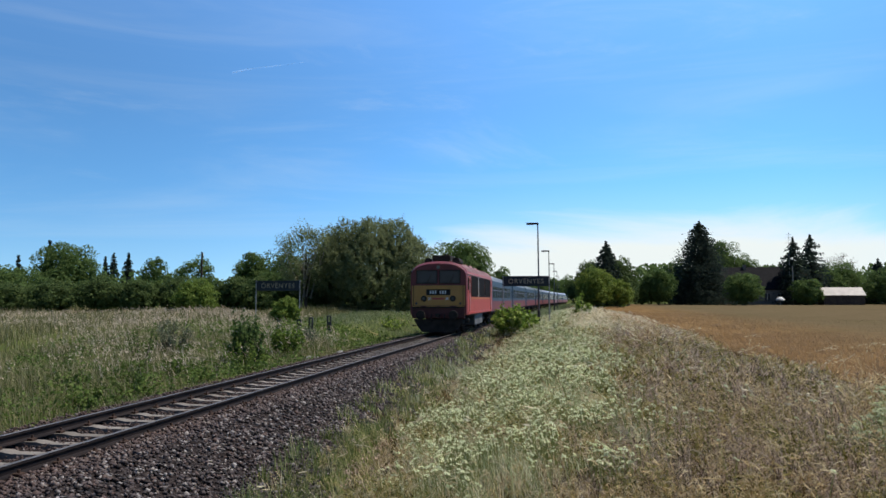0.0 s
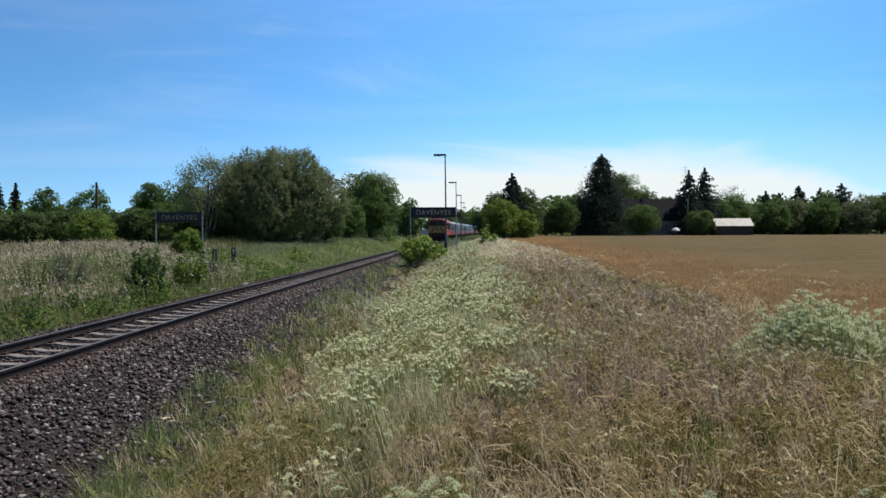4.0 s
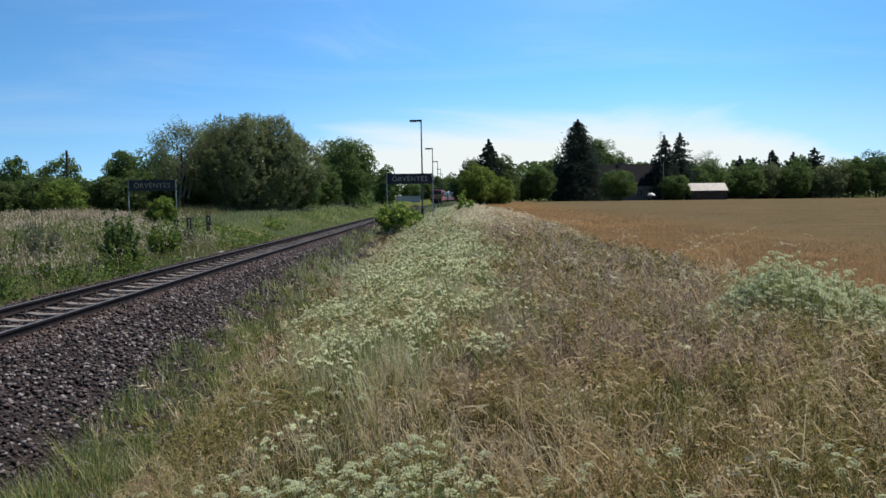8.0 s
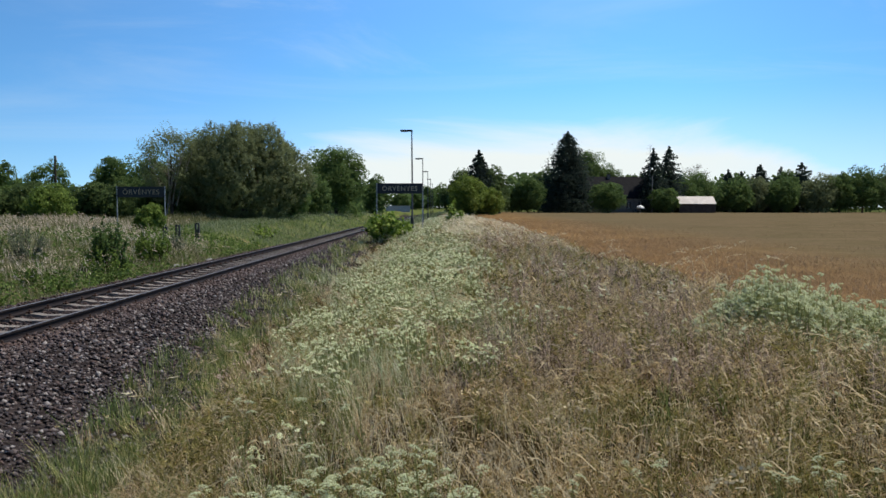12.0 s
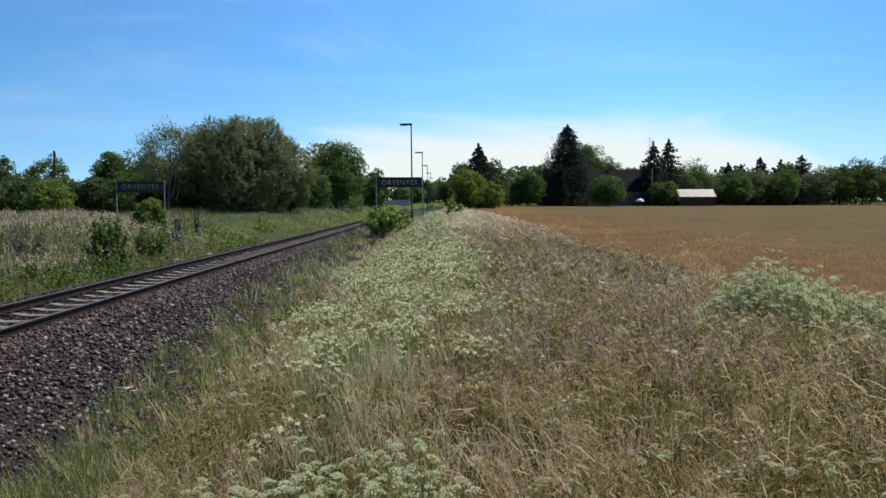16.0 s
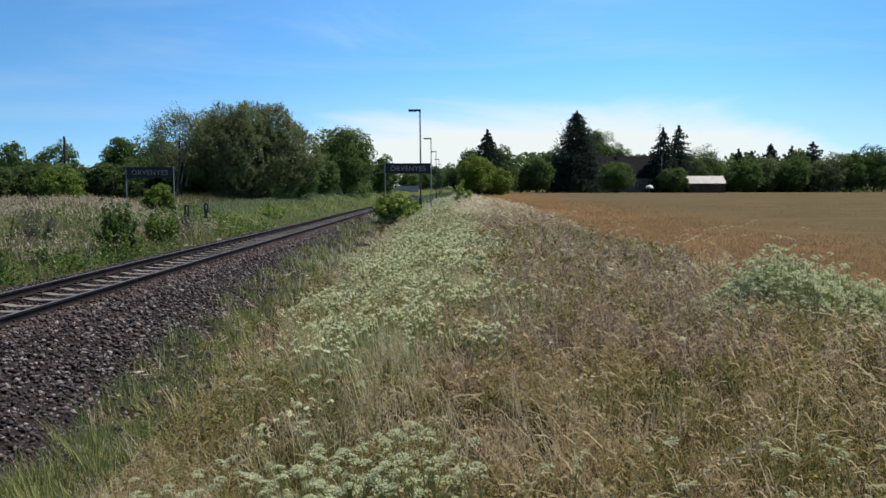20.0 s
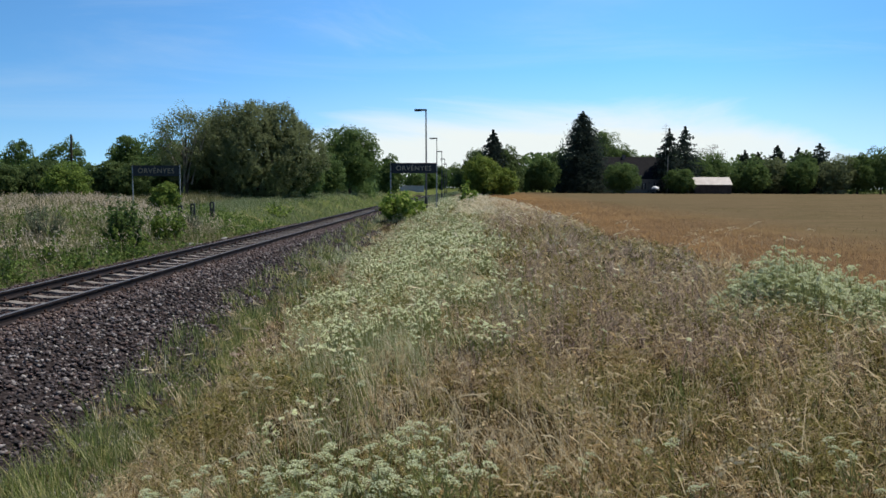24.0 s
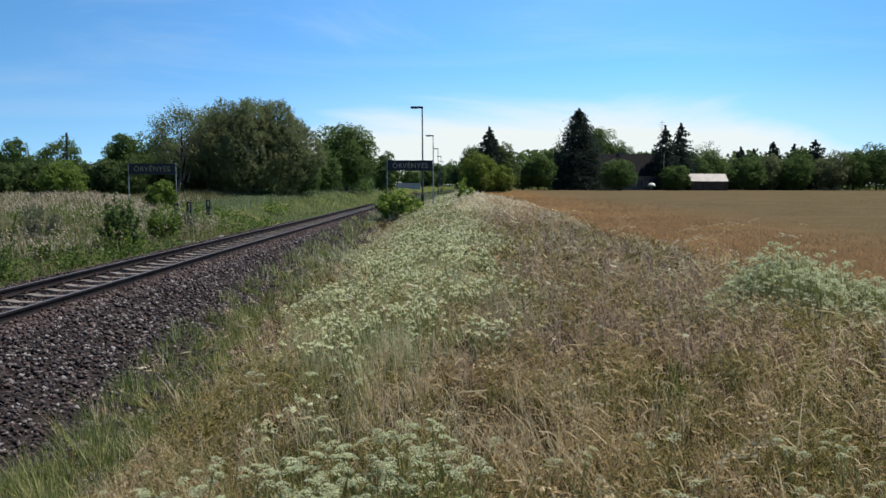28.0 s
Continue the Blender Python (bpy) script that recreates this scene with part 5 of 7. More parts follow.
def text_part(body, size, mat, parent, m, label):
    cu = bpy.data.curves.new("letters", "FONT")
    cu.body, cu.size, cu.extrude, cu.align_x, cu.align_y = body, size, 0.006, "CENTER", "CENTER"
    cu.space_character = 1.12
    tmp = bpy.data.objects.new("letters", cu)
    scene.collection.objects.link(tmp)
    me = bpy.data.meshes.new_from_object(tmp.evaluated_get(bpy.context.evaluated_depsgraph_get()))
    bpy.data.objects.remove(tmp)
    me.materials.clear()
    me.materials.append(mat)
    ob = new("letters", me)
    ob.parent = parent
    ob.matrix_local = m
    return tagged(ob, label)


def station_sign(x, y, width, z0, z1, label, letters):
    """A board on two steel legs, facing down the line; origin at the ground."""
    sign = tagged(new("station_sign"), label, "station sign", "station name signs")
    g = float(ground_z(x, y))
    sign.location = (x, y, g)
    bm = box(bmesh.new(), -width / 2 + 0.04, width / 2 - 0.04, -0.02, 0.02, z0 - g, z1 - g, 0.008)
    board = part("board", bm, M_BOARD, sign)
    for s in (-1, 1):
        bm = tube(bmesh.new(), (s * width / 2, 0, -0.2), (s * width / 2, 0, z1 - g + 0.02), 0.035, 0.035, 10)
        part("leg", bm, M_GALV, sign)
        bm = tube(bmesh.new(), (s * width / 2, 0, z1 - g + 0.02), (s * width / 2, 0, z1 - g + 0.05), 0.042, 0.03, 10)
        part("cap", bm, M_DARKSTEEL, sign)
        for zz in (z0 + 0.1, z1 - 0.1):
            bm = box(bmesh.new(), s * width / 2 - 0.05, s * width / 2 + 0.05, -0.045, 0.045, zz - g - 0.02, zz - g + 0.02, 0.004)
            part("clamp", bm, M_DARKSTEEL, sign)
    for za, zb in ((z0 - g - 0.012, z0 - g + 0.012), (z1 - g - 0.012, z1 - g + 0.012)):
        bm = box(bmesh.new(), -width / 2 + 0.03, width / 2 - 0.03, -0.03, 0.03, za, zb, 0.003)
        part("edge_trim", bm, M_DARKSTEEL, sign)
    text_part("ÖRVÉNYES", 0.435, letters, sign, pose(0, -0.028, (z0 + z1) / 2 - g - 0.02, 90), "off-white capital letters")
    return sign


def platform_lamp(x, y):
    """A tall tapered pole with a dark base and a flat lantern reaching over the platform."""
    lamp = tagged(new("platform_lamp"), "tall blue-grey platform lamp with a flat dark lantern", "street lamp", "lamps along the platform")
    g = float(ground_z(x, y))
    lamp.location = (x, y, g)
    top = 7.05 - g
    part("pole", limb_bm([(0, 0, 1.1), (0.0, 0, 3.5), (-0.03, 0, top - 0.05)], 0.065, 0.04), M_LAMPPOLE, lamp)
    bm = tube(bmesh.new(), (0, 0, -0.3), (0, 0, 1.15), 0.105, 0.10, 12)
    part("base", bm, M_DARKSTEEL, lamp, "black-painted thick foot of the pole")
    bm = tube(bmesh.new(), (0, 0, 1.12), (0, 0, 1.2), 0.11, 0.07, 12)
    part("collar", bm, M_DARKSTEEL, lamp)
    bm = tube(bmesh.new(), (-0.03, 0, top - 0.08), (-0.03, 0, top - 0.02), 0.055, 0.055, 10)
    part("socket", bm, M_DARKSTEEL, lamp)
    bm = box(bmesh.new(), -0.80, 0.03, -0.13, 0.13, top - 0.03, top + 0.085, 0.03)
    part("lantern", bm, M_DARKSTEEL, lamp, "flat dark lantern housing")
    bm = box(bmesh.new(), -0.76, -0.3, -0.10, 0.10, top - 0.06, top - 0.03, 0.012)
    part("diffuser", bm, M_GLASS_PALE, lamp, "clear plastic lamp cover")
    return lamp


def limb_bm(pts, r0, r1, n=10):
    bm = bmesh.new()
    limb(bm, [Vector(p) for p in pts], r0, r1, n)
    return bm


M_GLASS_PALE = surface("pale_plastic", (0.5, 0.5, 0.48), (0.6, 0.6, 0.58), 5, 0.3)
M_GLASS = surface("dark_window_glass", (0.012, 0.015, 0.02), (0.03, 0.035, 0.045), 1.5, 0.22, 0, 20, 0.02, 0.001)
M_GRILLE = surface("black_grille", (0.003, 0.003, 0.003), (0.007, 0.006, 0.006), 3, 0.95)
M_GLASS.node_tree.nodes["Principled BSDF"].inputs["Specular IOR Level"].default_value = 0.25
M_RED = surface("faded_red_paint", (0.40, 0.052, 0.045), (0.52, 0.09, 0.078), 1.2, 0.42, 0, 25, 0.08, 0.003)
# darker copy of the red for the cab ends, with their shade painted in
M_RED_SHADED = surface("shaded_red_paint", (0.14, 0.02, 0.022), (0.20, 0.036, 0.036), 1.2, 0.5, 0, 25, 0.08, 0.003)
M_BEAM = surface("dark_red_beam", (0.06, 0.016, 0.015), (0.11, 0.03, 0.027), 2.0, 0.75, 0, 25, 0.1, 0.004)
M_YELLOW = surface("ochre_yellow_paint", (0.50, 0.235, 0.045), (0.60, 0.30, 0.075), 1.2, 0.45, 0, 25, 0.08, 0.003)
# dusty red, made paler to hold the sunlit highlight of the roof
M_ROOFRED = surface("dusty_sunlit_red_roof", (0.40, 0.20, 0.185), (0.54, 0.34, 0.32), 1.0, 0.6, 0, 20, 0.1, 0.004)
M_UNDER = surface("grimy_underframe", (0.018, 0.016, 0.015), (0.05, 0.043, 0.038), 3, 0.85, 0, 30, 0.3, 0.01)
M_GREYBOX = surface("grey_tank_paint", (0.10, 0.10, 0.105), (0.17, 0.17, 0.175), 2, 0.6)
M_BLUE = surface("coach_blue_paint", (0.022, 0.055, 0.088), (0.036, 0.082, 0.125), 0.8, 0.6, 0, 20, 0.05, 0.003)
M_COACHRED = surface("coach_red_paint", (0.15, 0.036, 0.042), (0.21, 0.056, 0.058), 0.8, 0.6, 0, 20, 0.05, 0.003)
M_COACHROOF = surface("pale_coach_roof", (0.34, 0.38, 0.42), (0.50, 0.54, 0.58), 0.8, 0.45, 0.1, 20, 0.1, 0.004)
M_WHITE = surface("white_marking_paint", (0.62, 0.62, 0.6), (0.8, 0.8, 0.78), 6, 0.6)
M_LENS = surface("headlamp_lens", (0.06, 0.06, 0.06), (0.11, 0.11, 0.11), 6, 0.12)
M_SCREEN = surface("windscreen_glass", (0.012, 0.016, 0.026), (0.028, 0.034, 0.05), 1.5, 0.15, 0, 20, 0.02, 0.001)
M_SCREEN.node_tree.nodes["Principled BSDF"].inputs["Specular IOR Level"].default_value = 0.3


def vehicle_outline(w, z0, shoulder, top, n=7):
    """Half-round roof on upright sides, as x, z points."""
    pts = [(-w / 2, z0), (w / 2, z0), (w / 2, shoulder)]
    for k in range(1, n):
        a = math.pi * k / n / 2
        pts.append((w / 2 * math.cos(a) ** 0.8, shoulder + (top - shoulder) * math.sin(a) ** 0.9))
    pts.append((0, top))
    return pts + [(-x, z) for x, z in pts[3:-1][::-1]] + [(-w / 2, shoulder)]


def bogie(parent, y, axles, mat, wheelbase):
    """A heavy frame with its springs, and two wheels on each axle."""
    bm = bmesh.new()
    for s in (-1, 1):
        box(bm, s * 1.05 - 0.07, s * 1.05 + 0.07, y - wheelbase / 2 - 0.55, y + wheelbase / 2 + 0.55, 0.48, 0.78, 0.02)
        for k in range(3):
            tube(bm, (s * 1.08, y - 0.4 + 0.4 * k, 0.5), (s * 1.08, y - 0.4 + 0.4 * k, 0.95), 0.09, 0.09, 8)
    box(bm, -1.0, 1.0, y - 0.25, y + 0.25, 0.55, 0.85, 0.02)
    bg_frame = part("bogie_frame", bm, mat, parent)
    for k in range(axles):
        yy = y + (k / (axles - 1) - 0.5) * wheelbase
        for s in (-0.75, 0.75):
            bm = tube(bmesh.new(), (s - 0.065, yy, 0.47), (s + 0.065, yy, 0.47), 0.47, 0.47, 24)
            tube(bm, (s + (0.065 if s > 0 else -0.065), yy, 0.47), (s + (0.16 if s > 0 else -0.16), yy, 0.47), 0.14, 0.12, 10)
            part("wheel", bm, mat, bg_frame)
    return bg_frame


def build_locomotive():
    loco = tagged(new("locomotive"), "red and ochre-yellow diesel locomotive with dark grilles", "locomotive")
    L = 14.7
    W = 3.12
    prof = vehicle_outline(W, 1.05, 3.22, 4.0)
    bm = extrude_profile(bmesh.new(), prof, 0.32, L - 0.32)
    part("body", bm, M_RED, loco)
    # cab ends, slightly tapered towards the nose
    for y0, y1 in ((0.32, 0.0), (L - 0.32, L)):
        bm = bmesh.new()
        a = [bm.verts.new((x, y0, z)) for x, z in prof]
        b = [bm.verts.new((x * 0.98, y1, 1.05 + (z - 1.05) * 0.955)) for x, z in prof]
        for i in range(len(prof)):
            bm.faces.new((a[i], a[(i + 1) % len(prof)], b[(i + 1) % len(prof)], b[i]))
        bm.faces.new(b)
        bmesh.ops.recalc_face_normals(bm, faces=bm.faces[:])
        cab = part("cab_front", bm, M_RED_SHADED, loco, "red cab front, its shade put into a darker colour")
        s = -1 if y1 < 1 else 1
        fy = lambda d: (y1 + s * d)

        def slab(name, x0, x1, z0, z1, d0, d1, mat, bev=0.01, label="", parent=cab):
            ya, yb = sorted((fy(d0), fy(d1)))
            return part(name, box(bmesh.new(), x0, x1, ya, yb, z0, z1, bev), mat, parent, label)

        slab("yellow_band", -1.455, 1.455, 1.56, 2.66, -0.05, 0.012, M_YELLOW, 0.012, "ochre-yellow nose panel")
        for x0, x1 in ((-1.16, -0.10), (0.10, 1.16)):
            w = slab("windscreen", x0, x1, 2.80, 3.46, -0.02, 0.015, M_SCREEN, 0.01, "dark cab windscreen")
            for a0, a1, c0, c1 in ((x0 - 0.05, x1 + 0.05, 3.46, 3.51), (x0 - 0.05, x1 + 0.05, 2.75, 2.80), (x0 - 0.05, x0, 2.80, 3.46), (x1, x1 + 0.05, 2.80, 3.46)):
                slab("window_frame", a0, a1, c0, c1, -0.02, 0.03, M_UNDER, 0.006, "", w)
            part("wiper", tube(bmesh.new(), ((x0 + x1) / 2, fy(0.04), 2.80), ((x0 + x1) / 2 + 0.25, fy(0.04), 3.3), 0.012, 0.01, 6), M_UNDER, w)
        pl = slab("number_panel", -0.66, 0.66, 2.13, 2.45, 0.0, 0.03, M_UNDER, 0.01, "black panel with pale bars")
        for k in range(7):
            if k == 3:
                continue
            slab("bar", -0.46 + k * 0.135, -0.38 + k * 0.135, 2.20, 2.38, 0.028, 0.036, M_WHITE, 0, "", pl)
        for sx in (-1, 1):
            r = part("headlight", tube(bmesh.new(), (sx * 0.79, fy(0.0), 1.94), (sx * 0.79, fy(0.08), 1.94), 0.17, 0.16, 20), M_UNDER, cab, "round black-rimmed headlight")
            part("lens", tube(bmesh.new(), (sx * 0.79, fy(0.07), 1.94), (sx * 0.79, fy(0.085), 1.94), 0.08, 0.07, 16), M_LENS, r)
            bm = bmesh.new()
            for k in (-1, 1):
                box(bm, -0.10, 0.10, min(fy(0.012), fy(0.02)), max(fy(0.012), fy(0.02)), -0.02, 0.02)
                vs = bm.verts[-8:]
                bmesh.ops.rotate(bm, verts=list(vs), cent=(0, 0, 0), matrix=Matrix.Rotation(k * 0.75, 3, "Y"))
            bmesh.ops.translate(bm, verts=bm.verts[:], vec=(sx * 0.48, 0, 1.94))
            part("chevron", bm, M_WHITE, cab, "white chevron beside the headlight")
            b = part("buffer", tube(bmesh.new(), (sx * 0.88, fy(0.05), 1.05), (sx * 0.88, fy(0.5), 1.05), 0.10, 0.09, 12), M_UNDER, cab)
            part("buffer_plate", tube(bmesh.new(), (sx * 0.88, fy(0.5), 1.05), (sx * 0.88, fy(0.56), 1.05), 0.25, 0.24, 20), M_UNDER, b)
            part("handrail", tube(bmesh.new(), (sx * 1.36, fy(0.07), 1.3), (sx * 1.36, fy(0.07), 2.7), 0.015, 0.015, 6), M_UNDER, cab)
            part("marker_light", tube(bmesh.new(), (sx * 1.2, fy(0), 1.68), (sx * 1.2, fy(0.05), 1.68), 0.07, 0.065, 12), M_LENS, cab)
        slab("nose_bar", -0.34, 0.34, 1.89, 1.99, 0.012, 0.02, M_RED, 0.004, "red lettering bar")
        slab("step_rail", -1.42, 1.42, 1.44, 1.50, 0.0, 0.14, M_UNDER, 0.01)
        for x0, x1 in ((-1.4, -0.95), (-0.62, -0.05), (0.08, 0.66), (1.0, 1.4)):
            slab("step_edge", x0, x1, 1.50, 1.535, 0.11, 0.145, M_YELLOW, 0.004, "worn yellow edge of the step")
        for sx in (-1, 1):
            slab("ladder", sx * 1.3 - 0.12, sx * 1.3 + 0.12, 0.45, 0.5, 0.05, 0.2, M_UNDER, 0.008)
            part("hose", limb_bm([(sx * 0.35, fy(0.08), 1.1), (sx * 0.38, fy(0.2), 0.85), (sx * 0.34, fy(0.16), 0.6)], 0.03, 0.028, 8), M_UNDER, cab, "hanging black brake hose")
        slab("buffer_beam", -1.44, 1.44, 0.86, 1.44, -0.1, 0.08, M_BEAM, 0.03, "dark red buffer beam")
        ya, yb = sorted((fy(-0.25), fy(0.09)))
        part("snow_plough", extrude_profile(bmesh.new(), [(-1.32, 0.80), (1.32, 0.80), (1.12, 0.42), (0.86, 0.12), (-0.86, 0.12), (-1.12, 0.42)], ya, yb), M_UNDER, cab)
        slab("coupler", -0.10, 0.10, 0.92, 1.12, 0.05, 0.42, M_UNDER, 0.03)
        part("top_lamp", tube(bmesh.new(), (0, fy(-0.06), 3.66), (0, fy(0.04), 3.66), 0.11, 0.10, 14), M_LENS, cab)
    # roof skin, pale with dust and with the sun's highlight in its colour
    bm = bmesh.new()
    hood = [(x * 1.004, z + 0.012) for x, z in prof if z > 3.4]
    a = [bm.verts.new((x, 0.5, z)) for x, z in hood]
    b = [bm.verts.new((x, L - 0.5, z)) for x, z in hood]
    for i in range(len(hood) - 1):
        bm.faces.new((a[i], b[i], b[i + 1], a[i + 1]))
    bmesh.ops.solidify(bm, geom=bm.faces[:], thickness=0.02)
    part("roof", bm, M_ROOFRED, loco, "dusty red roof skin, paled by sunlight put into its colour")
    for k, y in enumerate((2.2, 4.6, 7.2, 9.6, 12.2)):
        bm = box(bmesh.new(), -0.62, 0.62, y - 0.7, y + 0.7, 3.96, 4.09 + 0.03 * (k % 2), 0.04)
        part("roof_hatch", bm, M_ROOFRED, loco)
    bm = box(bmesh.new(), -0.55, 0.45, 1.4, 3.4, 4.0, 4.40, 0.05)
    st = part("exhaust_housing", bm, M_UNDER, loco, "sooty exhaust and silencer housing")
    for sx in (-0.82, 0.74):
        part("silencer", tube(bmesh.new(), (sx, 1.5, 4.06), (sx, 3.2, 4.06), 0.21, 0.21, 14), M_UNDER, st)
    part("exhaust_pipe", tube(bmesh.new(), (0.1, 2.4, 4.38), (0.1, 2.4, 4.5), 0.16, 0.17, 14), M_UNDER, st)
    part("horn", tube(bmesh.new(), (0.72, 0.9, 3.86), (0.72, 0.55, 3.9), 0.05, 0.09, 10), M_GREYBOX, loco)
    part("horn", tube(bmesh.new(), (-0.72, 0.9, 3.86), (-0.72, 0.55, 3.9), 0.05, 0.09, 10), M_UNDER, loco)
    # raised seams across the roof
    for k in range(11):
        y = 1.0 + k * 1.27
        bm = bmesh.new()
        rim = [(x * 1.012, z + 0.032) for x, z in prof if z > 3.3]
        a = [bm.verts.new((x, y, z)) for x, z in rim]
        b = [bm.verts.new((x, y + 0.06, z)) for x, z in rim]
        for i in range(len(rim) - 1):
            bm.faces.new((a[i], b[i], b[i + 1], a[i + 1]))
        bmesh.ops.solidify(bm, geom=bm.faces[:], thickness=0.03)
        part("roof_seam", bm, M_ROOFRED, loco)
    for s in (-1, 1):
        part("rain_gutter", box(bmesh.new(), *sorted((s * (W / 2 - 0.01), s * (W / 2 + 0.05))), 0.35, L - 0.35, 3.27, 3.32, 0.01), M_ROOFRED, loco, "dusty rain gutter in the roof's painted sunlit red")
        part("cab_window", box(bmesh.new(), *sorted((s * W / 2, s * (W / 2 + 0.012))), 0.38, 0.86, 2.42, 3.12, 0.02), M_GLASS, loco, "dark cab side window")
        part("waist_line", box(bmesh.new(), *sorted((s * W / 2, s * (W / 2 + 0.012))), 1.75, L - 1.75, 1.94, 1.99, 0.004), M_YELLOW, loco, "thin ochre line below the grilles")
        xs = sorted((s * W / 2, s * (W / 2 + 0.018)))
        # cab door, side windows, engine-room grilles with slats
        for y0, y1 in ((0.95, 1.6), (L - 1.6, L - 0.95)):
            d = part("cab_door", box(bmesh.new(), *xs, y0, y1, 1.2, 3.15, 0.01), M_RED, loco)
            part("door_window", box(bmesh.new(), *sorted((s * (W / 2 + 0.012), s * (W / 2 + 0.026))), y0 + 0.12, y1 - 0.12, 2.25, 3.05, 0.01), M_GLASS, d)
            for ya, yb in ((y0 - 0.05, y0), (y1, y1 + 0.05)):
                part("door_jamb", box(bmesh.new(), *sorted((s * (W / 2 - 0.01), s * (W / 2 + 0.01))), ya, yb, 1.15, 3.2), M_UNDER, d)
            part("grab_rail", tube(bmesh.new(), (s * (W / 2 + 0.06), y0 - 0.08, 1.3), (s * (W / 2 + 0.06), y0 - 0.08, 2.8), 0.014, 0.014, 6), M_WHITE, d)
            part("step", box(bmesh.new(), *sorted((s * 1.2, s * 1.5)), y0, y1, 0.75, 0.8, 0.01), M_UNDER, d)
        for y0, y1 in ((1.85, 5.42), (5.62, 9.1), (9.3, 12.85)):
            g = part("grille", box(bmesh.new(), *xs, y0, y1, 2.05, 3.24, 0.01), M_GRILLE, loco, "dark ventilation grille")
            for k in range(9):
                zz = 2.12 + k * 0.122
                part("slat", box(bmesh.new(), *sorted((s * (W / 2 + 0.01), s * (W / 2 + 0.026))), y0 + 0.05, y1 - 0.05, zz, zz + 0.04), M_GRILLE, g)
        part("side_post", box(bmesh.new(), *sorted((s * W / 2, s * (W / 2 + 0.03))), 5.46, 5.6, 2.08, 3.22, 0.01), M_WHITE, loco)
        part("lower_sill", box(bmesh.new(), *sorted((s * (W / 2 - 0.06), s * (W / 2 + 0.02))), 0.5, L - 0.5, 1.06, 1.2, 0.02), M_RED, loco)
        part("fuel_tank", box(bmesh.new(), *sorted((s * 0.5, s * 1.38)), 5.2, 9.6, 0.35, 1.02, 0.06), M_GREYBOX, loco, "grey fuel tank and battery box")
    part("frame", box(bmesh.new(), -1.35, 1.35, 0.1, L - 0.1, 0.95, 1.13, 0.02), M_UNDER, loco)
    bogie(loco, 3.1, 2, M_UNDER, 2.4)
    bogie(loco, L - 3.1, 2, M_UNDER, 2.4)
    loco.scale = (1.06, 1.055, 1.045)
    return loco


def build_coach():
    coach = tagged(new("passenger_coach"), "blue and dull red passenger coach with a pale roof", "railway coach", "coaches of the train")
    L, W = 24.3, 2.84
    prof = vehicle_outline(W, 1.05, 3.25, 4.02)
    part("body", extrude_profile(bmesh.new(), prof, 0.0, L), M_BLUE, coach)
    bm = bmesh.new()
    hood = [(x * 1.004, z + 0.012) for x, z in prof if z > 3.4]
    a = [bm.verts.new((x, -0.02, z)) for x, z in hood]
    b = [bm.verts.new((x, L + 0.02, z)) for x, z in hood]
    for i in range(len(hood) - 1):
        bm.faces.new((a[i], b[i], b[i + 1], a[i + 1]))
    bmesh.ops.solidify(bm, geom=bm.faces[:], thickness=0.02)
    part("roof", bm, M_COACHROOF, coach, "pale blue-grey roof")
    for s in (-1, 1):
        part("lower_panel", box(bmesh.new(), *sorted((s * (W / 2 - 0.02), s * (W / 2 + 0.012))), 0.05, L - 0.05, 1.06, 1.85, 0.006), M_COACHRED, coach, "dull red lower panel")
        for k in range(10):
            y = 3.05 + k * 1.95
            w = part("window", box(bmesh.new(), *sorted((s * (W / 2 - 0.02), s * (W / 2 + 0.014))), y - 0.62, y + 0.62, 2.1, 3.02, 0.02), M_GLASS, coach)
            part("window_bar", box(bmesh.new(), *sorted((s * (W / 2), s * (W / 2 + 0.025))), y - 0.6, y + 0.6, 2.7, 2.74, 0.004), M_GALV, w)
        for y in (0.95, L - 0.95):
            d = part("door", box(bmesh.new(), *sorted((s * (W / 2 - 0.02), s * (W / 2 + 0.016))), y - 0.42, y + 0.42, 1.15, 3.15, 0.01), M_BLUE, coach)
            part("door_window", box(bmesh.new(), *sorted((s * (W / 2), s * (W / 2 + 0.024))), y - 0.25, y + 0.25, 2.15, 3.0, 0.01), M_GLASS, d)
            part("step", box(bmesh.new(), *sorted((s * 1.1, s * 1.42)), y - 0.4, y + 0.4, 0.6, 0.66, 0.01), M_UNDER, d)
    for y in (-0.3, L):
        part("gangway", box(bmesh.new(), -0.7, 0.7, y, y + 0.3, 1.1, 3.3, 0.05), M_UNDER, coach)
    part("underframe", box(bmesh.new(), -1.3, 1.3, 0.05, L - 0.05, 0.85, 1.06, 0.02), M_UNDER, coach)
    part("equipment_box", box(bmesh.new(), -1.2, 1.2, 9.0, 12.0, 0.4, 0.88, 0.04), M_UNDER, coach)
    bogie(coach, 3.0, 2, M_UNDER, 2.5)
    bogie(coach, L - 3.0, 2, M_UNDER, 2.5)
    return coach


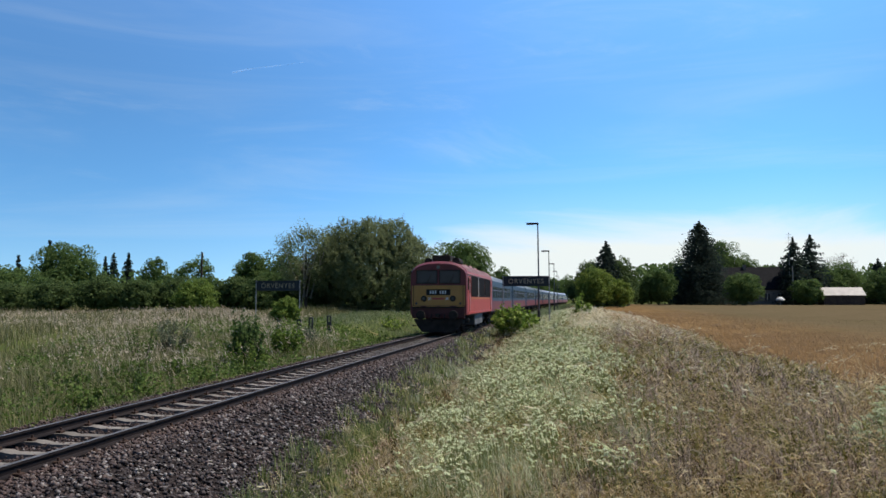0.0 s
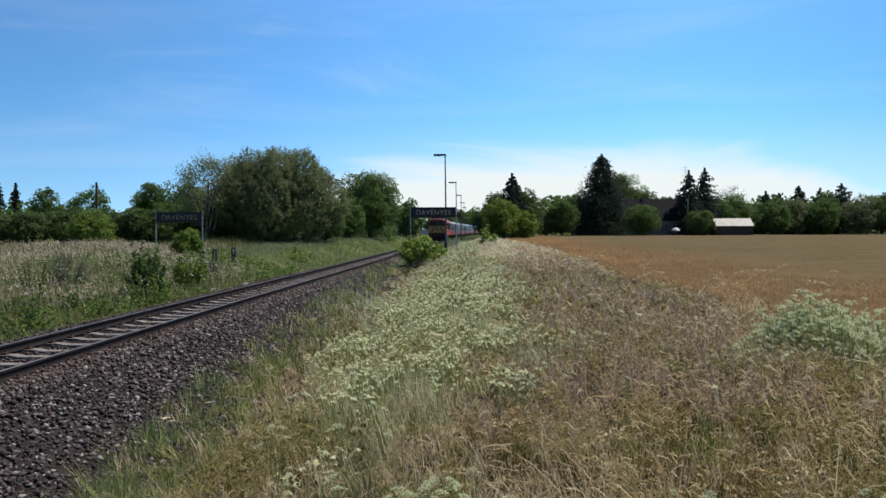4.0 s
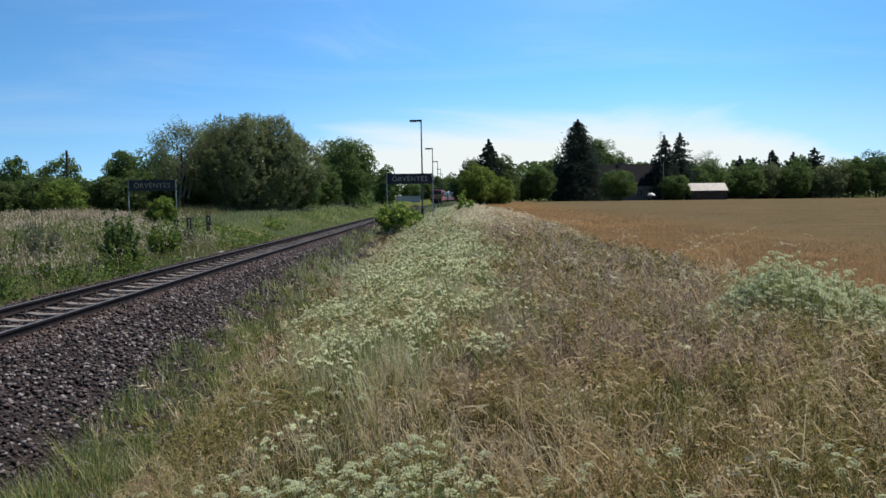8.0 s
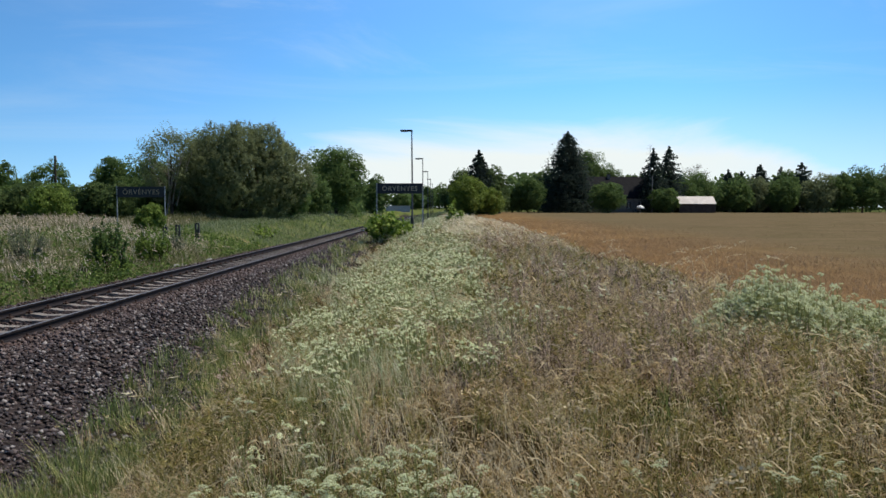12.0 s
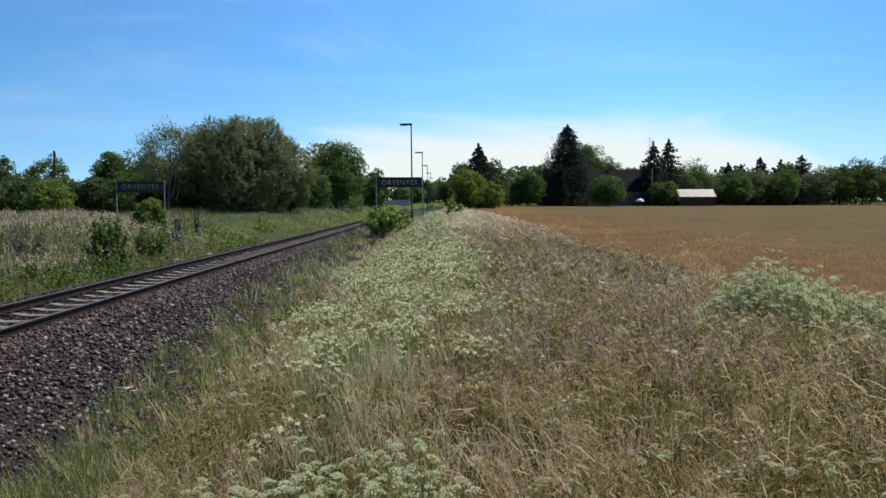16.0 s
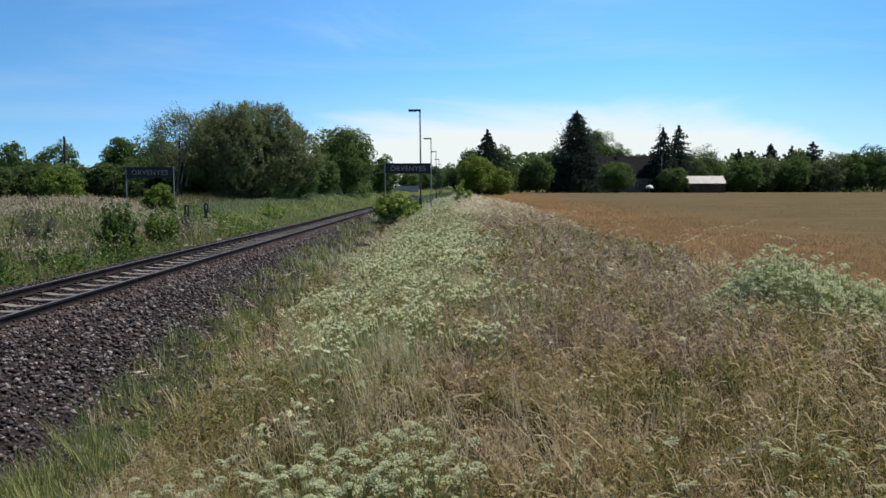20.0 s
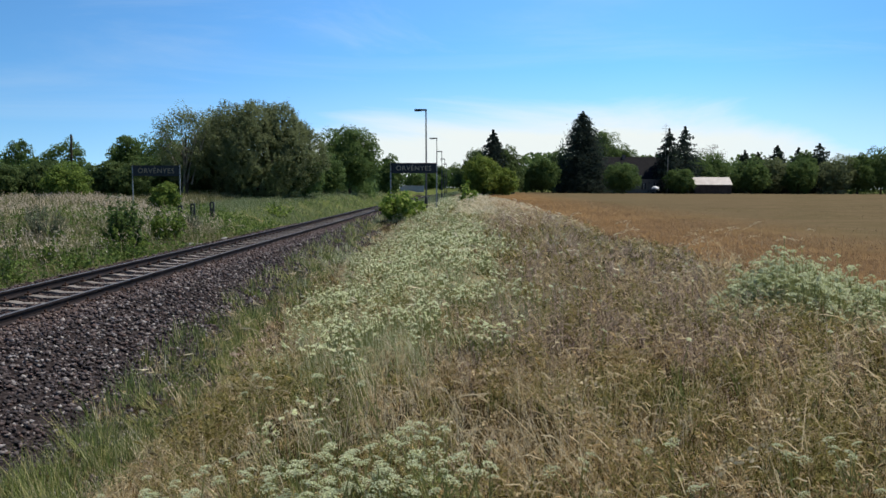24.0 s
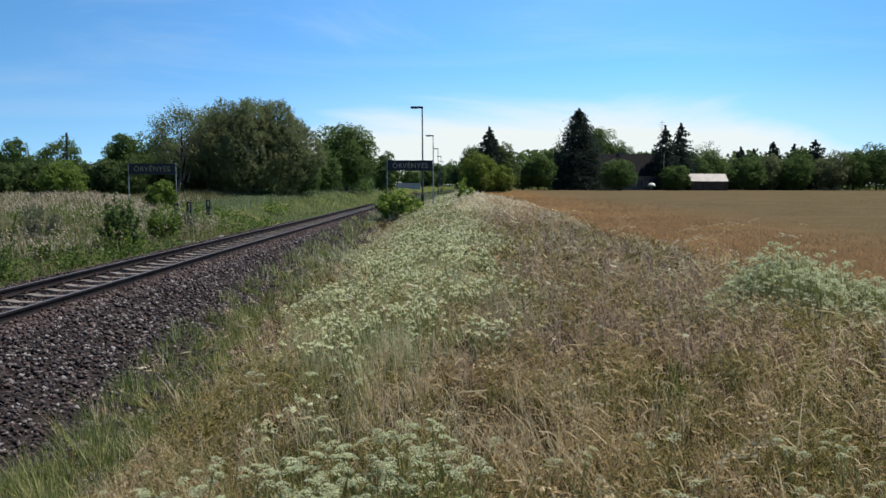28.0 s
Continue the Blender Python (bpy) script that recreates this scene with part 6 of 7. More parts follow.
def place_trees():
    dark, big = "dark green broadleaf tree in the row behind the meadow", "broad olive-green tree with a rounded crown"
    T = broadleaf
    T(-56.1, 72, 9.5, 4.8, 101, M_LEAF, dark, 10, 3000, 0.3, 0.03)
    conifer(-71.3, 95, 2.6, 6.6, 102, "dark pointed conifer above the hedge", 12, 0.3)
    T(-54.1, 80, 8.0, 7.6, 103, M_LEAF, dark, 10, 3200, 0.3, 0.08)
    conifer(-59.8, 85, 2.6, 7.6, 104, "dark pointed conifer above the hedge", 12, 0.3)
    conifer(-62.0, 100, 1.5, 6.8, 105, "slim dark cypress leaning a little", 24, 0.17, 0.6, "cypress_tree")
    conifer(-60.8, 100, 2.0, 7.4, 106, "slim dark cypress behind the hedge", 24, 0.17, 0.6, "cypress_tree")
    conifer(-55.7, 95, 3.0, 7.0, 107, "dark pointed conifer above the hedge", 22, 0.22)
    T(-45.0, 82, 4.0, 6.0, 108, M_LEAF, dark, 7, 1800, 0.28, 0.05, airy=0.3)
    T(-41.6, 85, 5.6, 5.9, 109, M_LEAF, dark, 8, 2200, 0.28, 0.05, airy=0.3)
    T(-32.3, 66, 4.2, 3.4, 110, M_LEAF_MID, "lighter green bush in front of the trees", 7, 1500, 0.22, 0.0, "bush", "bush")
    hedge = "dense dark green hedge bush before the trees"
    for k, (x, y, w, h) in enumerate(((-50.5, 66, 5.5, 3.2), (-46, 66, 5, 3.3), (-42.5, 68, 5, 3.8), (-39, 68, 5, 3.5), (-36, 70, 5, 3.4), (-31, 71, 4.5, 3.6), (-28.4, 70, 4, 3.4), (-62, 70, 7, 4.0), (-67, 76, 8, 5.0))):
        T(x, y, w, h, 120 + k, M_LEAF_DARK, hedge, 8, 1700, 0.26, 0.0, "bush", "bush", group="hedge bushes")
    T(-34.4, 84, 5.2, 6.6, 111, M_LEAF, dark, 8, 2400, 0.28, 0.06)
    T(-29.6, 82, 6.4, 6.9, 112, M_LEAF, dark, 8, 2000, 0.28, 0.02)
    thin = T(-24.6, 73, 6.4, 8.9, 113, M_LEAF_OLIVE, "thin-crowned tree with pale bare branches", 10, 3600, 0.2, 0.1, airy=0.35)
    bare_branches(thin, 2.6, 7.6, 413)
    feathery_tree(-18.7, 76, 12.0, 9.2, 115, M_LEAF_OLIVE, big)
    T(-23.2, 79, 7.8, 9.1, 114, M_LEAF_OLIVE, "grey-green tree with a ragged crown behind the sign", 10, 3600, 0.26, 0.0, airy=0.1)
    T(-14.9, 79, 4.8, 4.4, 116, M_LEAF, "low dark bush under the big tree", 8, 1800, 0.26, 0.0, "bush", "bush")
    T(-14.8, 112, 10.2, 10.0, 117, M_LEAF, "round dark green tree beside the line", 11, 4200, 0.36, 0.03)
    T(-16.0, 98, 5.8, 5.2, 118, M_LEAF, "round dark green tree beside the line", 9, 2400, 0.32, 0.0)
    T(-12.6, 152, 6.8, 7.4, 119, M_LEAF, "round green tree far along the line", 9, 1800, 0.5, 0.0)
    T(-17.5, 180, 9.0, 5.6, 141, M_LEAF, "dark green trees far along the line", 9, 1500, 0.55, 0.0)
    T(-14.0, 270, 9.0, 6.5, 142, M_LEAF, "dark green trees far along the line", 9, 1100, 0.7, 0.0)
    T(-8.5, 430, 15.0, 10.5, 143, M_LEAF, "dark green trees far along the line", 9, 1100, 1.1, 0.0)
    T(-11.0, 320, 12.0, 7.6, 202, M_LEAF, "dark green trees far along the line", 9, 1300, 0.8, 0.0)
    T(-6.2, 330, 9.0, 10.5, 203, M_LEAF, "dark green trees far along the line", 9, 1100, 0.8, 0.0)
    T(-1.0, 400, 15.0, 13.0, 204, M_LEAF, "dark green trees far along the line", 9, 1100, 1.0, 0.0)
    # across the platform and round the farm
    T(2.9, 205, 7.4, 7.8, 144, M_LEAF_DARK, "dark green trees beyond the platform", 9, 1500, 0.6, 0.0)
    T(5.0, 150, 8.4, 7.7, 145, M_LEAF_LIGHT, "light green spreading tree at the end of the platform", 11, 4200, 0.36, 0.0)
    T(8.9, 151, 6.0, 5.6, 245, M_LEAF_LIGHT, "lower light green tree at the end of the platform", 9, 2400, 0.36, 0.0)
    conifer(7.8, 168, 9.0, 13.2, 146, "dark conifer behind the light green tree", 26, 0.4, 0.8, rich=1.5)
    T(10.6, 170, 9.0, 10.2, 147, M_LEAF_DARK, "dark green tree behind the platform", 9, 2400, 0.5, 0.0)
    T(4.4, 172, 7.4, 10.0, 201, M_LEAF_DARK, "dark green tree behind the platform", 9, 1900, 0.5, 0.0)
    T(15.6, 178, 6.0, 6.0, 148, M_LEAF, "low dark tree at the edge of the field", 8, 1500, 0.5, 0.0)
    T(19.2, 178, 8.2, 8.2, 149, M_LEAF, "green tree with a ragged top by the field", 8, 2200, 0.5, 0.0, airy=0.2)
    T(25.0, 192, 6.5, 10.5, 150, M_LEAF, "tall dark tree beside the spruce", 9, 1900, 0.55, 0.0)
    conifer(28.9, 184, 14.2, 18.6, 151, "very dark tall broad spruce at the field's far edge", 44, 0.25, 0.66, rich=4.5)
    T(36.6, 207, 12.5, 16.6, 152, M_LEAF, "tall green tree behind the farmhouse", 12, 6500, 0.45, 0.05)
    T(42.8, 208, 9.0, 12.6, 252, M_LEAF, "tall green tree behind the farmhouse", 10, 3600, 0.45, 0.05)
    T(35.8, 172, 8.6, 6.9, 153, M_LEAF, "round green fruit tree in front of the farmhouse", 10, 2600, 0.42, 0.02)
    conifer(49.4, 187, 10.0, 14.6, 154, "dark open-branched spruce by the farmhouse", 19, 0.36, 0.8, rich=1.8)
    conifer(54.1, 191, 10.0, 15.6, 155, "dark open-branched spruce by the farmhouse", 19, 0.36, 0.8, rich=1.8)
    T(50.2, 180, 7.2, 6.0, 156, M_LEAF, "dark hedge bush beside the shed", 9, 2000, 0.45, 0.0, "bush", "bush")
    T(67.9, 216, 9.6, 12.6, 157, M_TWIG, "almost bare pale tree behind the shed", 9, 700, 0.35, 0.3, airy=0.5)
    T(64.0, 202, 13.0, 10.2, 158, M_LEAF, "green trees behind the shed", 11, 2600, 0.5, 0.0)
    for k, (x, y, w, h) in enumerate(((73.3, 205, 3.6, 11.0), (76.6, 205, 3.6, 10.6), (79.5, 200, 5.2, 12.2), (86.8, 205, 3.6, 11.6), (89.9, 200, 5.8, 12.6))):
        conifer(x, y, w * 2.0, h * 0.97, 160 + k, "dark pointed conifer in the wood beyond the field", 17, 0.4, 0.85, rich=1.6)
    wood = "dark green tree in the wood beyond the field"
    for k, (x, y, w, h) in enumerate(((69.3, 189, 10, 7.2), (75.5, 192, 8, 7.4), (80.5, 189, 9, 7.2), (84.5, 196, 7, 9.4), (89, 189, 10, 7.8), (94.5, 190, 9, 8.8), (100.5, 191, 11, 10.0), (108.9, 191, 12, 11.0), (117, 192, 12, 10.5), (59, 196, 9, 7.5), (126, 194, 12, 11))):
        T(x, y, w, h * 1.16, 170 + k, (M_LEAF, M_LEAF_OLIVE, M_LEAF)[k % 3], wood, 9, 2000, 0.5, 0.0, group="trees of the far wood")
    # shrubs
    leafy_shrub(-3.55, 49.5, 3.5, 1.66, 190, M_LEAF_VINE, "bright green large-leaved shrub beside the track", 46, 0.15, 72)
    leafy_shrub(-11.9, 28.5, 1.35, 2.25, 191, M_LEAF, "dense dark green sapling shrub in the meadow", 46, 0.07, 100)
    leafy_shrub(-12.3, 34, 1.5, 1.45, 192, M_LEAF_MID, "small green shrub in the meadow", 50, 0.062, 100)
    leafy_shrub(-12.9, 38.5, 1.2, 1.15, 195, M_SAGE, "small grey-green shrub in the meadow", 30, 0.05, 80)
    T(-17.9, 49, 2.1, 1.95, 193, M_LEAF_MID, "yellow-green round shrub under the sign", 6, 1500, 0.15, 0.0, "shrub", "shrub")
    leafy_shrub(0.66, 42, 0.9, 1.6, 194, M_LEAF_VINE, "small green sapling on the bank", 18, 0.10, 40)
    leafy_shrub(-11.75, 28.0, 2.0, 1.25, 214, M_LEAF_MID, "green low growth at the foot of a sapling", 34, 0.06, 80)
    leafy_shrub(-12.4, 56, 2.2, 0.9, 196, M_LEAF_VINE, "low bright green weeds on the far bank", 20, 0.09, 30)
    leafy_shrub(-16.7, 29.5, 1.5, 1.75, 197, M_WEED, "thin dark shrub in the meadow grass", 18, 0.045, 60)
    leafy_shrub(-17.2, 33.0, 1.9, 1.7, 210, M_SAGE, "pale grey-leaved shrub in the meadow", 44, 0.04, 110)
    for k, (x, y, w, h) in enumerate(((-11.2, 19.5, 1.5, 0.6), (-12.4, 21.5, 1.7, 0.75), (-11.5, 23.5, 1.4, 0.65), (-12.9, 24.5, 1.6, 0.8), (-13.6, 20.0, 1.5, 0.7), (-11.3, 26.6, 1.2, 0.6), (-14.6, 25.5, 1.5, 0.75), (-10.9, 17.2, 1.2, 0.5))):
        leafy_shrub(x, y, w, h, 220 + k, M_WEED, "low spreading dark green weed in the meadow grass", 24, 0.05, 60)
    T(-24.6, 77, 6.2, 5.0, 198, M_LEAF, hedge, 9, 2200, 0.24, 0.0, "bush", "bush")
    T(-28.0, 76, 5.4, 4.4, 199, M_LEAF, hedge, 9, 2000, 0.24, 0.0, "bush", "bush")


def house_roof(bm, x0, x1, y0, y1, z0, z1, over=0.35):
    """A gabled roof with its ridge along x."""
    ym = (y0 + y1) / 2
    pts = [(y0 - over, z0), (y0 - over + 0.08, z0 - 0.12), (ym, z1 - 0.16), (y1 + over - 0.08, z0 - 0.12), (y1 + over, z0), (ym, z1)]
    a = [bm.verts.new((x0 - over, y, z)) for y, z in pts]
    b = [bm.verts.new((x1 + over, y, z)) for y, z in pts]
    for i in range(6):
        bm.faces.new((a[i], a[(i + 1) % 6], b[(i + 1) % 6], b[i]))
    for r in (a, b):
        bm.faces.new((r[0], r[1], r[2], r[5]))
        bm.faces.new((r[2], r[3], r[4], r[5]))
    bmesh.ops.recalc_face_normals(bm, faces=bm.faces[:])
    return bm


# grey plaster lowered in tone, with the trees' shade in its colour
M_PLASTER = surface("shade_darkened_plaster", (0.14, 0.135, 0.125), (0.22, 0.21, 0.195), 1.5, 0.9)
M_TILE = surface("dark_roof_tiles", (0.007, 0.0075, 0.010), (0.014, 0.014, 0.018), 1.5, 0.85, 0, 8, 0.5, 0.05)
M_SHEET = surface("pale_sheet_roof", (0.36, 0.33, 0.30), (0.50, 0.46, 0.43), 1.0, 0.6, 0.1, 12, 0.3, 0.02)
M_PLANK = surface("dark_shed_boards", (0.05, 0.04, 0.035), (0.10, 0.08, 0.065), 2, 0.9)
M_DISH = surface("white_dish", (0.7, 0.7, 0.68), (0.82, 0.82, 0.8), 2, 0.5)


def build_farm():
    house = tagged(new("farmhouse"), "dark-roofed farmhouse half hidden by trees at the field's edge", "house")
    g = float(ground_z(41.5, 190))
    house.location = (41.5, 190, g)
    part("wall", box(bmesh.new(), -6.9, 7.4, -4.0, 4.0, -0.3, 3.4), M_PLASTER, house)
    part("roof", house_roof(bmesh.new(), -6.9, 7.4, -4.0, 4.0, 3.4, 8.5), M_TILE, house, "steep dark tiled roof")
    for s in (-6.9, 7.4):
        bm = bmesh.new()
        v = [bm.verts.new((s + d, y, z)) for d in (-0.12, 0.12) for y, z in ((-3.9, 3.35), (3.9, 3.35), (0, 8.0))]
        bm.faces.new(v[:3]), bm.faces.new(v[3:][::-1])
        for i in range(3):
            bm.faces.new((v[i], v[(i + 1) % 3], v[3 + (i + 1) % 3], v[3 + i]))
        bmesh.ops.recalc_face_normals(bm, faces=bm.faces[:])
        part("gable", bm, M_PLASTER, house)
    for x in (-4.6, -1.4, 2.0, 4.8):
        w = part("window", box(bmesh.new(), x - 0.55, x + 0.55, -4.03, -3.9, 1.0, 2.4, 0.02), M_GLASS, house)
        part("window_frame", box(bmesh.new(), x - 0.04, x + 0.04, -4.06, -4.02, 1.0, 2.4, 0.005), M_WHITE, w)
        part("sill", box(bmesh.new(), x - 0.65, x + 0.65, -4.12, -3.98, 0.9, 1.0, 0.01), M_PLASTER, w)
    part("chimney", box(bmesh.new(), -2.3, -1.6, -0.5, 0.2, 7.0, 9.0, 0.03), M_PLASTER, house)
    mast = tagged(new("aerial_mast"), "thin aerial mast with cross bars beside the farmhouse", "aerial")
    mast.location = (48.3, 186, float(ground_z(48.3, 186)))
    part("pole", tube(bmesh.new(), (0, 0, -0.2), (0, 0, 15.9), 0.07, 0.04, 8), M_GALV, mast)
    for zz, w in ((15.5, 0.6), (14.9, 0.9), (14.3, 0.5), (13.6, 0.9)):
        part("cross_bar", tube(bmesh.new(), (-w, 0, zz), (w, 0, zz), 0.03, 0.03, 6), M_GALV, mast)
    pole = tagged(new("utility_pole"), "pale slim pole at the corner of the farmhouse", "pole")
    pole.location = (48.0, 182.5, float(ground_z(48.0, 182.5)))
    part("shaft", tube(bmesh.new(), (0, 0, -0.3), (0, 0, 8.4), 0.13, 0.10, 10), M_CONCRETE, pole)
    shed = tagged(new("shed"), "low dark shed with a pale sunlit sheet roof", "shed")
    shed.location = (57.5, 182, float(ground_z(57.5, 182)))
    part("wall", box(bmesh.new(), -4.0, 4.0, -2.2, 2.2, -0.3, 2.2), M_PLANK, shed)
    part("roof", house_roof(bmesh.new(), -4.0, 4.0, -2.2, 2.2, 2.05, 3.75, 0.25), M_SHEET, shed, "pale sheet roof in full sun")
    for k in range(12):
        x = -3.8 + k * 0.69
        part("board", box(bmesh.new(), x - 0.3, x + 0.3, -2.24, -2.2, -0.2, 2.0, 0.005), M_PLANK, shed)
    tent = tagged(new("garden_umbrella"), "small white domed shade by the farmhouse hedge", "umbrella")
    tent.location = (44.2, 178, float(ground_z(44.2, 178)))
    bm = bmesh.new()
    bmesh.ops.create_uvsphere(bm, u_segments=16, v_segments=8, radius=1.0, matrix=Matrix.Translation((0, 0, 1.0)) @ Matrix.Diagonal((0.9, 0.9, 0.7, 1)))
    bmesh.ops.delete(bm, geom=[v for v in bm.verts if v.co.z < 0.95], context="VERTS")
    bmesh.ops.solidify(bm, geom=bm.faces[:], thickness=0.03)
    part("cover", bm, M_DISH, tent)
    part("post", tube(bmesh.new(), (0, 0, -0.1), (0, 0, 1.7), 0.04, 0.03, 8), M_GALV, tent)
    wall = tagged(new("low_wall"), "long low pale-painted wall far beside the line", "wall")
    wall.location = (-11.9, 222, float(ground_z(-11.9, 222)))
    part("panel", box(bmesh.new(), -3.6, 3.2, -0.1, 0.1, -0.3, 1.45, 0.02), M_PALEWALL, wall)
    part("coping", box(bmesh.new(), -3.7, 3.3, -0.16, 0.16, 1.45, 1.53, 0.02), M_CONCRETE, wall)


def build_line_side():
    station_sign(-18.76, 50, 2.98, 2.56, 3.2, "dark station name board on two slim legs across the track", M_LETTER)
    station_sign(-2.72, 52, 2.98, 2.84, 3.48, "dark station name board on two legs above the shrub", M_LETTER_BRIGHT)
    for k in range(5):
        platform_lamp(-1.98, 54 + 31 * k)
    # short dark marker stubs with a hole near the head
    for x, y, h in ((-13.75, 45, 1.0), (-14.68, 44.5, 0.8), (-15.38, 44.5, 0.68)):
        stub = tagged(new("marker_stub"), "short dark post with an open slot near its head", "post", "stubs beside the track")
        stub.location = (x, y, float(ground_z(x, y)))
        bm = box(bmesh.new(), -0.13, 0.13, -0.06, 0.06, -0.2, h - 0.36, 0.012)
        for x0, x1 in ((-0.13, -0.05), (0.05, 0.13)):
            box(bm, x0, x1, -0.06, 0.06, h - 0.36, h - 0.08, 0.01)
        part("shaft", bm, M_DARKSTEEL, stub)
        part("head", extrude_profile(bmesh.new(), [(-0.13, h - 0.08), (0.13, h - 0.08), (0.09, h), (-0.09, h)], -0.06, 0.06), M_DARKSTEEL, stub)
    bol = tagged(new("bollard"), "short dark round bollard by the station sign", "bollard")
    bol.location = (-3.98, 52.5, float(ground_z(-3.98, 52.5)))
    part("shaft", tube(bmesh.new(), (0, 0, -0.2), (0, 0, 1.1), 0.1, 0.09, 12), M_DARKSTEEL, bol)
    part("cap", tube(bmesh.new(), (0, 0, 1.1), (0, 0, 1.15), 0.1, 0.05, 12), M_DARKSTEEL, bol)
    pole = tagged(new("utility_pole"), "dark wooden utility pole above the trees", "pole")
    pole.location = (-38.5, 80, float(ground_z(-38.5, 80)))
    part("shaft", tube(bmesh.new(), (0, 0, -0.3), (0, 0, 6.15), 0.12, 0.10, 10), M_WOODPOLE, pole)
    part("insulator", tube(bmesh.new(), (0.15, 0, 5.75), (0.15, 0, 6.0), 0.05, 0.04, 8), M_DISH, pole)
    # pale rocks dumped beyond the rails
    rng = np.random.default_rng(91)
    for k in range(5):
        bm = bmesh.new()
        bmesh.ops.create_icosphere(bm, subdivisions=2, radius=0.22)
        for v in bm.verts:
            v.co *= 1 + 0.35 * noise.noise(v.co * 4 + Vector((k * 7, 0, 0)))
            v.co.z *= 0.7
        x, y = -9.75 - 0.28 * k + rng.normal(0, 0.1), 33.2 + rng.normal(0, 0.5)
        rock = tagged(part("rock", bm, M_CONCRETE), "pale grey rock beside the far rail", "rock", "rocks beside the rail")
        rock.location = (x, y, float(ground_z(x, y)) + 0.06)


M_INSECT = surface("dark_insect_body", (0.015, 0.012, 0.01), (0.04, 0.03, 0.02), 30, 0.6)


def build_insect():
    fly = tagged(new("flying_insect"), "small dark insect flying past against the sky", "insect")
    bm = bmesh.new()
    bmesh.ops.create_uvsphere(bm, u_segments=10, v_segments=6, radius=1, matrix=Matrix.Diagonal((0.010, 0.0045, 0.0045, 1)))
    part("body", bm, M_INSECT, fly)
    for s in (-1, 1):
        bm = bmesh.new()
        bmesh.ops.create_uvsphere(bm, u_segments=8, v_segments=4, radius=1, matrix=Matrix.Translation((0.001, s * 0.009, 0.004)) @ Matrix.Diagonal((0.004, 0.009, 0.0006, 1)))
        part("wing", bm, M_INSECT, fly)
    return fly


def build_vapour_trail():
    """A short thin vapour trail, very high and far."""
    m, n, l, b = material("vapour", 1.0)
    b.inputs["Base Color"].default_value = (0.9, 0.93, 0.96, 1)
    tr = n.new("ShaderNodeBsdfTransparent")
    ice = n.new("ShaderNodeBsdfTranslucent")
    ice.inputs["Color"].default_value = (0.95, 0.97, 1.0, 1)
    both = n.new("ShaderNodeAddShader")
    l.new(b.outputs[0], both.inputs[0])
    l.new(ice.outputs[0], both.inputs[1])
    mx = n.new("ShaderNodeMixShader")
    r = n.new("ShaderNodeMapRange")
    l.new(noise_tex(n, l, 0.03, 4, stretch=(1, 1, 4)), r.inputs[0])
    r.inputs[1].default_value, r.inputs[2].default_value, r.inputs[3].default_value, r.inputs[4].default_value = 0.38, 0.66, 0.01, 0.06
    l.new(r.outputs[0], mx.inputs[0])
    l.new(tr.outputs[0], mx.inputs[1])
    l.new(both.outputs[0], mx.inputs[2])
    l.new(mx.outputs[0], n["Material Output"].inputs["Surface"])
    bm = bmesh.new()
    limb(bm, [Vector((-1083, 2450, 747)), Vector((-1040, 2450, 753)), Vector((-1000, 2450, 758)), Vector((-930, 2450, 763)), Vector((-840, 2450, 770))], 3.4, 1.0, 8)
    for v in bm.verts:
        v.co.z += 0.6 * noise.noise(v.co * 0.05)
    tagged(part("vapour_trail", bm, m), "short white vapour trail high in the blue sky", "vapour trail")


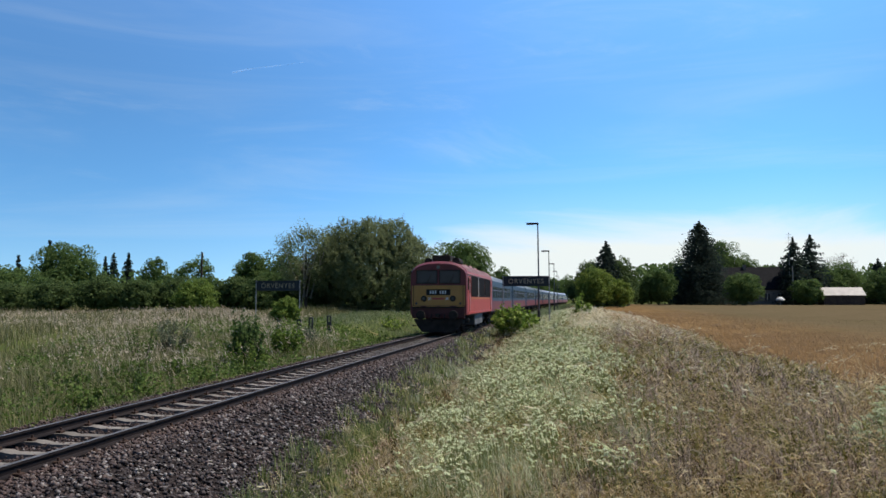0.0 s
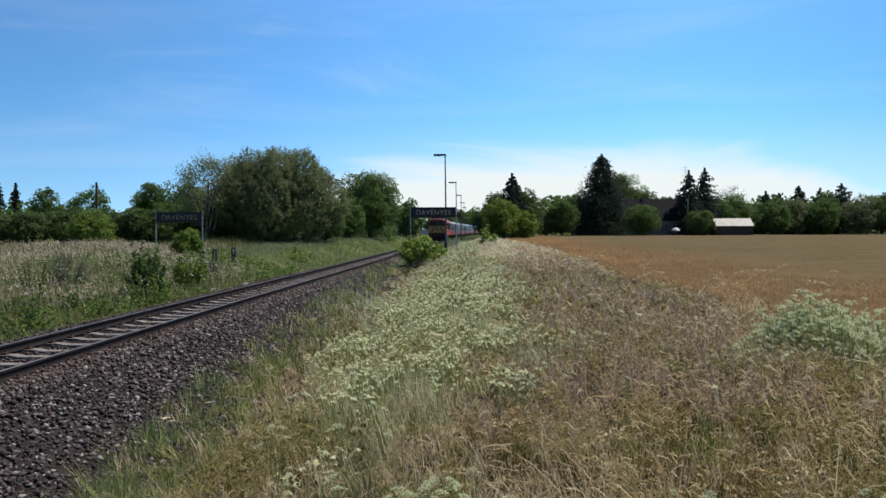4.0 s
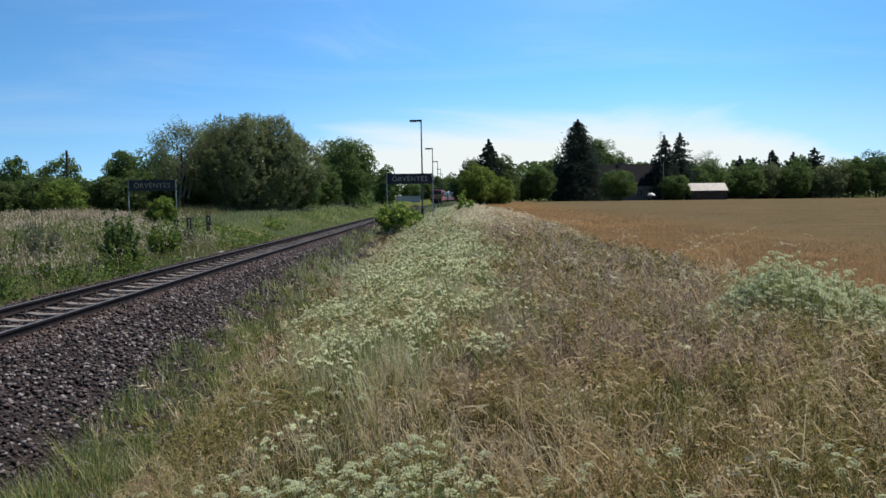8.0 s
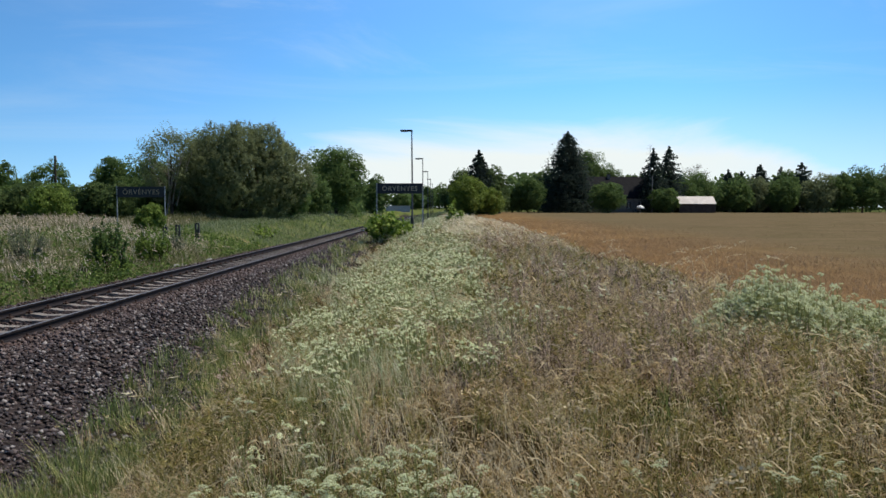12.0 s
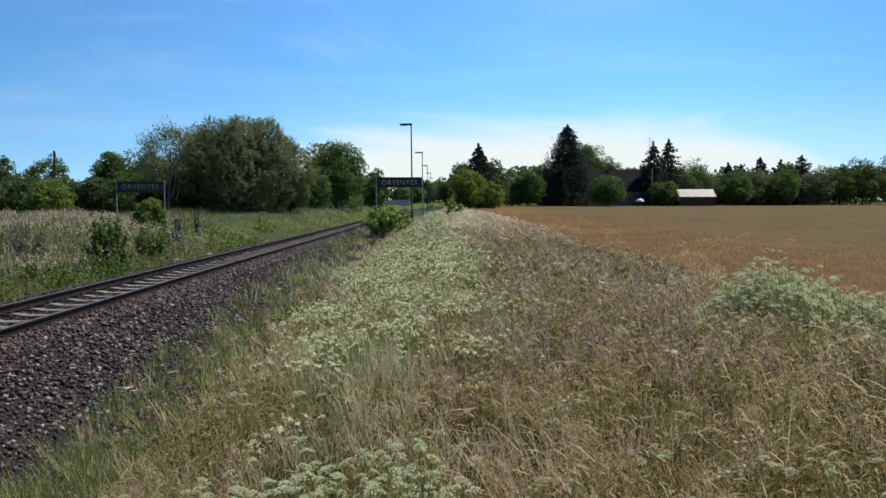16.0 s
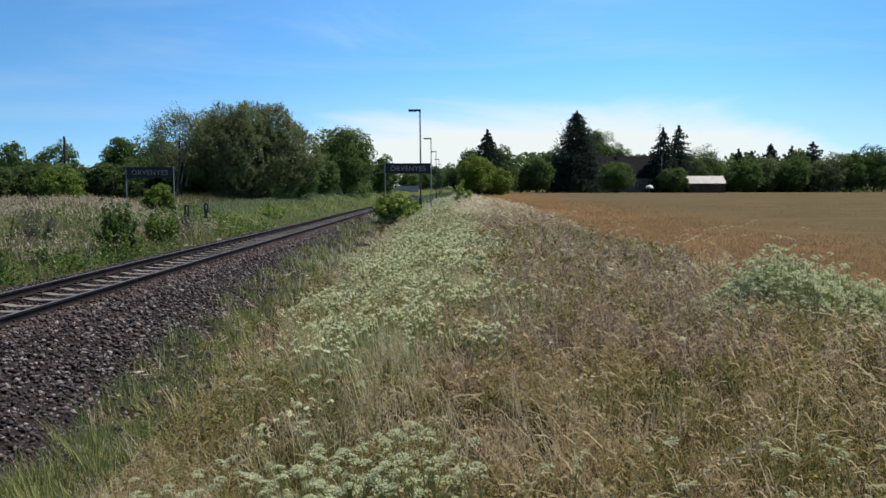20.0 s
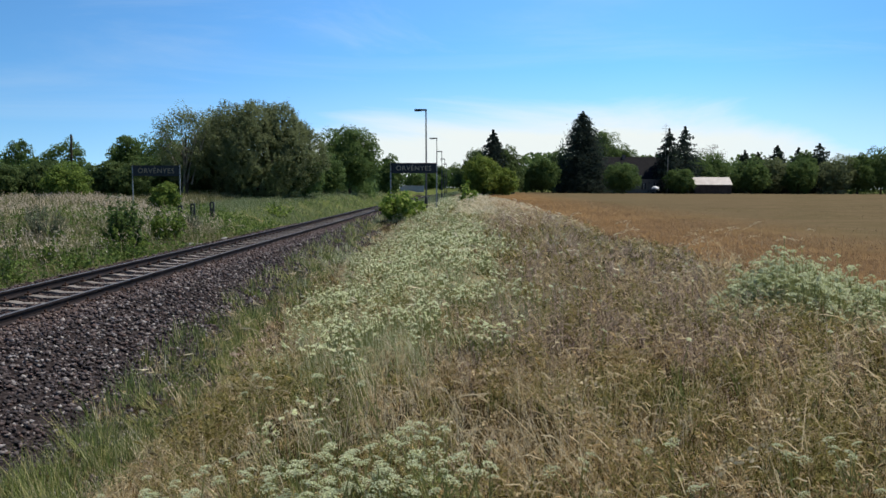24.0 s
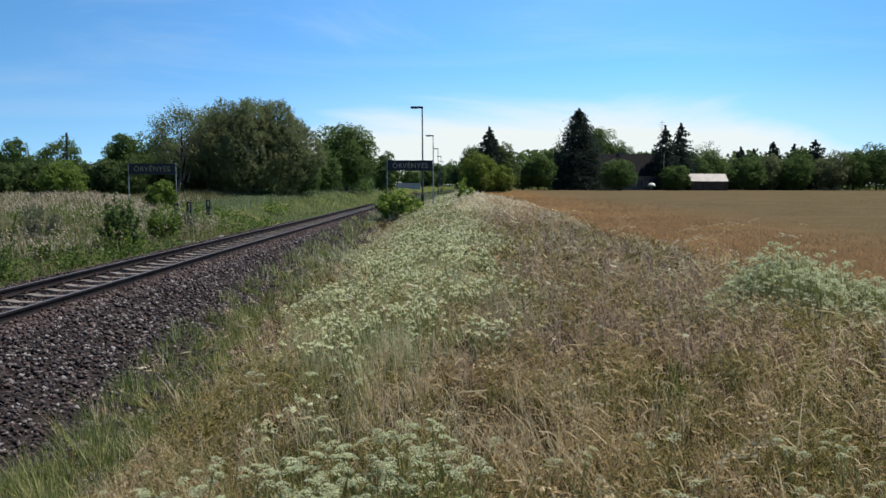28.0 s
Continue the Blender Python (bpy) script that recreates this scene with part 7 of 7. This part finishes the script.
def build_umbel_plants():
    """The flowering plants just before the camera: branching stems, each with a head of many small florets."""
    rng = np.random.default_rng(404)
    plants = []
    spots = [(-0.34, 3.1, 0.30, 42), (-0.12, 3.2, 0.08, 4), (-0.9, 3.5, 0.4, 5), (-1.25, 3.15, 0.4, 12), (-0.6, 2.75, 0.38, 12), (1.75, 3.25, 0.75, 8), (1.3, 3.7, 0.7, 5), (-0.6, 4.8, 0.6, 4)]
    for sx, sy, spread, count in spots:
        for k in range(count):
            x, y = sx + rng.normal(0, spread * 0.62), sy + rng.normal(0, spread * 0.5)
            g = float(ground_z(x, y))
            h = rng.uniform(0.52, 0.74) if sx < 0 else rng.uniform(0.36, 0.52)
            plant_ob = tagged(new("umbel_plant"), "slender wildflower with flat white umbels on green stems", "wildflower", "white flowers before the camera")
            plant_ob.location = (x, y, g)
            bm = bmesh.new()
            fork = Vector((rng.normal(-0.04, 0.02), rng.normal(0, 0.02), h * 0.55))
            limb(bm, [Vector((0, 0, -0.03)), fork], 0.0035, 0.003, 5)
            heads = []
            for j in range(int(rng.integers(3, 6))):
                tip = Vector((fork.x + rng.normal(-0.03, 0.08), fork.y + rng.normal(0, 0.07), h * rng.uniform(0.85, 1.05)))
                limb(bm, [fork, fork.lerp(tip, 0.6) + Vector((0, 0, 0.02)), tip], 0.003, 0.002, 4)
                heads.append(tip)
            part("stem", bm, M_STEM, plant_ob)
            # feathery leaves along the stem
            m = 70
            q = np.stack([rng.normal(0, 0.06, m), rng.normal(0, 0.06, m), rng.uniform(0.05, h * 0.75, m)], -1)
            lf = new("foliage", leaf_cloud("foliage", q, rng.normal(0, 1, (m, 3)), np.full(m, 0.014), M_STEM, rng))
            lf.parent = plant_ob
            tagged(lf, kind="stuff")
            for tip in heads:
                r = rng.uniform(0.017, 0.034)
                n = 22
                a, rr = np.arange(n) * 2.39996, np.sqrt((np.arange(n) + 0.5) / n)
                tilt = rng.normal(0, 0.25, 2)
                c = np.stack([np.cos(a) * rr * r, np.sin(a) * rr * r, r * 0.42 * (1 - rr ** 2)], -1)
                c[:, 2] += c[:, 0] * tilt[0] + c[:, 1] * tilt[1] + 0.012
                f = np.repeat(c, 7, 0) + rng.normal(0, r * 0.075, (n * 7, 3)) * np.array([1, 1, 0.5])
                nn = np.tile([tilt[0] * -0.5, tilt[1] * -0.5, 1.6], (n * 7, 1))
                um = new("umbel", leaf_cloud("umbel", f, nn, np.full(n * 7, r * 0.165), M_UMBEL, rng))
                um.parent = plant_ob
                um.location = tip
            plants.append(plant_ob)
    return plants


def build_wild_oats():
    """Single pale oat stalks bowed over the grass, each one a plant of its own."""
    rng = np.random.default_rng(515)
    oats = []
    thick = [(1.42, 3.25, 0.66), (0.92, 2.95, 0.5), (1.02, 3.0, 0.46), (1.05, 4.4, 0.55), (1.2, 4.6, 0.6), (0.35, 3.0, 0.55), (1.9, 4.2, 0.5), (0.75, 5.2, 0.5)]
    for k in range(58):
        x, y = (rng.uniform(0.2, 3.0), rng.uniform(2.9, 5.4)) if k < 16 else (rng.uniform(-1.4, 3.8), rng.uniform(5.4, 11.0))
        tall = rng.uniform(0.34, 0.6)
        if k < len(thick):
            x, y, tall = thick[k]
        far = k >= 30
        if far:
            y = rng.uniform(11.0, 20.0)
            x, tall = rng.uniform(0.14, 0.42) * y, rng.uniform(0.75, 1.3)
        oat = tagged(new("wild_oat"), "pale dry oat stalk with a thick nodding head", "grass stalk", "oat stalks on the bank")
        oat.location = (x, y, float(ground_z(x, y)))
        o = np.zeros(1)
        me, tips = blade_mesh("stalk", o, o, o - 0.03, np.array([tall]), np.array([rng.uniform(0.005, 0.008) * (1.5 if far else 1)]), M_STRAW, rng, 0.3, (rng.uniform(-0.45, -0.1) if far else rng.uniform(-0.95, -0.3) if k < 8 else rng.uniform(-0.9, 0.3), 0.0 if far or k < 8 else rng.normal(0, 0.35)), 5)
        stalk = new("stalk", me)
        stalk.parent = oat
        head = new("seed_head", head_mesh("seed_head", tips, 0.42 if far else 0.19, 0.011 if far else 0.018 if k < 8 else 0.012, M_SILK if far else M_STRAW, rng, -0.15, (-0.85, 0), 22 if far else 30))
        head.parent = oat
        tagged(head, kind="stuff")
        oats.append(oat)
    return oats


def far_woods(name, x0, x1, y0, y1, height, n, leaf, seed):
    """A closed belt of distant wood behind the single trees."""
    rng = np.random.default_rng(seed)
    x, y = rng.uniform(x0, x1, n), rng.uniform(y0, y1, n)
    top = height * (0.62 + 0.38 * patchy(x, y * 0, 5.0, seed))
    z = ground_z(x, y) + top * rng.uniform(0, 1, n) ** 0.7
    nrm = np.stack([rng.normal(0, 0.4, n), rng.normal(-0.5, 0.3, n), rng.uniform(0.2, 1, n)], -1)
    stuff(name, leaf_cloud(name, np.stack([x, y, z], -1), nrm, np.full(n, leaf), M_LEAF, rng), "closed belt of dark green trees in the distance", "woods")


far_woods("far_woods_west", -120, -19, 88, 104, 4.6, 9000, 0.42, 301)
far_woods("far_woods_line", -46, -12.5, 160, 178, 5.2, 3800, 0.6, 303)
far_woods("far_thicket", -30, -12.2, 118, 128, 3.2, 2600, 0.4, 304)
far_woods("far_woods_east", 8, 150, 206, 222, 10.2, 15000, 0.75, 302)
place_trees()
build_farm()
build_line_side()
build_bank_grass()
build_umbels()
PLANTS = build_umbel_plants() + build_wild_oats()
build_vapour_trail()
INSECTS = [build_insect() for k in range(2)]
build_meadow()
build_crop()
LOCO = build_locomotive()
COACHES = [build_coach()]
for k in range(8):
    COACHES.append(copy_thing(COACHES[0], Matrix()))
build_track()

TRAIN_START, TRAIN_SPEED, TRAIN_BRAKE, CRUISE_FROM = 45.3, 27.4, 0.68, 4.3


def train_y(t):
    """Braking at first, then steady."""
    k = min(t, CRUISE_FROM)
    return TRAIN_START + TRAIN_SPEED * k - TRAIN_BRAKE * k * k + (TRAIN_SPEED - 2 * TRAIN_BRAKE * CRUISE_FROM) * (t - k)


def train_pose(y):
    slope = (float(track_x(y + 12)) - float(track_x(y))) / 12
    return pose(float(track_x(y)), y, 0, 0, 0, -math.degrees(math.atan(slope)))


def motions():
    """The train runs away down the line, and the nearest flowers sway."""
    for k, p in enumerate(PLANTS):
        x, y, z = p.location
        walk(p, [(t, pose(x, y, z, 1.2 * math.sin(t * 2.1 + k * 1.7), 2.2 * math.sin(t * 2.7 + k * 0.9) - 1.0, 0)) for t in np.arange(0.0, 28.1, 0.5).tolist()])
    for thing, gap in [(LOCO, 0.0)] + [(c, 16.3 + 24.9 * k) for k, c in enumerate(COACHES)]:
        walk(thing, [(t, train_pose(train_y(t) + gap)) for t in np.arange(0.0, 28.1, 1.0).tolist()])
    # two insects cross the view for a moment
    walk(INSECTS[0], [(0.0, pose(-9.0, -3.0, 2.6)), (2.0, pose(-6.5, 1.0, 2.7)), (2.8, pose(-3.2, 3.4, 2.75)), (3.0, pose(-1.09, 4.0, 2.78)), (3.2, pose(1.6, 3.2, 3.6)), (4.0, pose(6.0, -1.5, 4.5)), (28.0, pose(7.0, -6.0, 4.0))])
    walk(INSECTS[1], [(0.0, pose(2.0, -8.0, 1.4)), (6.0, pose(3.0, -3.0, 1.5)), (6.9, pose(0.9, 3.6, 1.7)), (7.1, pose(1.48, 4.0, 2.32)), (7.2, pose(1.77, 4.0, 2.7)), (7.4, pose(2.4, 3.8, 3.6)), (8.5, pose(6.0, -2.0, 4.5)), (28.0, pose(7.5, -6.0, 4.0))])


motions()
